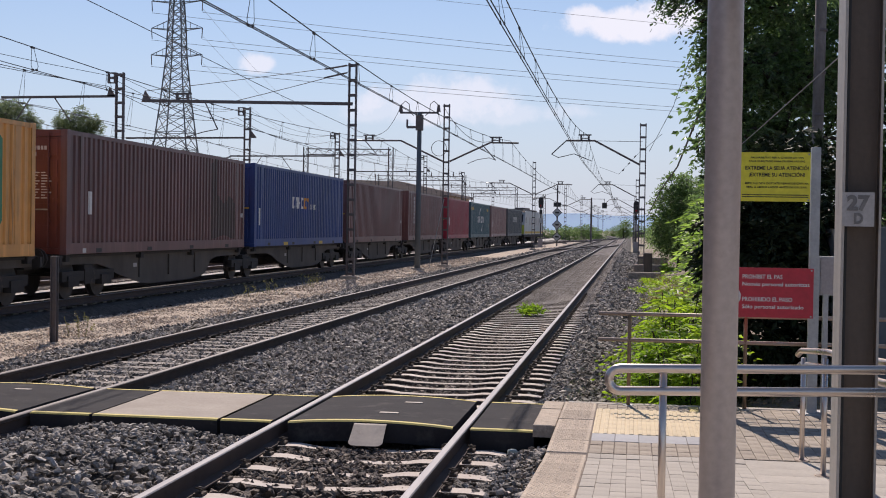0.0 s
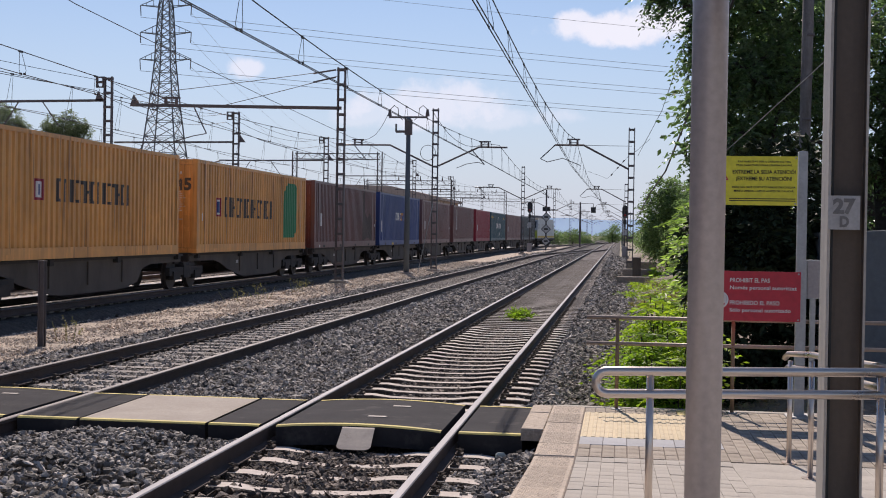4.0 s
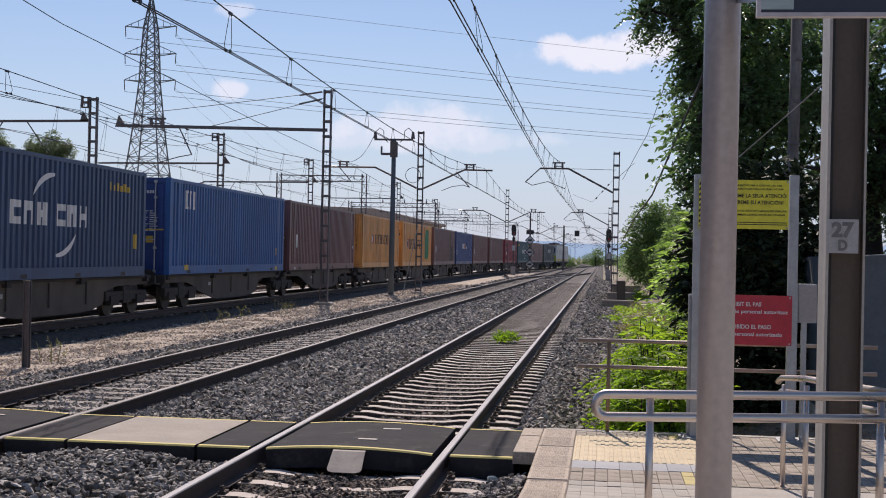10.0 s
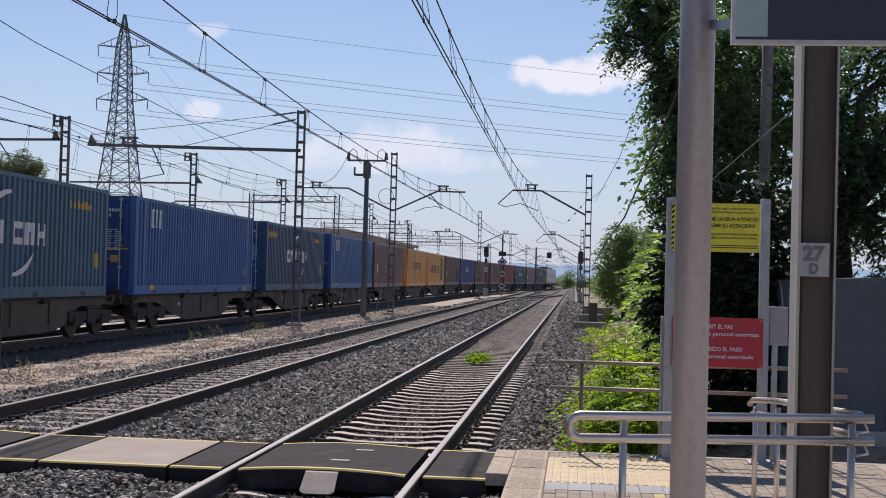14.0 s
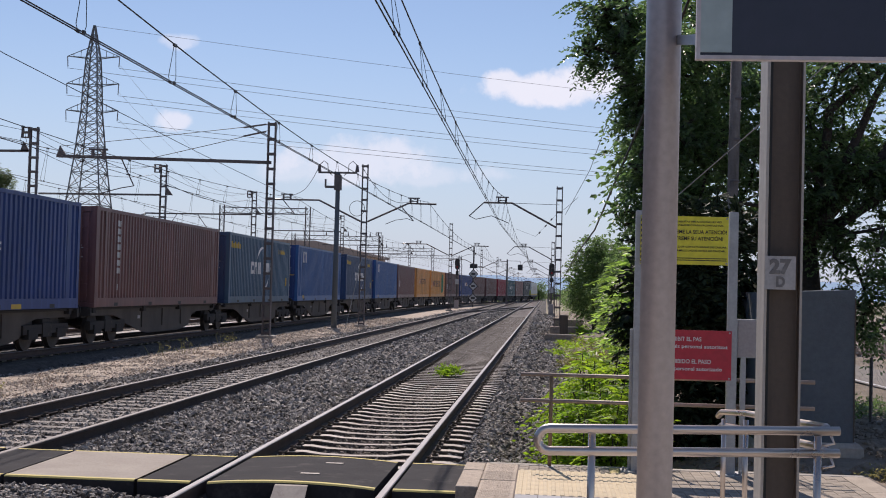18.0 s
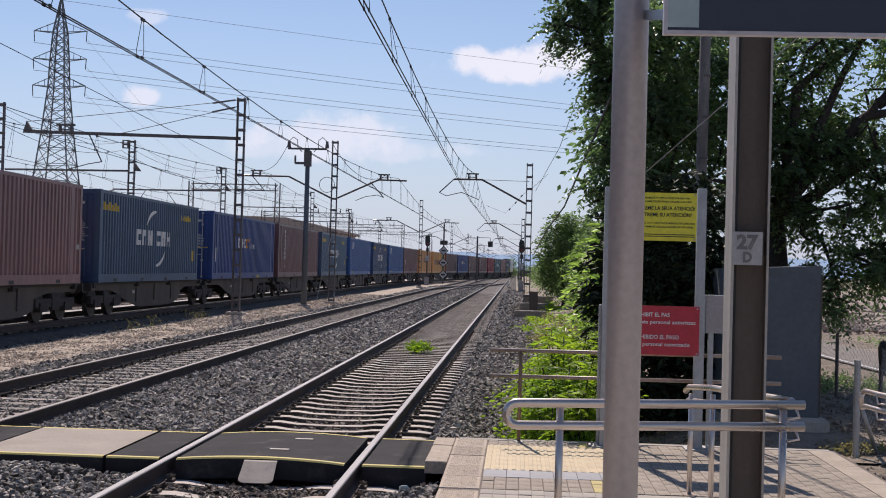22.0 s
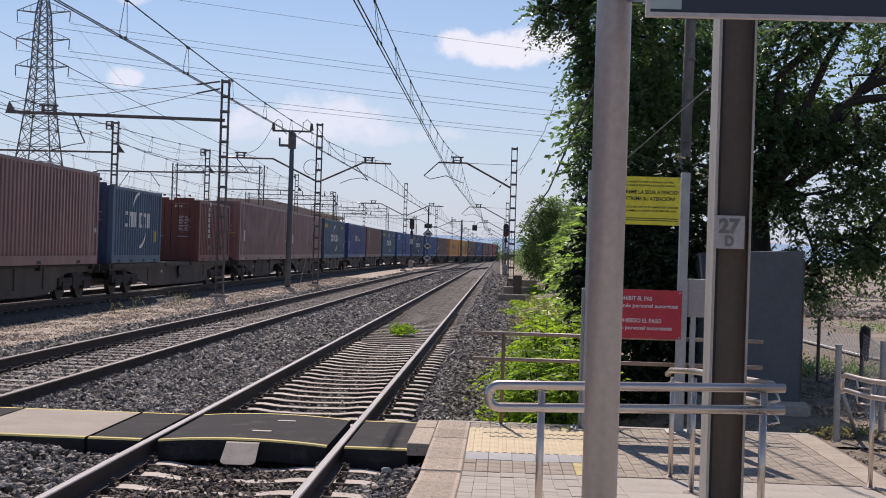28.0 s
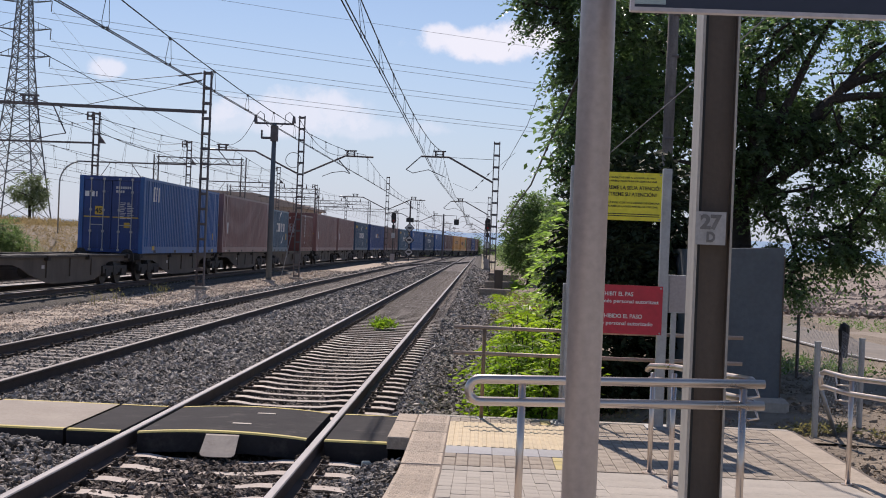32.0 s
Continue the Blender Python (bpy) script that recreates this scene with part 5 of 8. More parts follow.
def catenary(cx, ys, zc, zm, sag, label, twin=True, zig=0.2):
    """Contact wires, a sagging carrier wire and droppers over one track: one thing."""
    th = thing("catenary_wires", label, "overhead wires", group="catenary")
    sup = [(cx(y) + (zig if i % 2 else -zig), y) for i, y in enumerate(ys)]
    msgr = []
    for (xa, ya), (xb, yb) in zip(sup, sup[1:]):
        for i in range(12):
            u = i / 12
            msgr.append((cx(ya + (yb - ya) * u), ya + (yb - ya) * u, zm - sag * 4 * u * (1 - u)))
    msgr.append((cx(ys[-1]), ys[-1], zm))
    part("carrier_wire", MB().tube(msgr, 0.0125, 6), WIRE, th)
    for dx in ((-0.03, 0.03) if twin else (0,)):
        part("contact_wire", MB().tube([(x + dx, y, zc) for x, y in sup], 0.011, 6), WIRE, th)
    for (xa, ya), (xb, yb) in zip(sup, sup[1:]):
        if ya > 200:
            continue
        step = 4.41
        for i in range(int((yb - ya) / step)):
            u = (i + 0.28) * step / (yb - ya)
            zt = zm - sag * 4 * u * (1 - u)
            xc, y = xa + (xb - xa) * u, ya + (yb - ya) * u
            d = MB()
            for s in (-1, 1):
                d.tube([(cx(y), y + 0.05 * s, zt), (xc + 0.03 * s, y + 0.12 * s, zc + 0.1), (xc + 0.03 * s, y + 0.04 * s, zc)], 0.0065, 4)
                d.box(xc + 0.03 * s - 0.012, xc + 0.03 * s + 0.012, y + 0.04 * s - 0.05, y + 0.04 * s + 0.05, zc - 0.016, zc + 0.03)
            d.box(cx(y) - 0.016, cx(y) + 0.016, y - 0.09, y + 0.09, zt - 0.03, zt + 0.02)
            part("dropper", d, WIRE, th)


catenary(lambda y: T1, [-58, 6.95, 66, 130, 194, 258, 325], 5.32, 6.72, 0.90, "overhead contact and carrier wires above the platform track")
catenary(lambda y: T2 - 0.1, [-60, 7, 70, 134.5, 199, 263, 330], 5.32, 6.64, 0.92, "overhead contact and carrier wires above the second track", zig=-0.06)
catenary(lambda y: T3, [-60, 5, 70, 134.5, 199], 5.4, 6.75, 0.88, "overhead wires above the goods track", False)
catenary(lambda y: T4, [-60, -8, 51.5, 110, 170, 230], 5.5, 6.9, 0.5, "overhead wires above the siding", False)
for k, xx in enumerate((-26.0, -29.5, -33.2)):
    catenary(lambda y, xx=xx: xx, [-40, 0, 56, 75, 99, 143, 215], 5.6 + 0.1 * k, 7.0, 0.3, "overhead wires above the far sidings", False)


def feeders():
    for name_label, pts, sag in (("feeder cable from the mast top towards the sidings", [(-23.4, 56, 8.6), (-23.05, 75, 8.8), (-23.04, 99, 9.0), (-23.07, 143, 9.6), (-23.1, 215, 9.4)], 0.5),
                                 ("feeder cable above the sidings", [(-23.9, -10, 8.4), (-23.9, 56, 8.6), (-23.7, 75, 8.8), (-23.6, 99, 9.0), (-23.6, 143, 9.6)], 0.7),
                                 ("return cable on the siding masts", [(-23.9, -10, 7.9), (-23.9, 56, 8.1), (-23.7, 75, 8.3), (-23.6, 99, 8.5), (-23.6, 143, 9.0)], 0.7),
                                 ("feeder wire crossing above the goods train", [(-14.0, -10, 10.6), (-14.0, 31.3, 7.6), (-14.0, 50.3, 7.06), (-14.0, 65.7, 6.74), (-13.6, 70, 6.7)], 0.0),
                                 ("stay wires of the tall mast", [(-11.5, 51.5, 8.45), (-20.3, 51.5, 7.4)], 0.02), ("stay wire of the tall mast", [(-11.5, 51.5, 8.2), (-16.5, 51.5, 6.95)], 0.02),
                                 ("bowed jumper cable at the mast arm", [(-11.74, 64.7, 8.05), (-12.9, 67.0, 7.0), (-14.43, 70, 6.9)], 0.12),
                                 ("bowed jumper cable at the arm", [(-9.6, 65, 8.1), (-7.2, 70, 6.85)], 0.9)):
        wire("feeder_cable", pts, 0.012 if "feeder" in name_label else 0.014, name_label, sag=sag)


feeders()


def transformer_pole():
    th = thing("transformer_pole", "grey concrete pole with a T-shaped switch head and cable box", "pole", pose(-10.76, 64.7, -0.3))
    part("shaft", MB().tube([(0, 0, 0), (0, 0, 8.0)], 0.16, 12, radii=[0.15, 0.11]), WALLGREY, th, smooth=True)
    part("cross_arm", MB().beam((-1.02, 0, 8.0), (0.98, 0, 8.0), 0.12, 0.09), MASTMAT, th)
    for s in (-1, 1):
        part("insulator", MB().tube([(s * 0.98, 0, 8.05), (s * 0.98, 0, 8.4)], 0.09, 8, radii=[0.11, 0.06]), INSUL, th)
        part("loop_cable", MB().tube([(s * 0.98, 0, 8.38), (s * 0.75, 0, 8.6), (s * 0.55, 0, 8.45), (s * 0.52, 0, 8.05), (s * 0.3, 0, 7.85)], 0.02, 6), WIRE, th)
    part("switch_box", MB().slab(-0.17, 0.18, -0.16, 0.16, 7.1, 7.9, 0.03), MASTMAT, th)
    part("side_arm", MB().box(-0.65, -0.2, -0.06, 0.06, 7.2, 7.32).box(-0.68, -0.6, -0.05, 0.05, 7.25, 7.65), MASTMAT, th)
    part("guard_rod", MB().tube([(0.55, 0.3, 0), (1.3, 0.2, 3.6)], 0.02, 6), GALV, th)
    part("footing", MB().slab(-0.3, 0.3, -0.3, 0.3, -0.3, 0.05, 0.03), CONC, th)


transformer_pole()


def pylon():
    th = thing("power_pylon", "grey steel lattice high-voltage pylon with six crossarms", "pylon", pose(-73.4, 200, -0.6))
    levels = [(0, 4.6), (8, 3.6), (16, 2.6), (22, 1.95), (29.5, 1.3), (33.8, 1.15), (38.2, 0.9), (43.5, 0.1)]
    def w(z):
        for (a, wa), (b, wb) in zip(levels, levels[1:]):
            if a <= z <= b:
                return wa + (wb - wa) * (z - a) / (b - a)
    for sx, sy in ((-1, -1), (1, -1), (1, 1), (-1, 1)):
        part("leg", MB().tube([(sx * wa, sy * wa, a) for a, wa in levels], 0.13, 4), PYLONMAT, th)
    zs = [0, 4, 8, 11.5, 14.5, 17.2, 19.7, 22, 24, 26, 27.8, 29.5, 31, 32.4, 33.8, 35.3, 36.8, 38.2, 40, 42]
    for k, (sa, sb) in enumerate((((-1, -1), (1, -1)), ((1, -1), (1, 1)), ((1, 1), (-1, 1)), ((-1, 1), (-1, -1)))):
        p = MB()
        for a, b in zip(zs, zs[1:]):
            wa, wb = w(a), w(b)
            p.beam((sa[0] * wa, sa[1] * wa, a), (sb[0] * wb, sb[1] * wb, b), 0.1)
            p.beam((sb[0] * wa, sb[1] * wa, a), (sa[0] * wb, sa[1] * wb, b), 0.1)
            p.beam((sa[0] * wb, sa[1] * wb, b), (sb[0] * wb, sb[1] * wb, b), 0.09)
        part("lattice_face", p, PYLONMAT, th)
    for z in (29.5, 33.8, 38.2):
        for s in (-1, 1):
            tip = Vector((s * 4.3, 0, z + 0.3))
            p = MB()
            for sy in (-1, 1):
                p.beam((s * w(z) * 0.9, sy * w(z) * 0.8, z), tip, 0.12)
            p.beam((s * w(z) * 0.9, 0, z + 1.7), tip, 0.1)
            for u in (0.35, 0.7):
                q = Vector((s * w(z), 0, z)).lerp(tip, u)
                p.beam(q, (q.x, 0, z + 1.7 * (1 - u) + 0.2), 0.07)
            a = part("crossarm", p, PYLONMAT, th)
            part("insulator_string", MB().tube([tip, tip + Vector((s * -0.1, 0, -1.7))], 0.08, 6), INSUL, a)
    # long power lines to the far right
    for i, (z, s) in enumerate([(z, s) for z in (29.5, 33.8, 38.2) for s in (-1, 1)]):
        a = Vector((-73.4 + s * 4.3, 200, z - 2.2))
        wire("power_line", [a, (a.x + 330 + 6 * s, 420, z + 6)], 0.035, "high-voltage power line hung from the pylon", CABLE, sag=5.0, n=16)
    # the line goes on to the next pylon, far ahead
    for z in (29.5, 33.8, 38.2):
        wire("power_line", [(-69.1, 200, z - 1.6), (-150.7, 700, z + 16)], 0.022, "high-voltage power line running on beyond the pylon", CABLE, sag=9.0, n=16)
    wire("earth_wire", [(-73.4, 200, 42.8), (260, 425, 52)], 0.03, "thin earth wire from the pylon top", CABLE, sag=4.0, n=16)


pylon()


def signals():
    def head(name, x, y, zt, label, k=1.0):
        """Signal with a rounded black head; zt: top of the head."""
        th = thing(name, label, "signal", pose(x, y, -0.3))
        part("post", MB().tube([(0, 0, 0), (0, 0, zt - 0.9)], 0.08, 8), MASTMAT, th)
        prof = [(0.29 * k * math.cos(a), zt - 0.65 + (0.36 if math.sin(a) > 0 else -0.36) * k + 0.29 * k * math.sin(a)) for a in [i * math.pi / 8 for i in range(16)]]
        part("backboard", MB().prism(prof, "y", -0.04, 0.04), SIGNAL_BLACK, th)
        for z in (-0.33, -0.97):
            part("lamp_hood", MB().tube([(0, -0.04, zt + z), (0, -0.26, zt + z)], 0.13 * k, 10), SIGNAL_BLACK, th)
        part("red_lens", MB().tube([(0, -0.27, zt - 0.97), (0, -0.262, zt - 0.97)], 0.11 * k, 12), SIGNAL_RED, th)
        part("lower_head", MB().slab(-0.16, 0.16, -0.14, 0.1, zt - 1.9, zt - 1.45, 0.03), SIGNAL_BLACK, th)
        part("route_plate", MB().slab(-0.2, 0.2, -0.1, -0.081, zt - 3.0, zt - 2.4, 0.01), PALE_PRINT, th)
        part("cabinet", MB().slab(-0.26, 0.26, -0.3, -0.082, 0, 1.0, 0.03), GREYPAINT, th)
        for q in (0.22, 0.52):
            part("ladder_rail", MB().box(q, q + 0.04, 0.05, 0.09, 0, zt - 0.6), MASTMAT, th)
        for i in range(10):
            part("ladder_rung", MB().box(0.26, 0.52, 0.06, 0.08, 0.4 + i * 0.35, 0.43 + i * 0.35), MASTMAT, th)
    head("railway_signal", -10.45, 150, 5.85, "dark railway signal with a rounded head beside the goods track")
    head("railway_signal", 0.52, 130, 5.1, "dark red-lit railway signal beside the platform track")
    hb = thing("hanging_board", "small square black indicator board hung from a far arm", "sign", pose(-3.93, 190, 5.45))
    part("board", MB().slab(-0.36, 0.36, -0.05, 0.05, -0.42, 0.42, 0.02), SIGNAL_BLACK, hb)
    part("hanger", MB().box(-0.03, 0.03, -0.03, 0.03, 0.42, 0.95), MASTMAT, hb)
    part("bracket", MB().beam((0, 0, 0.95), (-1.92, 0, 0.95), 0.05, 0.06), MASTMAT, hb)
    fp = thing("plain_pole", "plain dark pole beside the far tracks", "pole", pose(-5.85, 190, -0.3))
    part("shaft", MB().tube([(0, 0, 0), (0, 0, 6.9)], 0.14, 8, radii=[0.16, 0.11]), MASTMAT, fp)
    th = thing("marker_post", "post with three diamond-shaped white marker boards", "sign", pose(-9.4, 165, -0.3))
    part("post", MB().tube([(0, 0, 0), (0, 0, 7.8)], 0.1, 8), MASTMAT, th)
    for z in (1.2, 2.75, 4.3):
        q, h = MB(), 0.64
        q.add([(0, -0.12, z - h), (h, -0.12, z), (0, -0.12, z + h), (-h, -0.12, z), (0, -0.1, z - h), (h, -0.1, z), (0, -0.1, z + h), (-h, -0.1, z)], [(0, 1, 2, 3), (7, 6, 5, 4), (0, 4, 5, 1), (1, 5, 6, 2), (2, 6, 7, 3), (3, 7, 4, 0)])
        b = part("diamond_board", q, SIGNAL_BLACK, th)
        r = 0.52
        part("white_field", MB().add([(0, -0.13, z - r), (r, -0.13, z), (0, -0.13, z + r), (-r, -0.13, z)], [(0, 1, 2, 3)]), PALE_PRINT, b)
        part("number_bar", MB().box(-0.26, 0.26, -0.14, -0.135, z - 0.11, z + 0.11), SIGNAL_BLACK, b)
    part("top_box", MB().box(-0.48, -0.08, -0.1, 0.1, 5.05, 5.6).box(0.08, 0.48, -0.1, 0.1, 5.05, 5.6).box(-0.08, 0.08, -0.06, 0.06, 5.2, 5.4), SIGNAL_BLACK, th)
    # short post in the gravel
    sp = thing("short_post", "short weathered steel post standing in the gravel strip", "post", pose(-10.18, 21.44, -0.5))
    part("stub", MB().box(-0.055, 0.055, -0.02, 0.02, 0, 1.68).box(-0.055, -0.04, -0.06, 0.06, 0, 1.68).box(0.04, 0.055, -0.06, 0.06, 0, 1.68), MASTMAT, sp)
    part("cap", MB().box(-0.06, 0.06, -0.065, 0.065, 1.68, 1.70), MASTMAT, sp)


signals()


# ---- goods train ----
H, W, DIP, FLAT = 2.896, 1.235, 0.043, 0.40


def side_wave(L, x, z0, z1, s):
    """Corrugated side sheet."""
    mb = MB()
    pitch = 0.272
    n = int((L - 0.4) / pitch)
    y = -L / 2 + 0.2
    pitch = (L - 0.4) / n
    pts = []
    for i in range(n):
        b = y + i * pitch
        pts += [(b, 0), (b + pitch * FLAT, 0), (b + pitch * 0.52, -DIP), (b + pitch * 0.88, -DIP)]
    pts.append((y + n * pitch, 0))
    for yy, d in pts:
        mb.v += [(s * (x + d), yy, z0), (s * (x + d), yy, z1)]
    mb.f = [(2 * i, 2 * i + 2, 2 * i + 3, 2 * i + 1) for i in range(len(pts) - 1)]
    return mb


def wave_patch(L, x, y0, y1, zf):
    """Print that follows the corrugation between y0 and y1; zf gives its lower and upper edge."""
    n = int((L - 0.4) / 0.272)
    pitch, a = (L - 0.4) / n, -L / 2 + 0.2
    ys = {y0, y1}
    for i in range(n + 1):
        for k in (0, FLAT, 0.52, 0.88):
            yy = a + (i + k) * pitch
            if y0 < yy < y1:
                ys.add(yy)
    def depth(yy):
        u = ((yy - a) / pitch) % 1.0
        if u < FLAT:
            return 0.0
        if u < 0.52:
            return -DIP * (u - FLAT) / (0.52 - FLAT)
        return -DIP if u < 0.88 else -DIP * (1 - u) / 0.12
    mb = MB()
    for yy in sorted(ys):
        z0, z1 = zf(yy)
        mb.v += [(x - 0.009 + depth(yy), yy, z0), (x - 0.009 + depth(yy), yy, z1)]
    mb.f = [(2 * i, 2 * i + 2, 2 * i + 3, 2 * i + 1) for i in range(len(ys) - 1)]
    return mb


def container(L, colour, label, marks, door=None):
    hc = 2.591 if L < 7 else H
    m = COL[colour]
    dm = COL[door] if door else m
    th = thing("shipping_container", label, "container", group="containers on the train")
    def add(name, make, material=m, key=None, parent=th, lab="", at=None):
        return part(name, shared((name, L, material.name, key), make, name, material), material, parent, lab, at=at)
    for s in (-1, 1):
        add("side_wall", lambda: side_wave(L, W - 0.012, 0.25, hc - 0.10, s), key=s)
        add("top_rail", lambda: MB().box(min(s * (W - 0.07), s * W), max(s * (W - 0.07), s * W), -L / 2 + 0.17, L / 2 - 0.17, hc - 0.11, hc - 0.015), key=s)
        add("bottom_rail", lambda: MB().box(min(s * (W - 0.06), s * W), max(s * (W - 0.06), s * W), -L / 2 + 0.17, L / 2 - 0.17, 0.01, 0.27), key=s)
        if L > 13:
            for e in (-1, 1):
                add("frame_post", lambda: MB().slab(min(s * (W - 0.05), s * (W - 0.002)), max(s * (W - 0.05), s * (W - 0.002)), e * 6.02 - 0.09, e * 6.02 + 0.09, 0.27, hc - 0.11, 0.004), key=("fp", s, e))
        for e in (-1, 1):
            p = add("corner_post", lambda: MB().box(min(s * (W - 0.16), s * W), max(s * (W - 0.16), s * W), min(e * (L / 2 - 0.17), e * L / 2), max(e * (L / 2 - 0.17), e * L / 2), 0.118, hc - 0.118), key=(s, e))
            for z in (0, hc - 0.118):
                add("corner_casting", lambda: MB().slab(min(s * (W - 0.16), s * (W + 0.004)), max(s * (W - 0.16), s * (W + 0.004)), min(e * (L / 2 - 0.178), e * (L / 2 + 0.004)), max(e * (L / 2 - 0.178), e * (L / 2 + 0.004)), z, z + 0.118, 0.008), key=(s, e, z), parent=p)
    # forklift pockets and rail shoes on the bottom rail
    for i in (-3, -1, 1, 3):
        add("rail_pocket", lambda: MB().box(W + 0.001, W + 0.004, -0.16, 0.16, 0.03, 0.13), BLACK if colour != "orange" else m, key=0, at=pose(0, i * L / 8.2, 0))
    add("roof", lambda: MB().box(-W + 0.07, W - 0.07, -L / 2 + 0.1, L / 2 - 0.1, hc - 0.06, hc - 0.02))
    add("floor_frame", lambda: MB().box(-W + 0.06, W - 0.06, -L / 2 + 0.1, L / 2 - 0.1, 0.05, 0.16), WAGON)
    add("front_wall", lambda: MB().box(-W + 0.16, W - 0.16, L / 2 - 0.06, L / 2 - 0.03, 0.118, hc - 0.1))
    add("door_header", lambda: MB().box(-W + 0.16, W - 0.16, -L / 2 + 0.01, -L / 2 + 0.12, hc - 0.16, hc - 0.01), dm)
    add("door_sill", lambda: MB().box(-W + 0.16, W - 0.16, -L / 2 + 0.005, -L / 2 + 0.12, 0.01, 0.15), dm)
    for s in (-1, 1):
        def leaf():
            mb = MB()
            x0, x1 = sorted((s * 0.012, s * (W - 0.165)))
            mb.box(x0, x1, -L / 2 + 0.04, -L / 2 + 0.07, 0.16, hc - 0.17)
            for k in range(5):
                z = 0.3 + k * 0.5
                mb.slab(x0 + 0.08, x1 - 0.08, -L / 2 + 0.02, -L / 2 + 0.041, z, z + 0.38, 0.004)
            return mb
        d = add("door", leaf, dm, key=s)
        for k in (0.30, 0.78):
            def bar():
                mb = MB().tube([(s * k, -L / 2 - 0.005, 0.08), (s * k, -L / 2 - 0.005, hc - 0.08)], 0.02, 8)
                for z in (0.1, 0.8, 1.6, 2.3, 2.78):
                    mb.box(s * k - 0.05, s * k + 0.05, -L / 2 - 0.01, -L / 2 + 0.03, z - 0.04, z + 0.04)
                return mb
            add("locking_bar", bar, GALV if colour in ("blue", "navy", "royal") else dm, key=(s, k), parent=d)
            add("door_handle", lambda: MB().beam((s * k, -L / 2 - 0.025, 1.04), (s * k + 0.34 * s * (1 if k < 0.5 else -1), -L / 2 - 0.025, 1.04), 0.02, 0.035), GALV, key=(s, k), parent=d)
        # markings on the door: rows of unreadable writing
        ink = RUST_PRINT if marks == "orange" else PALE_PRINT
        if s > 0:
            for r in range(10):
                for q, (a, b) in enumerate(((0.34, 0.56 - 0.04 * (r % 3)), (0.60, 0.70 + 0.05 * (r % 4)))):
                    add("data_line", lambda: MB().box(a, b, -L / 2 + 0.012, -L / 2 + 0.014, 1.88 - 0.065 * r, 1.905 - 0.065 * r), ink, key=("row", r, q), parent=d)
            for z, w in ((2.42, 0.62), (2.27, 0.34)):
                def line():
                    mb = MB()
                    for q in range(int(w / 0.085)):
                        mb.box(0.16 + q * 0.085, 0.22 + q * 0.085, -L / 2 + 0.012, -L / 2 + 0.014, z, z + 0.09)
                    return mb
                add("code_marking", line, ink, key=z, parent=d)
            if marks in ("small_mark", "brown", "unit", "orange"):
                add("door_stripe", lambda: MB().box(0.06, W - 0.2, -L / 2 + 0.012, -L / 2 + 0.015, 1.32, 1.36), YEL_PRINT, key="st", parent=d)
            if marks == "small_mark":
                add("yellow_label", lambda: MB().box(0.5, 0.72, -L / 2 + 0.012, -L / 2 + 0.015, 0.95, 1.15), YEL_PRINT, key="yl", parent=d)
        elif marks == "small_mark":
            add("yellow_label", lambda: MB().box(-0.62, -0.30, -L / 2 + 0.012, -L / 2 + 0.015, 1.42, 1.74), YEL_PRINT, key="yl2", parent=d)
            part("size_number", text_mesh("size_number", "45", 0.26, BLACK, 0.001, 0.008), BLACK, d, at=pose(-0.61, -L / 2 + 0.010, 1.49, 90, 0, 0))
            add("logo_shape", lambda: MB().box(-1.02, -0.86, -L / 2 + 0.012, -L / 2 + 0.015, 2.1, 2.3).box(-0.80, -0.66, -L / 2 + 0.012, -L / 2 + 0.015, 2.1, 2.3).box(-0.60, -0.55, -L / 2 + 0.012, -L / 2 + 0.015, 2.1, 2.3), WHITE, key="lg2", parent=d)
            add("door_stripe", lambda: MB().box(-W + 0.2, -0.06, -L / 2 + 0.012, -L / 2 + 0.015, 1.32, 1.36), YEL_PRINT, key="st2", parent=d)
        elif marks == "orange_logo":
            me = text_mesh("size_number", "45", 0.5, DARK_PRINT, 0.002, 0.02)
            part("size_number", me, DARK_PRINT, d, at=pose(0.55, -L / 2 + 0.01, 1.95, 90, 0, 0))
    # side markings, facing +x
    x = W + 0.002
    def blocks(spec, material, name="logo_shape"):
        for y0, y1, z0, z1 in spec:
            if 0.17 < z0 and z1 < hc - 0.11 and y0 > -L / 2 + 0.25:
                part(name, wave_patch(L, x, y0, y1, lambda yy: (z0, z1)), material, th)
            else:
                part(name, MB().box(x - 0.003, x, y0, y1, z0, z1), material, th)
    def glyphs(y0, y1, z0, z1, n, gap=0.25):
        w = (y1 - y0) / n
        out = []
        for i in range(n):
            a, b = y0 + i * w, y0 + (i + 1 - gap) * w
            t = (b - a) * 0.32
            out += [(a, a + t, z0, z1)]
            if i % 3 == 0:
                out += [(a + t, b, z1 - t, z1), (a + t, b, z0, z0 + t)]
            elif i % 3 == 1:
                out += [(b - t, b, z0, z1), (a + t, b - t, z1 - t * 1.3, z1)]
            else:
                out += [(b - t, b, z0, z1), (a + t, b - t, (z0 + z1) / 2 - t / 2, (z0 + z1) / 2 + t / 2)]
        return out
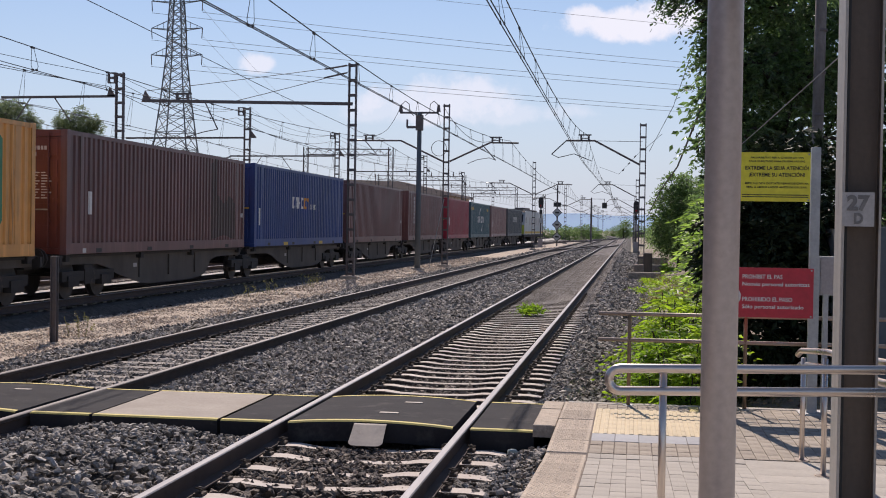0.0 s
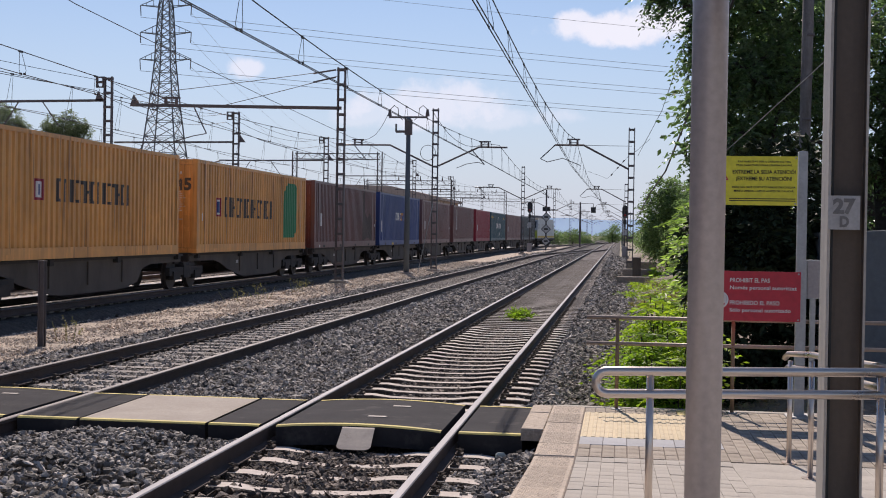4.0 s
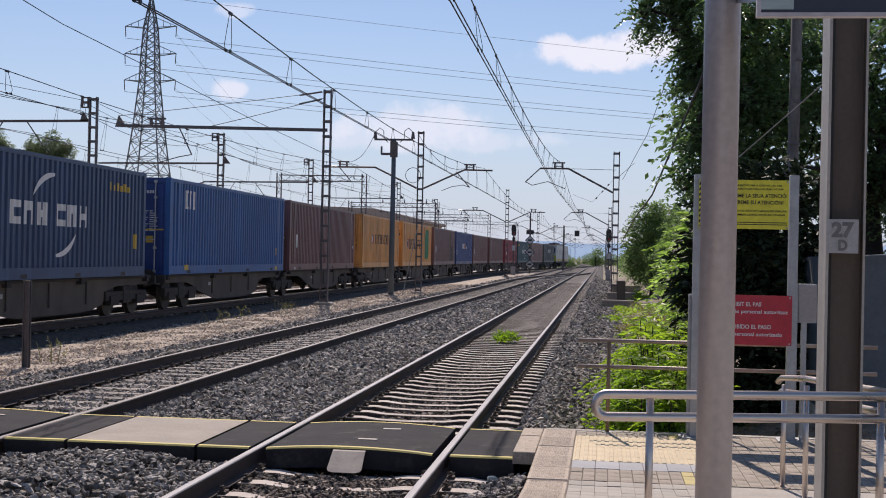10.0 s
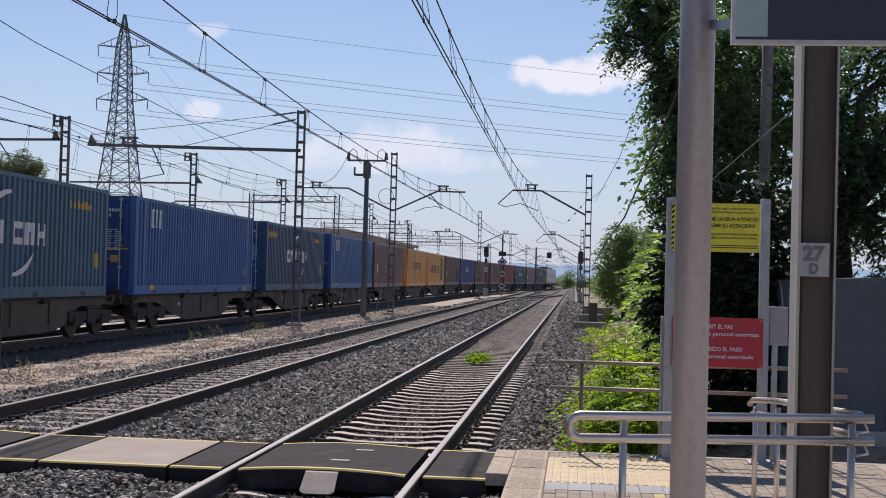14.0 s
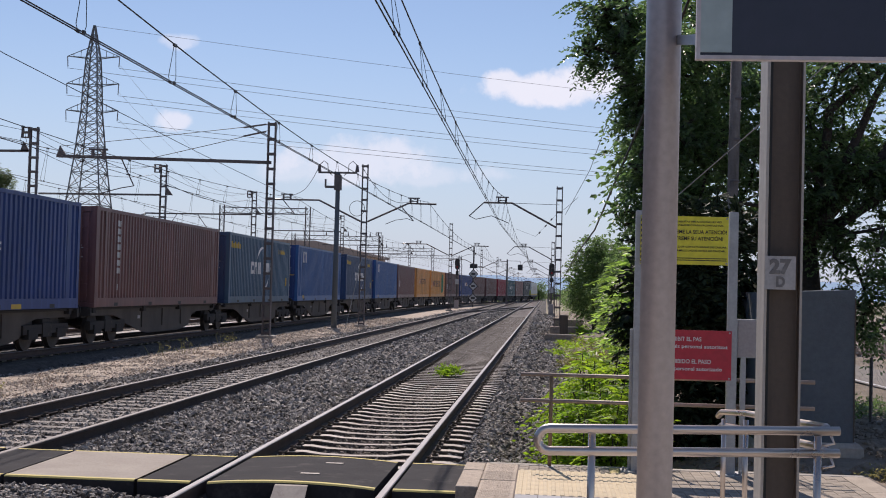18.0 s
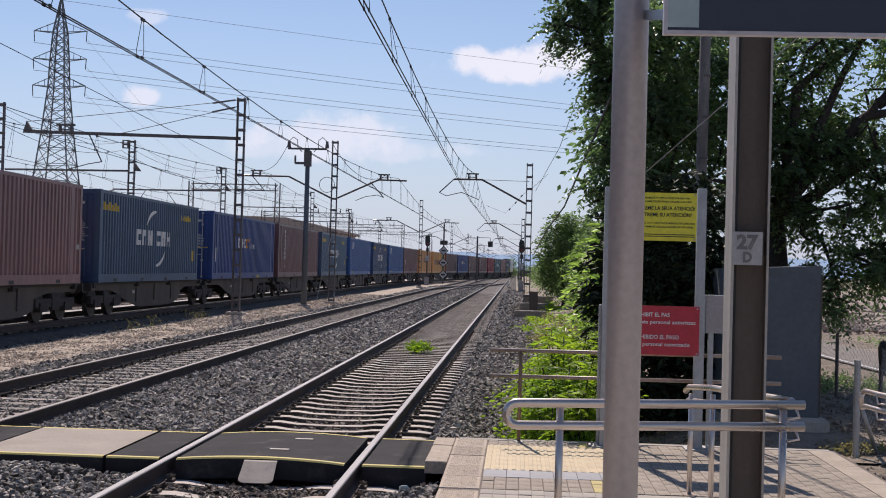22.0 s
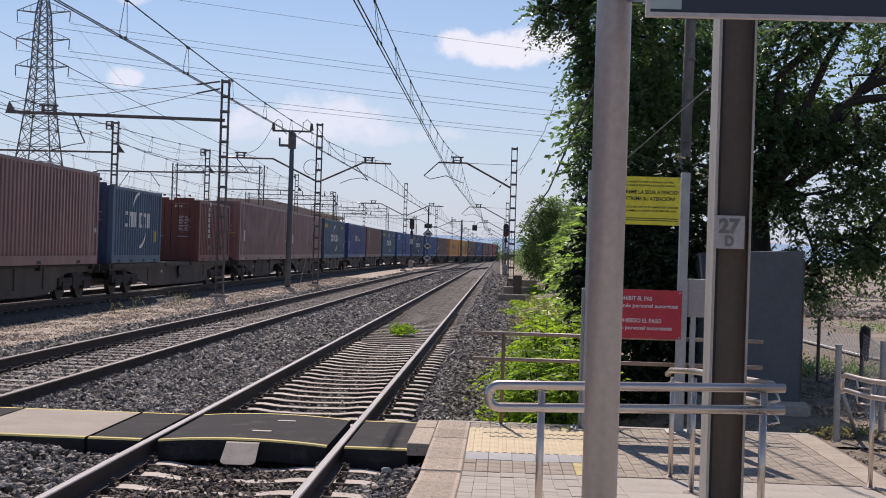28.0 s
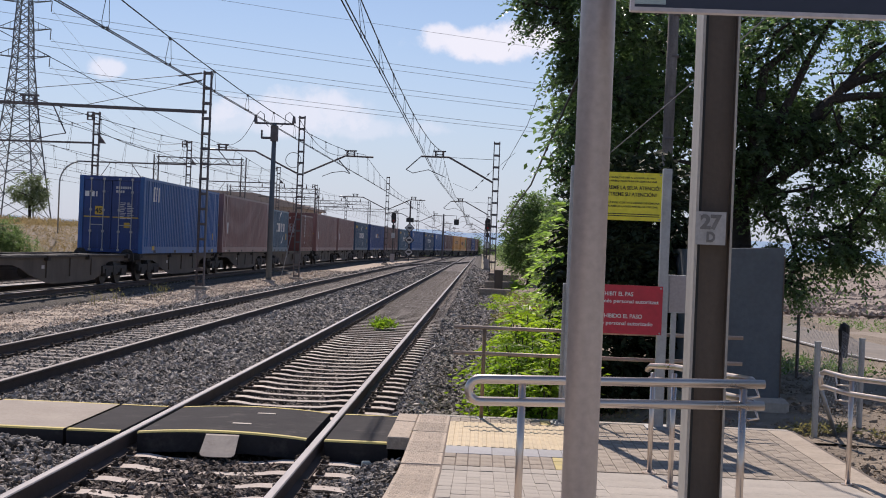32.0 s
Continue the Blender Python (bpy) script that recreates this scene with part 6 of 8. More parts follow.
    if marks == "swoosh":
        sc = 1.0 if L > 10 else 0.72
        a = 2.2 * sc
        blocks(glyphs(-a, -0.15, 1.25, 1.78, 3) + glyphs(0.2, a, 1.25, 1.78, 3), WHITE)
        for s in (1, -1):
            pts = [(0.1 + s * 1.35 * sc * math.cos(u), 1.5 + s * 0.95 * math.sin(u)) for u in [1.62 + i * 0.15 for i in range(8)]]
            mb = MB()
            for i, (yy, zz) in enumerate(pts):
                w = 0.015 + 0.065 * math.sin(math.pi * (1 - i / 7) ** 0.7 * 0.9)
                mb.v += [(x, yy, zz - w), (x, yy, zz + w)]
            mb.f = [(2 * i, 2 * i + 2, 2 * i + 3, 2 * i + 1) for i in range(7)]
            part("swoosh", mb, WHITE, th)
        if L > 10:
            blocks([(-L / 2 + 0.4 + 0.27 * i, -L / 2 + 0.53 + 0.27 * i, 2.27, 2.53 - 0.07 * (i % 2)) for i in range(6)] + [(L / 2 - 2.65 + 0.26 * i, L / 2 - 2.53 + 0.26 * i, 2.27, 2.48 - 0.06 * (i % 2)) for i in range(6)], YEL_PRINT, "code_marking")
        blocks([(L / 2 - 0.8, L / 2 - 0.55, 0.75, 1.15)], YEL_PRINT, "yellow_label")
    elif marks == "small_mark":
        blocks(glyphs(-L / 2 + 1.55, -L / 2 + 2.47, 2.02, 2.59, 3, 0.2), WHITE)
        blocks([(-L / 2 + 1.42, -L / 2 + 1.8, 0.13, 0.29), (L / 2 - 1.3, L / 2 - 1.0, 0.04, 0.18), (L / 2 - 1.22, L / 2 - 1.04, 0.62, 0.9)], YEL_PRINT, "yellow_label")
    elif marks == "unit":
        blocks(glyphs(-1.75, -0.1, 1.42, 1.86, 4), WHITE)
        blocks(glyphs(-0.02, 0.85, 1.42, 1.86, 2), ORANGE_PRINT)
        blocks(glyphs(0.9, 1.9, 1.42, 1.62, 4), WHITE, "small_marking")
        blocks([(-L / 2 + 0.55, -L / 2 + 0.75, 0.75, 1.35)], WHITE, "white_label")
        for k in (-1, 1):
            blocks([(k * L * 0.2 - 0.3, k * L * 0.2 + 0.3, 0.02, 0.14)], YEL_PRINT, "yellow_label")
    elif marks in ("orange", "orange_logo"):
        e0, e1, z0, z1 = (-3.26, -2.82, 1.34, 1.82) if L < 13 else (-4.97, -4.42, 1.16, 1.76)
        blocks(glyphs(-2.1 if L < 13 else -3.98, 2.4 if L < 13 else 1.83, z0 - 0.01, z1 + 0.05, 14, 0.3), DARK_PRINT)
        blocks([(e0, e1, z0, z1)], COL["crimson"], "emblem_border")
        part("emblem_field", wave_patch(L, x + 0.002, e0 + 0.08, e1 - 0.08, lambda yy: (z0 + 0.06, z1 - 0.06)), WHITE, th)
        mb = wave_patch(L, x + 0.004, e0 + 0.14, e1 - 0.14, lambda yy: (z0 + 0.12, z1 - 0.12))
        part("emblem", mb, COL["royal"], th)
        if L > 13:
            blocks([(-L / 2 + 0.5, -L / 2 + 0.6, 1.0, 1.25)], WHITE, "white_label")
        if marks == "orange_logo":
            def edge(yy):
                u = (yy - 3.38) / 2.04
                return 0.46 + 0.36 * max(0.0, (u - 0.75) / 0.25) ** 2, 1.75 + 0.83 * min(1.0, u / 0.35) ** 0.4 - 0.16 * max(0.0, (u - 0.85) / 0.15) ** 2
            mb = wave_patch(L, x, 3.38, 5.42, edge)
            part("green_logo", mb, GREEN_LOGO, th, "green wave-shaped logo")
    elif marks == "vertical_mark":
        blocks([(-L / 2 + 1.86, -L / 2 + 2.14, 2.41 - 0.235 * i, 2.58 - 0.235 * i) for i in range(7)] + [(-L / 2 + 1.9, -L / 2 + 2.1, 0.5, 0.68)], PALE_PRINT)
    elif marks in ("brown", "stained"):
        if marks == "stained":
            part("dark_stain", wave_patch(L, x, 3.55, 5.85, lambda yy: (0.36 + 0.05 * math.sin(3 * yy), 1.55 + 0.12 * math.sin(5 * yy) + 1.2 * (yy < 4.0))), STAIN_BROWN, th, "dark grimy stained patch")
        blocks([(-L / 2 + 1.28, -L / 2 + 1.5, 0.95, 1.5)], WHITE, "white_label")
        blocks([(L / 2 - 0.32, L / 2 - 0.14, 1.0, 1.14), (-L / 2 + 0.9, -L / 2 + 1.1, 0.03, 0.14)], PALE_PRINT, "small_marking")
    elif marks == "block":
        blocks(glyphs(-1.5, 2.2, 1.5, 2.05, 5), PALE_PRINT)
    return th


def bogie(parent, y, name="bogie"):
    bg = part(name, shared(("bogie",), lambda: MB().box(-1.12, -0.98, -1.5, 1.5, 0.42, 0.66).box(0.98, 1.12, -1.5, 1.5, 0.42, 0.66).box(-1.1, 1.1, -0.25, 0.25, 0.5, 0.8)
                                      .box(0.98, 1.16, -1.25, -0.65, 0.3, 0.55).box(0.98, 1.16, 0.65, 1.25, 0.3, 0.55).box(-1.16, -0.98, -1.25, -0.65, 0.3, 0.55).box(-1.16, -0.98, 0.65, 1.25, 0.3, 0.55).box(1.0, 1.14, -0.3, 0.3, 0.34, 0.7), "bogie", WAGON), WAGON, parent, at=pose(0, y, 0))
    for yy in (-0.9, 0.9):
        for s in (-1, 1):
            def wheel():
                x0, x1 = s * 0.80, s * 0.935
                mb = MB().tube([(x0, 0, 0), (x0 + s * 0.03, 0, 0), (x0 + s * 0.03, 0, 0), (x1, 0, 0)], 0.46, 28, radii=[0.49, 0.49, 0.46, 0.455])
                mb.tube([(x1, 0, 0), (x1 + s * 0.03, 0, 0)], 0.15, 12)
                return mb
            part("wheel", shared(("wheel", s), wheel, "wheel", WHEELM), WHEELM, bg, at=pose(0, yy, 0.46))
    return bg


def unit_frame(th, yc, L, deck):
    """One deck of a container wagon with a fish-bellied side sill."""
    h = L / 2
    for s in (-1, 1):
        def sill():
            prof = [(-h, deck), (-h, deck - 0.24), (-h + 2.5, deck - 0.26), (-h + 3.1, deck - 0.36), (-h + 3.8, 0.50), (-h + 4.7, 0.34), (-h + 5.4, 0.22), (-h + 5.9, 0.18), (h - 5.0, 0.18), (h - 4.2, 0.22), (h - 3.5, 0.34), (h - 3.1, deck - 0.36), (h - 2.5, deck - 0.26), (h, deck - 0.24), (h, deck)]
            return MB().prism(prof, "x", s * 1.02, s * 1.06)
        sl = part("side_sill", shared(("sill", L, s), sill, "side_sill", WAGON_LIGHT), WAGON_LIGHT, th, at=pose(0, yc, 0))
        part("sill_flange", shared(("flange", L, s), lambda: MB().box(min(s * 0.9, s * 1.14), max(s * 0.9, s * 1.14), -h, h, deck - 0.07, deck - 0.012), "sill_flange", WAGON), WAGON, th, at=pose(0, yc, 0))
        for k in range(3):
            part("rib", shared(("rib", s), lambda: MB().box(min(s * 1.06, s * 1.10), max(s * 1.06, s * 1.10), -0.025, 0.025, 0.38, deck - 0.1), "rib", WAGON_LIGHT), WAGON_LIGHT, th, at=pose(0, yc - h + 5.2 + k * (L - 9.8) / 2, 0))
        part("small_plate", shared(("plate", s), lambda: MB().box(min(s * 1.067, s * 1.07), max(s * 1.067, s * 1.07), -2.3, -2.05, 0.66, 0.76), "small_plate", PLATE), PLATE, th, at=pose(0, yc, 0))
    part("centre_sill", shared(("centre", L), lambda: MB().box(-0.3, 0.3, -h - 0.2, h + 0.2, 0.6, deck - 0.03).box(-1.0, 1.0, -h, -h + 0.35, deck - 0.3, deck - 0.02).box(-1.0, 1.0, h - 0.35, h, deck - 0.3, deck - 0.02)
                               .box(-1.0, 1.0, -0.2, 0.2, deck - 0.35, deck - 0.02).box(-1.0, 1.0, -h * 0.5 - 0.15, -h * 0.5 + 0.15, deck - 0.35, deck - 0.02).box(-1.0, 1.0, h * 0.5 - 0.15, h * 0.5 + 0.15, deck - 0.35, deck - 0.02), "centre_sill", WAGON), WAGON, th, at=pose(0, yc, 0))
    for yy in (-h + 0.5, -2.0, 2.0, h - 0.5):
        for s in (-1, 1):
            part("container_lock", shared(("lock",), lambda: MB().box(-0.07, 0.07, -0.1, 0.1, -0.16, -0.01), "container_lock", WAGON), WAGON, th, at=pose(s * 1.13, yc + yy, deck))
    part("air_tank", shared(("tank",), lambda: MB().tube([(0.5, -2.2, 0.55), (0.5, -0.6, 0.55)], 0.2, 10), "air_tank", WAGON), WAGON, th, at=pose(0, yc, 0))
    part("brake_box", shared(("brake",), lambda: MB().box(-0.5, 0.5, 0.5, 1.8, 0.4, 0.6), "brake_box", WAGON), WAGON, th, at=pose(0, yc, 0))


DECK = 1.06


def wagon_ends(th, half):
    for e in (-1, 1):
        for s in (-1, 1):
            part("buffer", shared(("buffer", e), lambda: MB().tube([(0, 0, 0), (0, e * 0.4, 0)], 0.1, 10).tube([(0, e * 0.4, 0), (0, e * 0.44, 0)], 0.24, 14), "buffer", WAGON), WAGON, th, at=pose(s * 0.875, e * half, 0.98))
        part("end_beam", shared(("endbeam",), lambda: MB().box(-1.25, 1.25, -0.06, 0.06, 0.82, 1.04), "end_beam", WAGON), WAGON, th, at=pose(0, e * half, 0))
        part("coupler", shared(("coupler",), lambda: MB().tube([(0, -0.3, 0.98), (0, 0.3, 0.98)], 0.05, 8), "coupler", WAGON), WAGON, th, at=pose(0, e * (half + 0.3), 0))


def pair_wagon(label):
    th = thing("container_wagon", label, "wagon", group="container wagons")
    for c in (-7.5, 7.5):
        unit_frame(th, c, 14.2, DECK)
    for y in (-12.7, 0.0, 12.7):
        bogie(th, y)
    wagon_ends(th, 14.55)
    return th


def short_wagon(label):
    th = thing("container_wagon", label, "wagon", group="container wagons")
    unit_frame(th, 0, 18.6, DECK)
    for y in (-7.1, 7.1):
        bogie(th, y)
    wagon_ends(th, 9.35)
    part("deck_edge", MB().box(1.06, 1.16, -9.2, 9.2, DECK - 0.16, DECK - 0.02).box(-1.16, -1.06, -9.2, 9.2, DECK - 0.16, DECK - 0.02), WAGON_LIGHT, th)
    part("brake_wheel", MB().tube([(1.12, 0.3, 0.7), (1.18, 0.3, 0.7)], 0.22, 16), WHEELM, th)
    return th


def locomotive():
    th = thing("locomotive", "white and grey mainline freight locomotive hauling the containers", "locomotive")
    prof = [(-9.6, 1.2), (-9.6, 2.3), (-8.9, 3.75), (-8.5, 3.95), (8.5, 3.95), (8.9, 3.75), (9.6, 2.3), (9.6, 1.2)]
    part("body", MB().prism(prof, "x", -1.42, 1.42), LOCO_WHITE, th)
    part("roof_gear", MB().box(-0.9, 0.9, -7, 7, 3.95, 4.2).box(-0.6, 0.6, -3, 2, 4.2, 4.4), MASTMAT, th)
    part("underframe", MB().box(-1.4, 1.4, -9.7, 9.7, 0.9, 1.2), WAGON, th)
    part("fuel_tank", MB().slab(-1.3, 1.3, -2.5, 2.5, 0.35, 0.9, 0.05), WAGON, th)
    for e in (-1, 1):
        part("windscreen", MB().add([(-1.2, e * 9.48, 2.62), (1.2, e * 9.48, 2.62), (1.2, e * 9.06, 3.52), (-1.2, e * 9.06, 3.52)], [(0, 1, 2, 3)]), LOCO_GLASS, th)
        part("cab_end", MB().box(-1.38, 1.38, min(e * 9.6, e * 9.615), max(e * 9.6, e * 9.615), 1.25, 2.28), LOCO_LIME, th, "lime-yellow cab end")
        part("cab_brow", MB().add([(-1.4, e * 8.93, 3.76), (1.4, e * 8.93, 3.76), (1.4, e * 8.5, 3.975), (-1.4, e * 8.5, 3.975)], [(0, 1, 2, 3)]), WAGON, th)
        for s in (-1, 1):
            part("headlight", MB().tube([(s * 0.9, e * 9.62, 1.75), (s * 0.9, e * 9.64, 1.75)], 0.13, 12), WHITE, th)
            part("side_window", MB().box(s * 1.421 - 0.003, s * 1.421 + 0.003, e * 8.2 - 0.35, e * 8.2 + 0.35, 2.5, 3.2), LOCO_GLASS, th)
    for k in range(6):
        part("side_grille", MB().box(1.421, 1.425, -5.2 + k * 1.8, -4.0 + k * 1.8, 2.3, 3.2), GREYPAINT, th)
    part("yellow_band", MB().box(1.421, 1.426, -9.4, 9.4, 1.3, 1.55), YEL_PRINT, th)
    for y in (-6.3, 6.3):
        bogie(th, y)
    wagon_ends(th, 9.75)
    return th


# containers: place of their middle along the track at the start, length, colour, label, marks, door colour
BOX45, BOX40, BOX20 = 13.72, 12.19, 6.06
LOADS = [
    (140.3, BOX45, "slate", "grey-blue shipping container with pale lettering blocks near the locomotive", "block", None),
    (125.0, BOX45, "taupe", "dull brown shipping container", "brown", None),
    (109.6, BOX45, "teal", "dark teal shipping container with a pale logo", "swoosh", None),
    (95.2, BOX40, "crimson", "bright crimson shipping container", "brown", None),
    (80.2, BOX45, "brown", "weathered brown corrugated shipping container", "vertical_mark", None),
    (64.3, BOX45, "brown", "weathered brown corrugated shipping container with a white label", "brown", None),
    (49.3, BOX45, "royal", "royal blue shipping container with white and orange lettering shapes", "unit", None),
    (34.4, BOX45, "maroon", "dusty maroon shipping container with dark stain and red doors", "stained", "red"),
    (19.1, BOX45, "orange", "orange shipping container with dark lettering and a green wave logo", "orange_logo", None),
    (4.5, BOX40, "orange", "shorter orange shipping container with dark lettering", "orange", None),
    (-10.87, BOX45, "brown", "weathered brown corrugated shipping container with a white label", "brown", None),
    (-25.6, BOX45, "blue", "bright blue shipping container with a small white logo", "small_mark", "royal"),
    (-40.6, BOX40, "navy", "dark navy shipping container with a white logo and swooshes", "swoosh", None),
    (-55.9, BOX45, "blue", "bright blue shipping container with a small white logo and yellow labels", "small_mark", "royal"),
    (-71.1, BOX40, "steelblue", "faded steel-blue shipping container with a white logo", "swoosh", "navy"),
    (-85.8, BOX45, "brown", "reddish-brown shipping container with a vertical pale logo", "vertical_mark", None),
    (-100.8, BOX45, "royal", "royal blue shipping container with white and orange lettering shapes", "unit", None),
    (-116.3, BOX40, "petrol", "dark petrol-blue shipping container with white logo and yellow code", "swoosh", "navy"),
    (-130.9, BOX45, "taupe", "dusty light brown shipping container with small labels", "brown", None),
    (-145.8, BOX45, "taupe", "dusty brown shipping container with a white label", "brown", None),
    (-158.1, BOX20, "red", "short rust-red shipping container with a vertical pale logo", "vertical_mark", None),
    (-170.3, BOX20, "steelblue", "short steel-blue shipping container with a white logo", "swoosh", "navy"),
    (-181.7, BOX45, "taupe", "dusty brown corrugated shipping container", "brown", None),
    (-196.6, BOX45, "blue", "last blue shipping container with white logo and yellow door labels", "small_mark", "royal"),
]
WAGONS = [132.6, 102.4, 72.2, 41.8, 11.7, -18.25, -48.2, -78.4, -108.5, -138.4, -189.2, -219.2]
# way covered by the train, second by second
RUN = [0.0, 5.74, 11.91, 18.54, 25.32, 32.26, 39.53, 46.95, 54.27, 61.52, 68.87, 76.31, 83.78, 91.28, 98.6, 105.94, 113.28, 120.5, 127.81, 135.64, 143.96, 152.27, 160.71, 169.67, 178.83, 187.9, 196.98, 205.91, 214.71, 223.59, 232.68, 241.8, 251.1]

MOVERS = []
for y0, L, colour, label, marks, door in LOADS:
    MOVERS.append((container(L, colour, label, marks, door), y0, DECK, 6.0))
_first = pair_wagon("dark grimy articulated container wagon with fish-bellied sides")
MOVERS.append((_first, WAGONS[0], 0.0, 7.0))
for y0 in WAGONS[1:]:
    w = copy_thing(_first, Matrix.Identity(4))
    if y0 < -210:
        w["label"] = "empty grimy articulated container wagon at the train's end"
    MOVERS.append((w, y0, 0.0, 7.0))
MOVERS.append((short_wagon("short flat container wagon with an open gap between two boxes"), -164.2, 0.0, 6.0))
MOVERS.append((locomotive(), 158.2, 0.0, 6.0))


def rail_pose(y, z, half):
    xa, xb = path3(y - half), path3(y + half)
    return pose((xa + xb) / 2, y, z, 0, 0, -math.degrees(math.atan2(xb - xa, 2 * half)))


def motions():
    for ob, y0, z, half in MOVERS:
        walk(ob, [(t, rail_pose(y0 + RUN[t], z, half)) for t in range(33)])


# ---- plants ----
def leaf_mesh(name, tips, material, seed, leaflets=11, size=0.11, length=0.55, droop=0.5, jit=0.22, wide=0.2):
    """Pinnate fronds: each frond is a spine of paired leaflets. tips: list of (place, direction)."""
    rs = np.random.RandomState(seed)
    n = len(tips)
    P = np.array([t[0] for t in tips], float)
    D = np.array([t[1] for t in tips], float)
    D /= np.linalg.norm(D, axis=1)[:, None] + 1e-9
    up = np.array([0, 0, 1.0])
    S = np.cross(D, up) + rs.normal(0, jit * 1.1, (n, 3))
    S /= np.linalg.norm(S, axis=1)[:, None] + 1e-9
    Ln = length * rs.uniform(0.6, 1.3, n)
    verts, k = [], leaflets
    for i in range(k):
        pair = i // 2
        u = (pair + 1) / ((k + 1) / 2)
        side = 1 if i % 2 else -1
        base = P + D * (u * Ln)[:, None] - up * (droop * (u * Ln) ** 2 / length)[:, None]
        if i == k - 1:
            ax = D - up * droop * 0.8
        else:
            ax = S * side + D * 0.55 - up * (0.25 + droop * 0.4)
        ax = ax + rs.normal(0, jit, (n, 3))
        ax /= np.linalg.norm(ax, axis=1)[:, None]
        nrm = np.cross(ax, D) + rs.normal(0, jit * 2.2, (n, 3)) + up * 0.3
        wd = np.cross(ax, nrm)
        wd /= np.linalg.norm(wd, axis=1)[:, None] + 1e-9
        sz = (size * rs.uniform(0.7, 1.3, n) * (1 - 0.35 * u))[:, None]
        a, b = base, base + ax * sz
        m = base + ax * sz * 0.45
        bend = np.cross(ax, wd) * sz * 0.08
        verts.append(np.stack([a, m + wd * sz * wide + bend, b, m - wd * sz * wide + bend], 1))
    v = np.stack(verts, 1).reshape(-1, 3)
    q = len(v) // 4
    me = bpy.data.meshes.new(name)
    me.vertices.add(len(v))
    me.vertices.foreach_set("co", v.reshape(-1).astype(np.float32))
    me.loops.add(q * 4)
    me.loops.foreach_set("vertex_index", np.arange(q * 4, dtype=np.int32))
    me.polygons.add(q)
    me.polygons.foreach_set("loop_start", np.arange(0, q * 4, 4, dtype=np.int32))
    me.update(calc_edges=True)
    me.shade_flat()
    me.materials.append(material)
    return me


def blob_tips(rs, clumps, per):
    """Frond places in uneven clumps: (centre, radii)."""
    tips = []
    for c, r in clumps:
        for _ in range(int(per * r[0] * r[1])):
            d = rs.normal(0, 1, 3)
            d /= np.linalg.norm(d)
            rad = rs.uniform(0.45, 1.0) ** 0.6
            p = np.array(c) + d * np.array(r) * rad
            out = d * np.array([1, 1, 0.6]) + rs.normal(0, 0.45, 3) + np.array([0, 0, -0.1])
            tips.append((p, out))
    return tips


def limbs(mb, rs, base, tips, r0, rt):
    """Branches: each clump hangs on the nearest branch end already grown."""
    nodes = [(np.array(base, float), r0)]
    for tp in sorted((np.array(t, float) for t in tips), key=lambda t: float(np.linalg.norm(t - base))):
        src, r = min(nodes, key=lambda n: float(np.linalg.norm(n[0] - tp)))
        mid = src + (tp - src) * 0.5 + rs.normal(0, 0.16, 3) + np.array([0, 0, 0.12])
        r1 = max(rt, r * 0.62)
        mb.tube([src, mid, tp], r, 7, radii=[r, (r + r1) / 2, r1])
        nodes.append((tp, r1))


def lobe_clumps(rs, lobes, n, k=0.46):
    """Breaks each large lobe of a crown into uneven smaller clumps."""
    out = []
    for c, r in lobes:
        for _ in range(n):
            d = rs.normal(0, 1, 3)
            d *= rs.uniform(0.35, 0.85) / np.linalg.norm(d)
            f = k * rs.uniform(0.7, 1.2)
            out.append((tuple(np.array(c) + d * np.array(r)), tuple(f * v for v in r)))
    return out


def big_tree(name, label, trunk, fork, clumps, per, seed, material=None, size=0.12, length=0.55, r=0.22, leaflets=11, branches=(), thick=0.06, wide=0.24):
    rs = np.random.RandomState(seed)
    th = thing(name, label, "tree")
    mb = MB()
    trunk, fork = np.array(trunk, float), np.array(fork, float)
    mb.tube([trunk, trunk + (fork - trunk) * 0.5 + np.array([0.12, -0.08, 0]), fork], r, 12, radii=[r * 1.25, r, r * 0.8])
    limbs(mb, rs, fork, [c for c, _ in clumps], r * 0.5, 0.03)
    for br in branches:
        mb.tube(br, thick, 8, radii=[thick * (1.25 - 0.85 * i / (len(br) - 1)) for i in range(len(br))])
    part("trunk", mb, BARK, th, smooth=True)
    part("crown", leaf_mesh("crown", blob_tips(rs, clumps, per), material or LEAF, seed, leaflets, size, length, wide=wide), None, th)
    return th


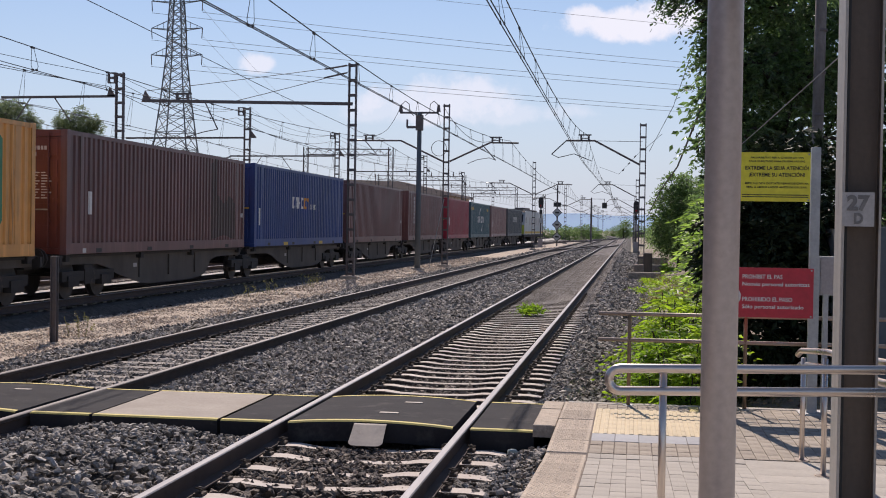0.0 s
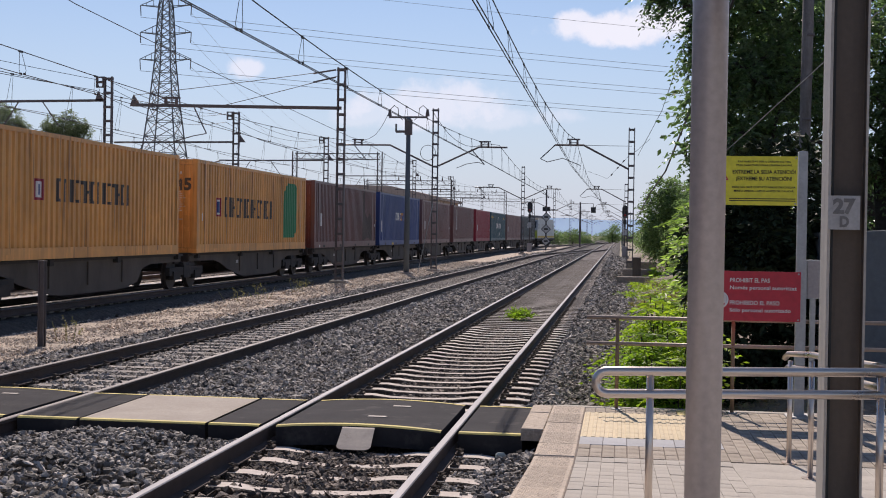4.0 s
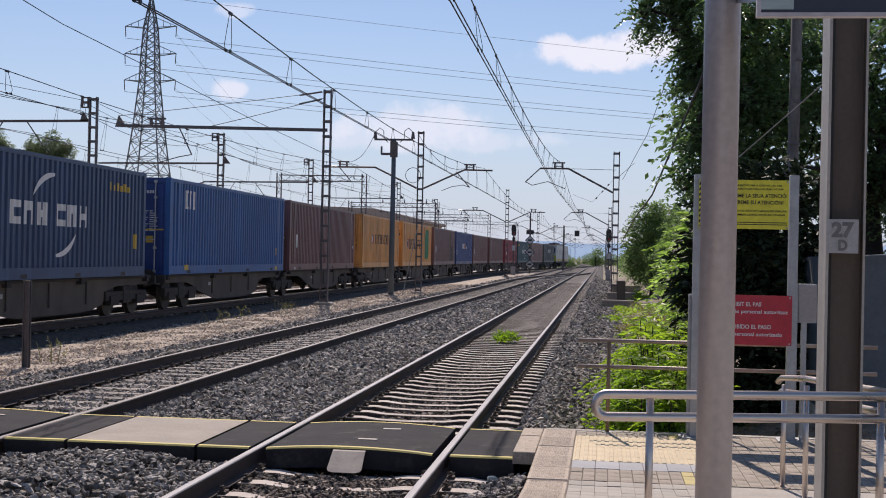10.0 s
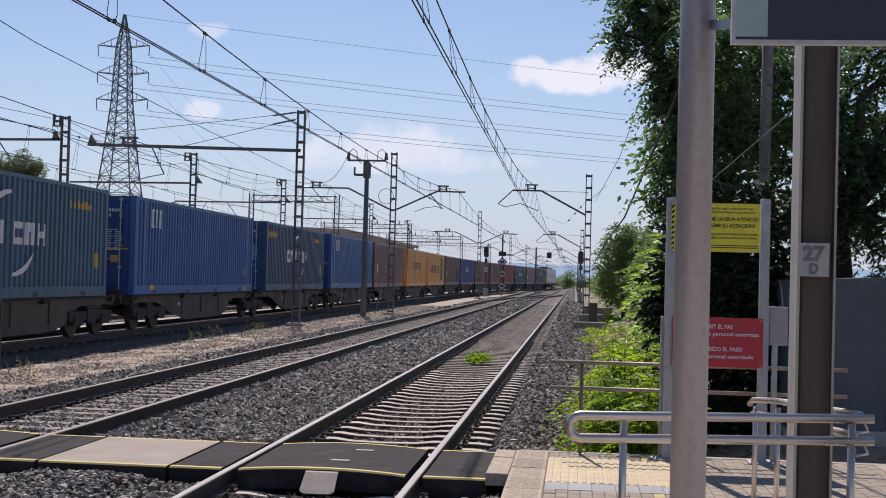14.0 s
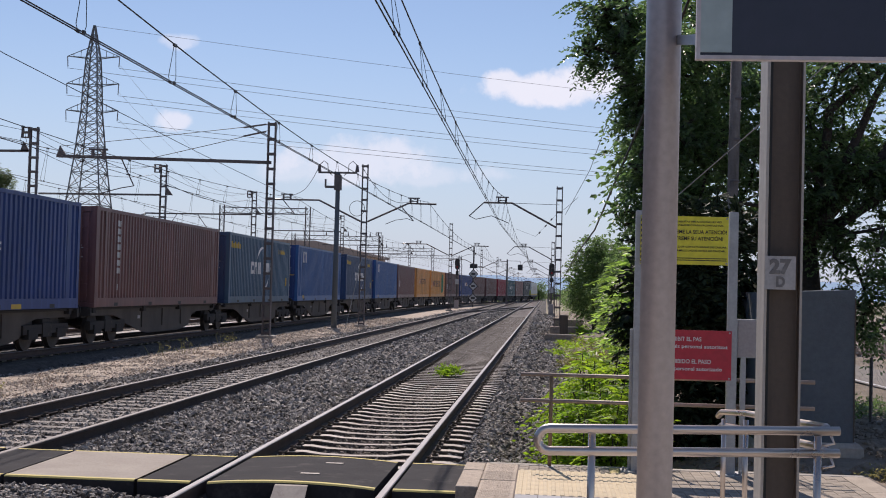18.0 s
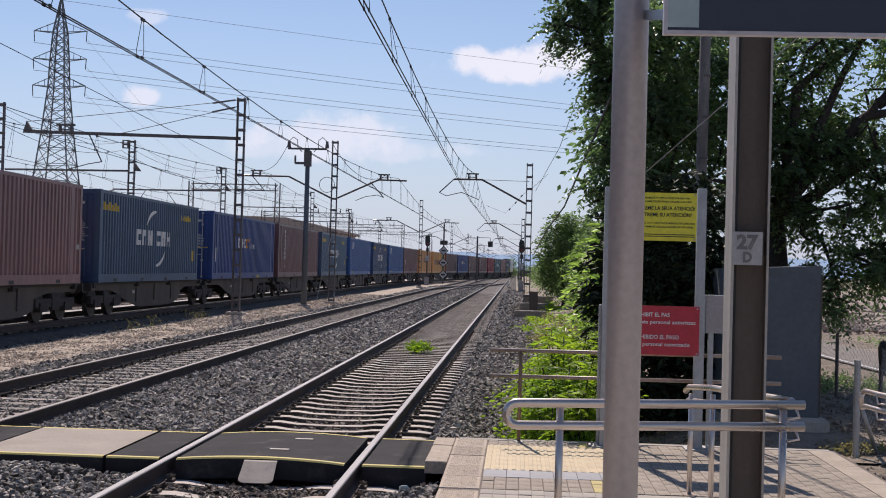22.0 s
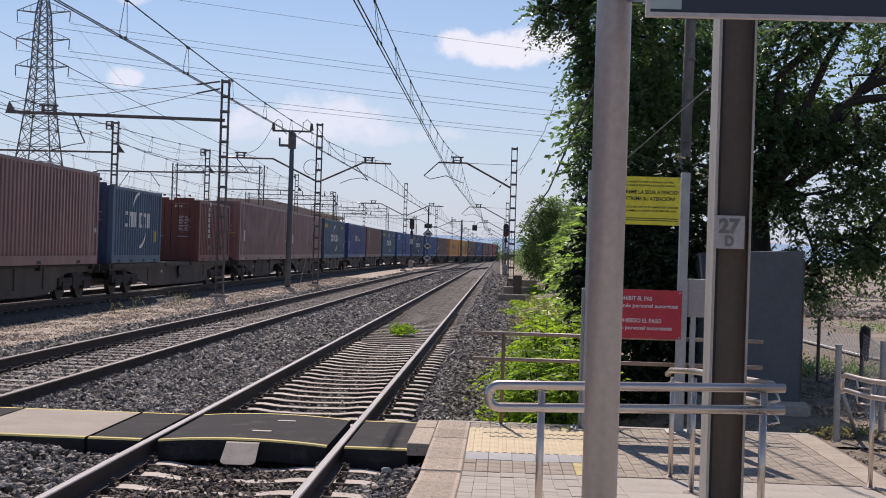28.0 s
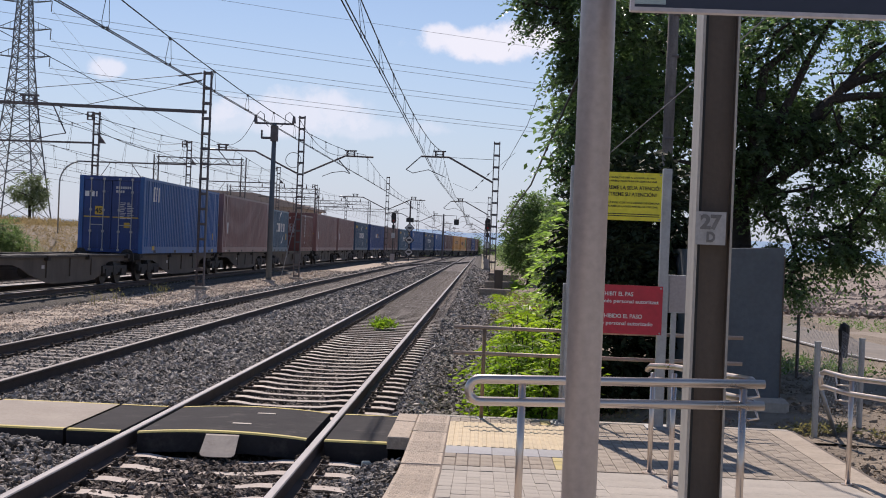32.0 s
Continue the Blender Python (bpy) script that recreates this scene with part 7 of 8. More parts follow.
def plants():
    rs = np.random.RandomState(11)
    # large shade tree over the platform end; the crown leans towards the track
    top = [((1.15, 21.8, 6.75), (0.5, 0.8, 0.55)), ((1.25, 21.7, 6.1), (0.4, 0.6, 0.35)), ((1.5, 21.7, 4.75), (0.35, 0.6, 0.3)), ((1.5, 21.6, 3.2), (0.4, 0.6, 0.3)), ((1.6, 21.7, 5.3), (0.5, 0.8, 0.5)), ((1.6, 21.6, 4.0), (0.45, 0.8, 0.5)), ((1.75, 21.8, 6.2), (1.05, 1.3, 0.9)), ((2.1, 21.6, 4.5), (1.0, 1.1, 0.9)), ((2.1, 21.6, 3.4), (0.85, 1.0, 0.5)), ((2.9, 22.0, 5.4), (1.5, 1.4, 1.5)), ((4.6, 22.0, 5.6), (1.7, 0.7, 0.9)), ((4.3, 22.0, 4.1), (1.4, 0.9, 0.8)),
           ((6.4, 22.2, 5.4), (1.5, 0.6, 0.8)), ((8.2, 22.4, 4.8), (1.4, 0.6, 1.2)), ((5.4, 22.0, 4.1), (1.1, 0.7, 0.55)), ((6.7, 22.1, 4.1), (1.1, 0.6, 0.5)), ((7.7, 22.2, 4.3), (0.9, 0.6, 0.55))]
    low = [((5.2, 21.6, 2.6), (0.7, 0.7, 0.5)), ((6.45, 21.8, 2.0), (0.5, 0.5, 0.55)), ((5.0, 22.0, 3.0), (1.3, 1.1, 0.7)), ((6.3, 22.0, 2.9), (0.8, 0.8, 0.5)), ((7.2, 22.2, 2.7), (0.7, 0.8, 0.5)), ((7.9, 22.3, 3.7), (0.7, 0.8, 0.5)), ((8.2, 22.2, 2.7), (0.6, 0.7, 0.5)), ((7.3, 22.4, 3.45), (0.7, 0.6, 0.4)), ((6.2, 22.5, 3.5), (0.6, 0.6, 0.35)), ((8.4, 22.5, 3.9), (0.6, 0.6, 0.5)), ((6.6, 22.4, 4.6), (0.9, 0.5, 0.4))]
    tips = [((5.3, 21.6, 1.8), (0.42, 0.5, 0.6)), ((5.45, 21.6, 1.4), (0.3, 0.4, 0.38)), ((5.95, 21.7, 2.15), (0.5, 0.5, 0.4)), ((6.25, 21.7, 1.85), (0.35, 0.4, 0.35))]
    inner = [((3.4, 23.4, 4.4), (1.0, 0.8, 1.3)), ((5.4, 23.6, 5.0), (1.0, 0.7, 0.8))]
    clumps = lobe_clumps(rs, top, 7, 0.35) + lobe_clumps(rs, low, 4, 0.34) + lobe_clumps(rs, tips, 4, 0.55) + lobe_clumps(rs, inner, 5, 0.42)
    # deeper foliage at the back of the crown, with openings in it
    for i in range(9):
        for j in range(8):
            x, z = 2.3 + 0.75 * i + rs.uniform(-0.25, 0.25), 1.5 + 0.75 * j + rs.uniform(-0.25, 0.25)
            if rs.uniform(0, 1) < (0.62 if x < 5.0 and z < 3.2 else 0.36 if x < 3.9 else 0.22) and (z > 2.7 or x < 5.2):
                clumps.append(((x, 23.8 + rs.uniform(-0.4, 0.4), z), (0.46, 0.4, 0.46)))
    # a spray of the crown that hangs out towards the wires
    clumps += lobe_clumps(np.random.RandomState(77), [((0.80, 21.8, 6.5), (0.36, 0.5, 0.32)), ((0.72, 21.8, 6.05), (0.28, 0.5, 0.22))], 4, 0.45)
    big_tree("shade_tree", "large leafy shade tree behind the platform end with dark pinnate foliage", (4.6, 22.7, -0.4), (4.62, 22.65, 2.8), clumps, 350, 3, None, 0.12, 0.42, 0.2, 15,
             [[(4.62, 22.65, 2.8), (4.88, 22.0, 3.66), (5.33, 22.0, 4.7), (5.6, 22.0, 5.35), (5.84, 22.0, 5.81), (6.05, 22.0, 6.35)], [(4.62, 22.65, 2.8), (4.84, 22.0, 3.26), (5.36, 22.0, 3.87), (5.83, 22.0, 4.38), (6.19, 22.0, 4.82), (6.57, 22.0, 5.26), (6.93, 22.0, 5.58), (7.42, 22.0, 5.95)], [(6.19, 22.0, 4.82), (6.41, 22.0, 4.94), (6.95, 22.0, 5.1), (7.64, 22.0, 5.32)], [(5.55, 22.0, 4.05), (6.01, 22.0, 4.62), (6.49, 22.0, 4.69), (6.96, 22.0, 4.73), (7.65, 22.0, 4.93)], [(4.62, 22.65, 2.8), (4.74, 22.0, 4.14), (4.83, 22.0, 5.09), (5.3, 22.0, 5.49), (5.91, 22.0, 5.93), (6.24, 22.0, 6.25)], [(4.62, 22.65, 2.8), (5.37, 22.0, 3.38), (5.95, 22.0, 3.77), (6.33, 22.0, 3.92), (7.0, 22.0, 3.68), (7.7, 22.0, 3.65)]], 0.085, 0.23)
    # extra tree, added to block light behind the crown
    lobes = [((2.8, 25.5, 5.0), (1.3, 1.2, 2.0)), ((3.6, 26.0, 7.2), (2.0, 1.2, 1.4))]
    big_tree("shade_tree", "second leafy tree added behind the shade tree to block light", (4.9, 26.5, -0.4), (5.1, 26.4, 3.4), lobe_clumps(rs, lobes, 9), 90, 5, None, 0.22, 0.7, 0.2, 11)
    # dense growth behind the signs, its shade put into the leaf colour
    big_tree("hedge_bush", "dense bush behind the warning signs, leaves coloured dark for deep shade", (1.9, 16.6, -0.6), (1.9, 16.7, 0.6), [((1.6, 16.6, 0.6), (0.32, 0.5, 0.9)), ((2.1, 16.6, 1.0), (0.55, 0.6, 1.3)), ((1.8, 16.9, 1.9), (0.4, 0.6, 0.9)), ((2.3, 16.9, 2.2), (0.7, 0.6, 1.0)), ((2.7, 17.2, 1.0), (0.6, 0.5, 1.3)), ((2.0, 17.6, 1.4), (1.0, 0.5, 1.6))], 900, 6, LEAF_DEEP, 0.16, 0.3, 0.06)
    # bushes along the track further on
    for k, (x, y, z, r, h) in enumerate(((3.5, 32, 1.9, 1.15, 1.9), (3.7, 38, 2.0, 1.2, 1.9), (2.5, 68, 2.9, 1.35, 2.1), (3.9, 60, 2.2, 1.5, 2.1), (4.2, 78, 2.4, 2.0, 2.8), (4.6, 95, 2.6, 2.4, 3.2))):
        big_tree("lineside_tree", "leafy green tree growing beside the railway fence", (x, y, -0.6), (x, y, z * 0.6), [((x - 0.3, y - 0.3, z - 0.2), (r * 0.8, r, h * 0.75)), ((x + 0.6, y, z + 0.5), (r * 0.8, r, h * 0.7)), ((x, y + 0.4, z - 1.1), (r * 0.9, r, h * 0.6)), ((x - 0.2, y, z + h * 0.45), (r * 0.6, r * 0.7, h * 0.5))], 340 if k == 2 else 130, 20 + k, LEAF_BRIGHT if k < 1 else LEAF_FAR, 0.14 + 0.04 * (k > 1), 0.5, 0.1, 9)
    # tree of heaven with long bright fronds leaning over the line
    th = thing("tree_of_heaven", "young tree with long bright green pinnate fronds beside the railway", "tree")
    r2 = np.random.RandomState(17)
    mb, tips = MB(), []
    base = np.array([1.8, 20.2, -0.4])
    for s in range(15):
        top = np.array([r2.uniform(1.12, 1.95), 20.2 + r2.uniform(-0.9, 1.4), r2.uniform(1.0, 2.65)])
        mid = (base + top) / 2 + np.array([0.25, 0, 0.15])
        mb.tube([base, mid, top], 0.03, 6, radii=[0.045, 0.03, 0.012])
        for u in np.linspace(0.45, 1.0, 6):
            for _ in range(3):
                a = r2.uniform(0, 6.28)
                q = base + (mid - base) * 2 * u if u < 0.5 else mid + (top - mid) * (2 * u - 1)
                tips.append((q, (math.cos(a) - 0.55, math.sin(a) - 0.25, 0.3)))
    part("trunk", mb, BARK, th, smooth=True)
    part("crown", leaf_mesh("crown", tips, LEAF_HEAVEN, 18, 19, 0.19, 0.72, 0.5, 0.10, 0.16), None, th)
    # bright saplings by the barrier
    for k, (x, y, h) in enumerate(((0.1, 13.5, 0.62), (0.55, 13.5, 1.0), (0.95, 13.8, 0.8), (0.25, 14.8, 1.25), (0.75, 15.2, 1.3), (0.0, 15.8, 0.8), (0.5, 16.8, 1.1), (0.9, 17.2, 1.0), (0.05, 14.2, 0.75), (1.1, 14.6, 1.0), (0.45, 14.1, 0.9), (0.35, 16.0, 1.1), (0.25, 13.25, 0.55), (0.8, 13.2, 0.7))):
        x = min(0.38 + x * 0.78, 0.66 + 0.03 * (y - 13))
        r2 = np.random.RandomState(60 + k)
        th = thing("sapling", "bright green sapling with feathery leaves beyond the barrier", "plant", group="saplings")
        mb = MB()
        tips = []
        for s in range(5):
            top = np.array([x + r2.uniform(-0.35, 0.35), y + r2.uniform(-0.35, 0.35), -0.45 + (h + 0.45) * r2.uniform(0.6, 1.0)])
            b0 = np.array([x + r2.uniform(-0.1, 0.1), y + r2.uniform(-0.1, 0.1), -0.5])
            part("stem", MB().tube([b0, (b0 + top) / 2 + r2.normal(0, 0.03, 3), top], 0.01, 5, radii=[0.014, 0.01, 0.005]), BARK, th)
            for u in np.linspace(0.3, 1.0, 11):
                for _ in range(2):
                    a = r2.uniform(0, 6.28)
                    tips.append((b0 + (top - b0) * u, (math.cos(a), math.sin(a), 0.35)))
        part("leaves", leaf_mesh("leaves", tips, LEAF_BRIGHT, 60 + k, 13, 0.105, 0.40, 0.55, 0.12), None, th)
    # low weeds on the bank between the ballast and the trees
    rw = np.random.RandomState(71)
    for k in range(22):
        y = 34 + 50 * rw.uniform(0, 1) ** 1.3
        x = 0.55 + rw.uniform(0, 1.5)
        th = thing("lineside_weed", "low yellow-green weed on the bank beside the ballast", "plant", group="lineside weeds")
        z = -0.58 + 0.50 * smooth((x - 0.4) / 2.4)
        h = rw.uniform(0.25, 0.7)
        tips = [((x + rw.normal(0, 0.2), y + rw.normal(0, 0.25), z + h * rw.uniform(0, 0.6)), (rw.normal(0, 0.7), rw.normal(0, 0.7), 0.9)) for _ in range(60)]
        part("leaves", leaf_mesh("leaves", tips, LEAF_BRIGHT if k % 3 else GRASS, 200 + k, 9, 0.10, 0.32, 0.5), None, th)
    # dry tufts in the shade at the edge of the pavement and by the hut
    for k in range(5):
        x, y = rw.uniform(3.3, 4.6), rw.uniform(13.1, 14.2)
        th = thing("shade_tuft", "small dry tuft of grass on the shaded soil", "plant", group="shaded tufts")
        z = -0.58 + 0.50 * smooth((x - 0.4) / 2.4)
        tips = [((x + rw.normal(0, 0.10), y + rw.normal(0, 0.10), z + rw.uniform(-0.02, 0.05)), (rw.normal(0, 0.6), rw.normal(0, 0.6), 0.9)) for _ in range(26)]
        part("leaves", leaf_mesh("leaves", tips, GRASS, 260 + k, 5, 0.06, 0.18, 0.4), None, th)
    # small plant between the rails
    r2 = np.random.RandomState(9)
    th = thing("track_weed", "small bright green weed growing between the rails", "plant")
    tips = [((-2.2 + r2.normal(0, 0.12), 29.4 + r2.normal(0, 0.15), -0.18 + r2.uniform(0, 0.1)), (r2.normal(0, 0.7), r2.normal(0, 0.7), 1.0)) for _ in range(90)]
    part("leaves", leaf_mesh("leaves", tips, LEAF_BRIGHT, 10, 9, 0.10, 0.32, 0.4), None, th)
    # thin weeds on the gravel strip
    for k, (x, y, h) in enumerate(((-11.3, 37, 0.35), (-11.0, 38.5, 0.45), (-10.9, 43, 0.5), (-10.2, 22.6, 0.45), (-11.6, 47, 0.3))):
        th = thing("gravel_weed", "thin dry weed in the gravel strip", "plant", group="gravel weeds")
        r2 = np.random.RandomState(90 + k)
        tips = [((x + r2.normal(0, 0.12), y + r2.normal(0, 0.12), -0.42 + h * r2.uniform(0.2, 1)), (r2.normal(0, 0.5), r2.normal(0, 0.5), 1)) for _ in range(11)]
        for _ in range(5):
            a = r2.normal(0, 0.08, 2)
            part("stem", MB().tube([(x + a[0], y + a[1], -0.5), (x + 2 * a[0], y + 2 * a[1], -0.42 + h)], 0.007, 4), GRASS, th)
        part("leaves", leaf_mesh("leaves", tips, GRASS, 90 + k, 5, 0.07, 0.16, 0.2), None, th)
    # trees behind the train on the left
    for k, (x, y, z, s) in enumerate(((-77.0, 150, 14.8, 0.78), (-67.6, 150, 14.3, 0.60), (-53.6, 150, 6.8, 0.5))):
        lobes = [((x, y, z), (3.8 * s, 4 * s, 3.0 * s)), ((x - 3.2 * s, y, z - 1.4 * s), (2.6 * s, 3 * s, 2.2 * s)), ((x + 3.0 * s, y, z - 1.6 * s), (2.6 * s, 3 * s, 2.2 * s)), ((x, y, z - 3 * s), (4 * s, 4 * s, 2.6 * s))]
        rt = np.random.RandomState(140 + k)
        big_tree("background_tree", "round-crowned olive green tree beyond the sidings", (x, y, -0.6), (x, y, z - 3.5 * s), lobe_clumps(rt, lobes, 9 if k < 2 else 6, 0.42), 150 if k < 2 else 130, 40 + k, LEAF_OLIVE, 0.2, 0.5, 0.4 * s, 9)
    # far greenery near the vanishing point
    far = [(-20, 300, 0.9, 0.6), (-26, 290, 0.9, 0.7), (5.2, 125, 1.5, 0.6), (5.6, 155, 1.6, 0.7), (6.2, 195, 1.7, 0.8), (6.8, 245, 1.9, 0.9), (7.5, 310, 2.0, 1.0), (8, 390, 2.2, 1.1),
           (-12.5, 262, 1.4, 0.55), (-9.8, 268, 1.8, 0.6), (-7.6, 275, 1.3, 0.5), (-2.1, 335, 2.6, 0.42), (-1.4, 338, 4.0, 0.36), (-2.0, 336, 1.2, 0.45), (-34, 330, 1.2, 0.8), (-45, 350, 1.4, 0.9), (-58, 360, 1.4, 1.0), (-14, 420, 1.6, 1.0), (-22, 430, 1.5, 1.0), (14, 420, 1.8, 1.1), (-5, 480, 1.6, 1.1), (3, 500, 1.6, 1.1)]
    for k, (x, y, z, s) in enumerate(far):
        cl = [((x, y, z), (2.6 * s, 2.4 * s, 2.0 * s)), ((x - 2.2 * s, y, z - 0.7 * s), (2.2 * s, 2.4 * s, 1.7 * s)), ((x + 2.2 * s, y, z - 0.6 * s), (2.2 * s, 2.4 * s, 1.7 * s)), ((x, y, z - 1.6 * s), (2.8 * s, 2.4 * s, 1.4 * s))]
        big_tree("far_tree", "distant green trees beside the line", (x, y, -0.6), (x, y, z - 1.5 * s), cl, 60, 50 + k, LEAF_FAR, 0.3, 0.8, 0.12, 7)


plants()


# ---- right side and distance ----
def right_side():
    sh = thing("concrete_hut", "low grey rendered hut in the shade of the tree", "hut")
    part("wall", MB().box(2.6, 3.75, 15.35, 17.4, -0.4, 1.86), WALLGREY, sh)
    part("roof", MB().prism([(2.6, 1.86), (3.755, 1.86), (3.765, 1.945), (2.6, 1.885)], "y", 15.345, 17.4), WALLGREY, sh)
    part("plinth", MB().slab(2.55, 3.86, 15.24, 17.45, -0.4, 0.10, 0.05), CONC, sh, "weathered concrete plinth")
    part("drip_strip", MB().box(3.75, 3.765, 15.34, 17.4, 0.11, 1.84), BROWNPOST, sh)
    up = thing("utility_pole", "slim grey utility pole with a side pipe among the branches", "pole")
    part("shaft", MB().tube([(2.75, 19.0, -0.6), (2.83, 19.0, 8.5)], 0.082, 12), POLEWOOD, up, smooth=True)
    for i in range(9):
        part("band", MB().tube([(2.775 + 0.009 * i, 19.0, 2.3 + 0.62 * i), (2.775 + 0.009 * i, 19.0, 2.34 + 0.62 * i)], 0.087, 12), MASTMAT, up, smooth=True)
    part("side_pipe", MB().tube([(2.76, 18.92, 3.0), (2.0, 18.9, 2.95)], 0.06, 8), POLEWOOD, up, smooth=True)
    part("clamp", MB().slab(2.62, 2.92, 18.85, 19.1, 2.85, 3.15, 0.05), POLEWOOD, up)
    wire("stay_cable", [(0.9, 66, 2.6), (0.96, 40, 3.07), (1.14, 30, 3.33), (1.32, 18, 4.27), (1.9, 12, 6.2)], 0.02, "dark stay cable running up into the tree", sag=0.0)
    wire("stay_cable", [(0.99, 12.36, 2.53), (1.116, 10.5, 2.656), (1.38, 7.9, 2.931), (1.69, 7.2, 3.239), (2.9, 6.2, 4.4)], 0.004, "thin pale stay wire", CABLE)
    wire("stay_cable", [(0.92, 66, 5.88), (1.62, 50, 6.66), (1.84, 40, 7.31), (2.3, 30, 8.4)], 0.012, "thin stay wire from the mast", sag=0.0)
    # post-and-mesh fence beside the field
    fe = thing("mesh_fence", "galvanised chain-link fence with concrete posts beside the field", "fence")
    pts = [(3.66, 13.27), (4.40, 14.2), (5.0, 17.2), (5.15, 20.2), (5.3, 23.5), (5.5, 27.0)]
    for i, (x, y) in enumerate(pts):
        part("fence_post", MB().tube([(x, y, -0.4), (x, y, 0.93)], 0.034, 10).tube([(x, y, 0.93), (x, y, 0.945)], 0.038, 10) if i < 2 else MB().tube([(x, y, -0.4), (x, y, 0.93)], 0.028, 8), GALV if i < 2 else BROWNPOST, fe)
    mesh = MB()
    for (xa, ya), (xb, yb) in zip(pts, pts[1:]):
        L = math.hypot(xb - xa, yb - ya)
        n = int(L / 0.09)
        for i in range(-9, n):
            for s in (0, 1):
                a, b = (i / n, (i + 10) / n) if s == 0 else ((i + 10) / n, i / n)
                za, zb = -0.15, 0.88
                a2, b2 = max(0, min(1, a)), max(0, min(1, b))
                if abs(b2 - a2) < 1e-6:
                    continue
                z1 = za + (zb - za) * (a2 - a) / (b - a)
                z2 = za + (zb - za) * (b2 - a) / (b - a)
                mesh.beam((xa + (xb - xa) * a2, ya + (yb - ya) * a2, z1), (xa + (xb - xa) * b2, ya + (yb - ya) * b2, z2), 0.0015)
    part("brace", MB().tube([(3.70, 13.30, 0.5), (4.0, 13.62, -0.15)], 0.022, 8), GALV, fe, smooth=True)
    part("chain_link", mesh, GALV, fe)
    bag = thing("dark_rag", "dark rag hanging on the fence", "rag")
    part("cloth", MB().tube([(0.0, 0, 0.97), (0.035, -0.01, 0.93), (0.045, 0.0, 0.80), (0.05, 0.01, 0.66), (0.055, 0.0, 0.50)], 0.04, 9, radii=[0.025, 0.06, 0.055, 0.04, 0.03]).tube([(-0.01, 0, 0.96), (-0.02, -0.01, 0.88), (-0.015, 0.0, 0.74), (-0.02, 0.01, 0.66)], 0.03, 8, radii=[0.02, 0.035, 0.03, 0.015]), BLACK, bag, at=pose(4.98, 17.1, 0.0))
    # bare soil beside the platform, rising from the track to the level of the lane
    def soil_z(x, y):
        return -0.58 + 0.50 * smooth((x - 0.4) / 2.4)
    noise_sheet("bare_soil", [0.1 + 0.3 * i for i in range(12)] + [3.7 + 1.1 * i for i in range(34)], [12.76 + 0.4 * i for i in range(40)] + [29 + 2.5 * i for i in range(45)], soil_z, SOIL, 0.05, 0.7, "structure", "bare trampled soil beside the platform and under the trees", "ground")
    noise_sheet("side_soil", [3.26 + 0.4 * i for i in range(20)], [-2 + 0.6 * i for i in range(26)] , lambda x, y: -0.10, SOIL, 0.05, 0.7, "structure", "bare stony soil beside the platform kerb", "ground")
    noise_sheet("verge", [8.8 + 1.2 * i for i in range(40)], [20 + 2 * i for i in range(13)] , lambda x, y: -0.09, VERGE, 0.06, 0.4, "structure", "sandy verge with thin grass between the lane and the field", "ground")
    noise_sheet("field", [9.5 + 1.5 * i for i in range(100)], [42 + 1.1 * i for i in range(70)], lambda x, y: 0.004 * (y - 42) - 0.3 * smooth((44 - y) / 2) + 0.10 * smooth((y - 43) / 3) * math.sin(y * 2.6 + 0.5 * math.sin(x * 0.3)), FIELD, 0.22, 0.9, "structure", "ploughed brown field beyond the lane", "field")
    rf = np.random.RandomState(31)
    n = 9000
    fy = 43.5 + 70 * rf.uniform(0, 1, n) ** 1.6
    fx = 9 + rf.uniform(0, 1, n) * (8 + (fy - 40) * 0.45)
    scatter("field_clods", np.stack([fx, fy, 0.004 * (fy - 42) + 0.04], -1), rf.uniform(0.04, 0.11, n), FIELD, "brown clods turned up on the ploughed field", "soil", seed=32, coarse=True)
    lane = [(6.9, 60), (7.1, 40), (7.3, 30.3), (7.45, 25.6), (7.8, 24.2), (9.0, 22.6), (11.5, 21.4), (16, 20.4), (40, 17)]
    def strip(off0, off1, z):
        mb = MB()
        for i, (x, y) in enumerate(lane):
            xa, ya = lane[max(i - 1, 0)]
            xb, yb = lane[min(i + 1, len(lane) - 1)]
            l = math.hypot(xb - xa, yb - ya)
            nx, ny = -(yb - ya) / l, (xb - xa) / l
            for o in (off0, off1):
                mb.v.append((x + nx * o, y + ny * o, z))
        mb.f = [(2 * i, 2 * i + 1, 2 * i + 3, 2 * i + 2) for i in range(len(lane) - 1)]
        return mb
    rd = tagged(part("lane", strip(-0.1, 1.9, -0.045), ROADM), "narrow dusty asphalt lane with a white edge line", "road", kind="structure")
    part("edge_line", strip(0.0, 0.09, -0.039), WHITE, rd)
    # rough grass along the fence
    rs = np.random.RandomState(2)
    tips = [((5.6 + rs.normal(0, 0.7), 21.5 + rs.uniform(-1.0, 2.5), -0.1), (rs.normal(0, 0.35), rs.normal(0, 0.35), 1)) for i in range(300)]
    tips += [((rs.uniform(10, 13), rs.uniform(34, 39), -0.06), (rs.normal(0, 0.35), rs.normal(0, 0.35), 1)) for i in range(160)]
    ob = part("rough_grass", leaf_mesh("rough_grass", tips, LEAF_FAR, 3, 5, 0.10, 0.22, 0.2), None)
    tagged(ob, "rough green grass along the fence", "grass", kind="stuff")
    rs = np.random.RandomState(8)
    n = 4000
    x = rs.uniform(0.6, 6.5, n)
    y = rs.uniform(12.9, 22, n)
    z = np.array([soil_z(a, 0) for a in x])
    scatter("loose_soil", np.stack([x, y, z], -1), 0.028 * rs.uniform(0.4, 1.8, n), SOIL, "clods and stones on the bare soil beside the platform", "stones", seed=8, coarse=True)
    n = 2500
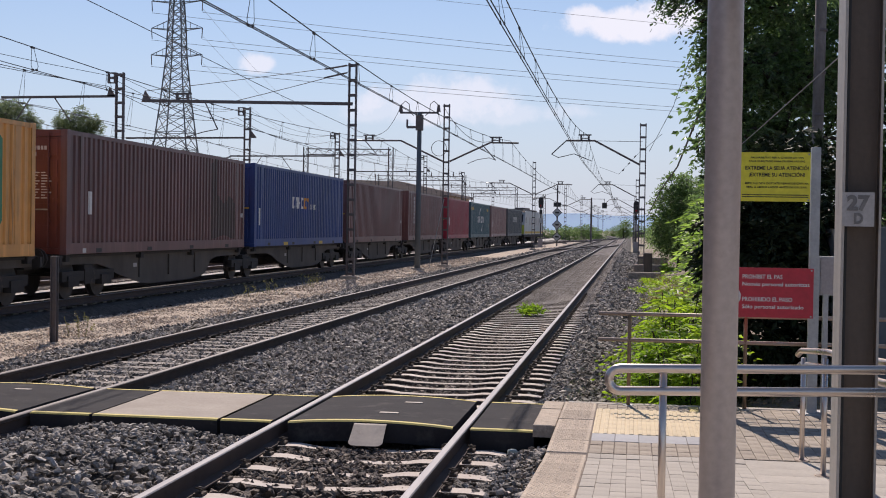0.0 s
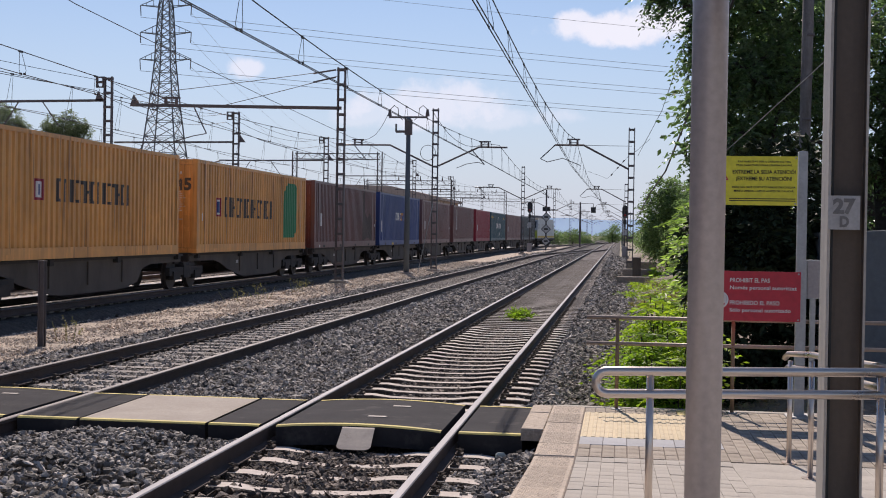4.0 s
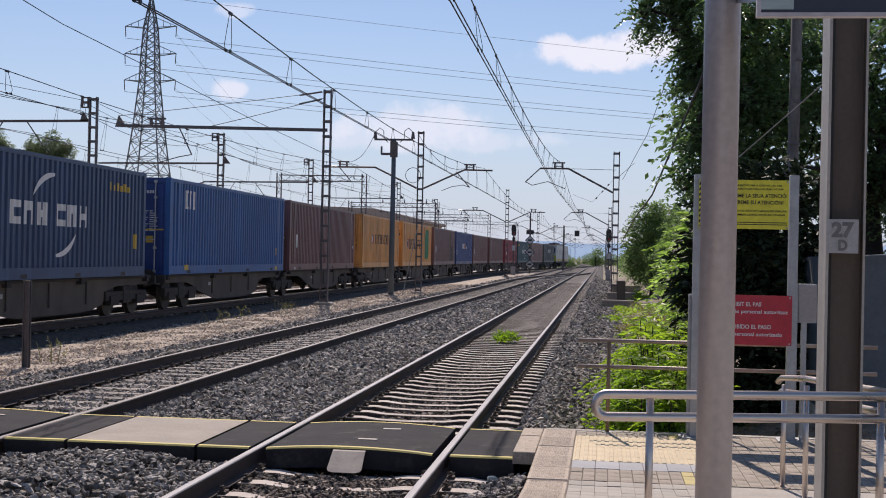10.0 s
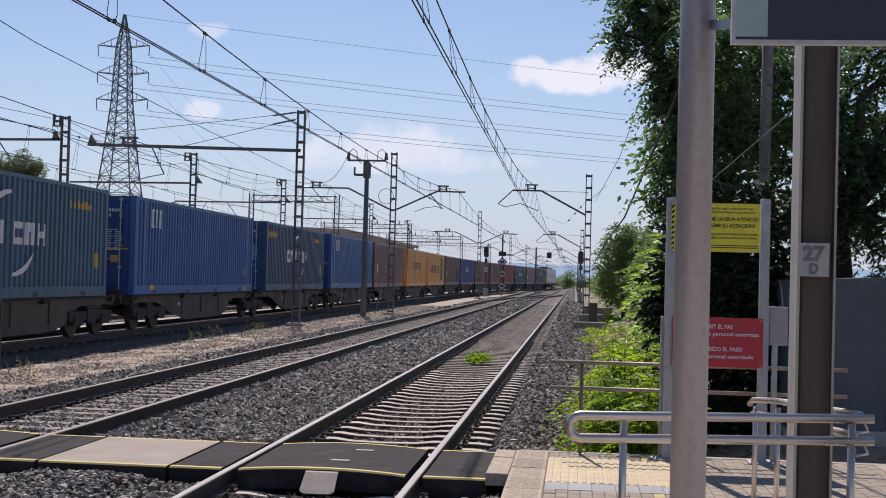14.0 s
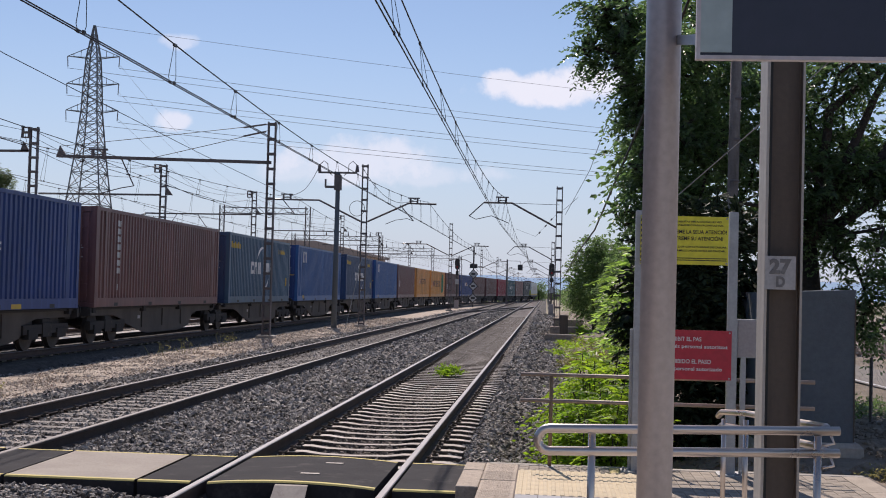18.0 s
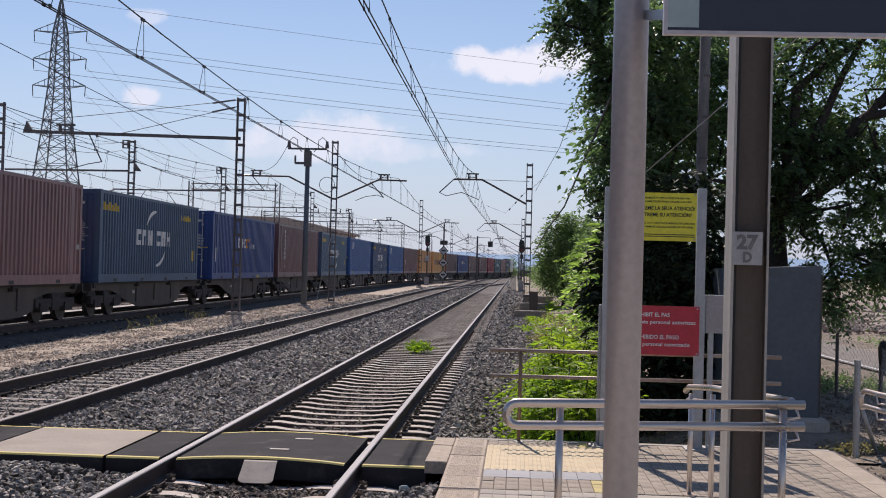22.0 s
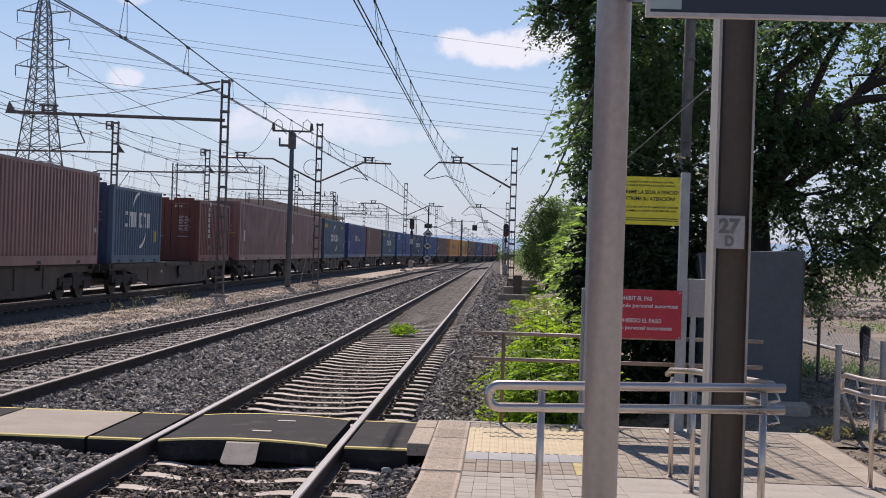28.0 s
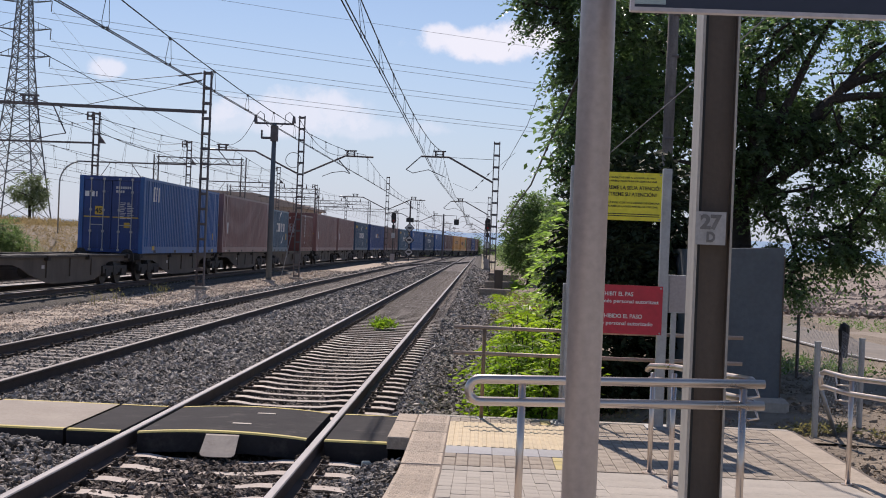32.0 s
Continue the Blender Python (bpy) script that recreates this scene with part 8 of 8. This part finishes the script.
    pts4 = np.stack([rs.uniform(3.3, 6.5, n), rs.uniform(8, 12.9, n), np.full(n, -0.10)], -1)
    scatter("loose_soil", pts4, 0.024 * rs.uniform(0.4, 1.8, n), SOIL, "small stones on the soil beside the kerb", "stones", seed=9, coarse=True)
    # concrete foundation blocks and posts by the masts
    for k, (x, y, z0, z1, w, d, h) in enumerate(((0.75, 60.5, -0.62, -0.12, 1.5, 0.8, 0), (1.05, 66, -0.62, 0.1, 1.6, 0.9, 0), (1.3, 72, -0.62, 0.35, 1.6, 0.9, 0))):
        tagged(part("concrete_block", MB().slab(x - w / 2, x + w / 2, y - d / 2, y + d / 2, z0, z1, 0.03), VERGE), "weathered concrete foundation block beside the track", "block", group="foundation blocks")
    tagged(part("concrete_post", MB().slab(1.98, 2.24, 39.9, 40.15, -0.4, 1.28, 0.03), CONC), "short pale concrete post among the bushes", "post")
    cb = thing("trackside_cabinet", "small dark trackside cabinet beside the mast", "cabinet")
    part("case", MB().slab(0.72, 1.12, 62.8, 63.1, -0.2, 0.75, 0.03), BROWNPOST, cb)
    part("foot", MB().box(0.86, 0.98, 62.9, 63.0, -0.62, -0.2), BROWNPOST, cb)


right_side()


def distance():
    mb = MB()
    n = 90
    for i in range(n):
        x = -2200 + 4400 * i / (n - 1)
        h = 40 + 22 * noise.noise(Vector((x * 0.0022, 2.0, 0))) + 7 * noise.noise(Vector((x * 0.011, 5, 0)))
        mb.v += [(x, 3300, -8), (x, 3300, max(14, h)), (x, 3420, -8)]
    mb.f = [(3 * i, 3 * i + 3, 3 * i + 4, 3 * i + 1) for i in range(n - 1)] + [(3 * i + 1, 3 * i + 4, 3 * i + 5, 3 * i + 2) for i in range(n - 1)]
    tagged(part("distant_hills", mb, HILL, smooth=True), "low hills on the horizon, painted in blue haze", "hills", kind="structure")
    wh = thing("warehouse", "long pale brick-coloured warehouse behind the sidings", "building")
    part("wall", MB().box(-66, -43, 300, 340, -0.6, 10.2), SHEDWALL, wh)
    part("roof", MB().prism([(-67, 10.2), (-42, 9.4), (-42, 10.0), (-54, 12.6), (-67, 12.9)], "y", 299, 341), SHEDWALL, wh)
    for i in range(6):
        part("window", MB().box(-64 + i * 3.4, -62 + i * 3.4, 299.9, 299.97, 6.2, 8.2), LOCO_GLASS, wh)
    # embankment with dry grass behind the train
    noise_sheet("embankment", [-60 + 1.2 * i for i in range(26)], [15 + 5 * i for i in range(50)], lambda x, y: -0.62 + 2.9 * smooth((-x - 33) / 7), GROUND, 0.3, 0.25, "structure", "dry grassy embankment beyond the sidings", "ground")
    rs = np.random.RandomState(4)
    tips = []
    for _ in range(9000):
        x, y = rs.uniform(-52, -31), rs.uniform(60, 140)
        z = -0.62 + 2.9 * smooth((-x - 33) / 7)
        tips.append(((x, y, z), (rs.normal(0, 0.25), rs.normal(0, 0.25), 1)))
    tagged(part("bank_grass", leaf_mesh("bank_grass", tips, STRAW, 5, 7, 0.55, 0.55, 0.15, 0.15, 0.035), None), "tall straw-coloured dry grass on the embankment", "grass", kind="stuff")
    for k, (x, y) in enumerate(((-33.2, 90), (-34.6, 91), (-35.8, 89))):
        rb = np.random.RandomState(300 + k)
        th = thing("bank_bush", "low green bush on the dry embankment", "bush", group="bank bushes")
        z = -0.62 + 2.9 * smooth((-x - 33) / 7)
        part("stems", MB().tube([(x, y, z - 0.3), (x, y, z + 0.7)], 0.05, 6, radii=[0.07, 0.03]), BARK, th)
        part("leaves", leaf_mesh("leaves", blob_tips(rb, lobe_clumps(rb, [((x, y, z + 1.3), (1.5, 1.4, 1.4))], 9, 0.45), 160), LEAF_FAR, 300 + k, 9, 0.16, 0.4, wide=0.24), None, th)


distance()


def lane_lamp():
    th = thing("street_lamp", "slim street lamp with a curved arm on the embankment", "street lamp", pose(-36.8, 110, 1.6))
    pts = [(0, 0, 0), (0, 0, 4.4)] + [(1.9 - 1.9 * math.cos(a), 0, 4.4 + 1.9 * math.sin(a)) for a in (0.2, 0.4, 0.6, 0.8, 1.0, 1.2, 1.4)]
    part("shaft", MB().tube(pts, 0.07, 8), GALV, th, smooth=True)
    part("lamp_head", MB().slab(1.5, 2.4, -0.12, 0.12, 6.24, 6.38, 0.03), GALV, th)


lane_lamp()
scrap = thing("plastic_scrap", "crumpled pale blue plastic scrap lying on the ballast", "litter", pose(-0.9, 10.86, -0.15, 0, 0, 20))
part("sheet", MB().slab(-0.04, 0.04, -0.025, 0.025, -0.04, 0.015, 0.012), PALEGREEN, scrap)
motions()
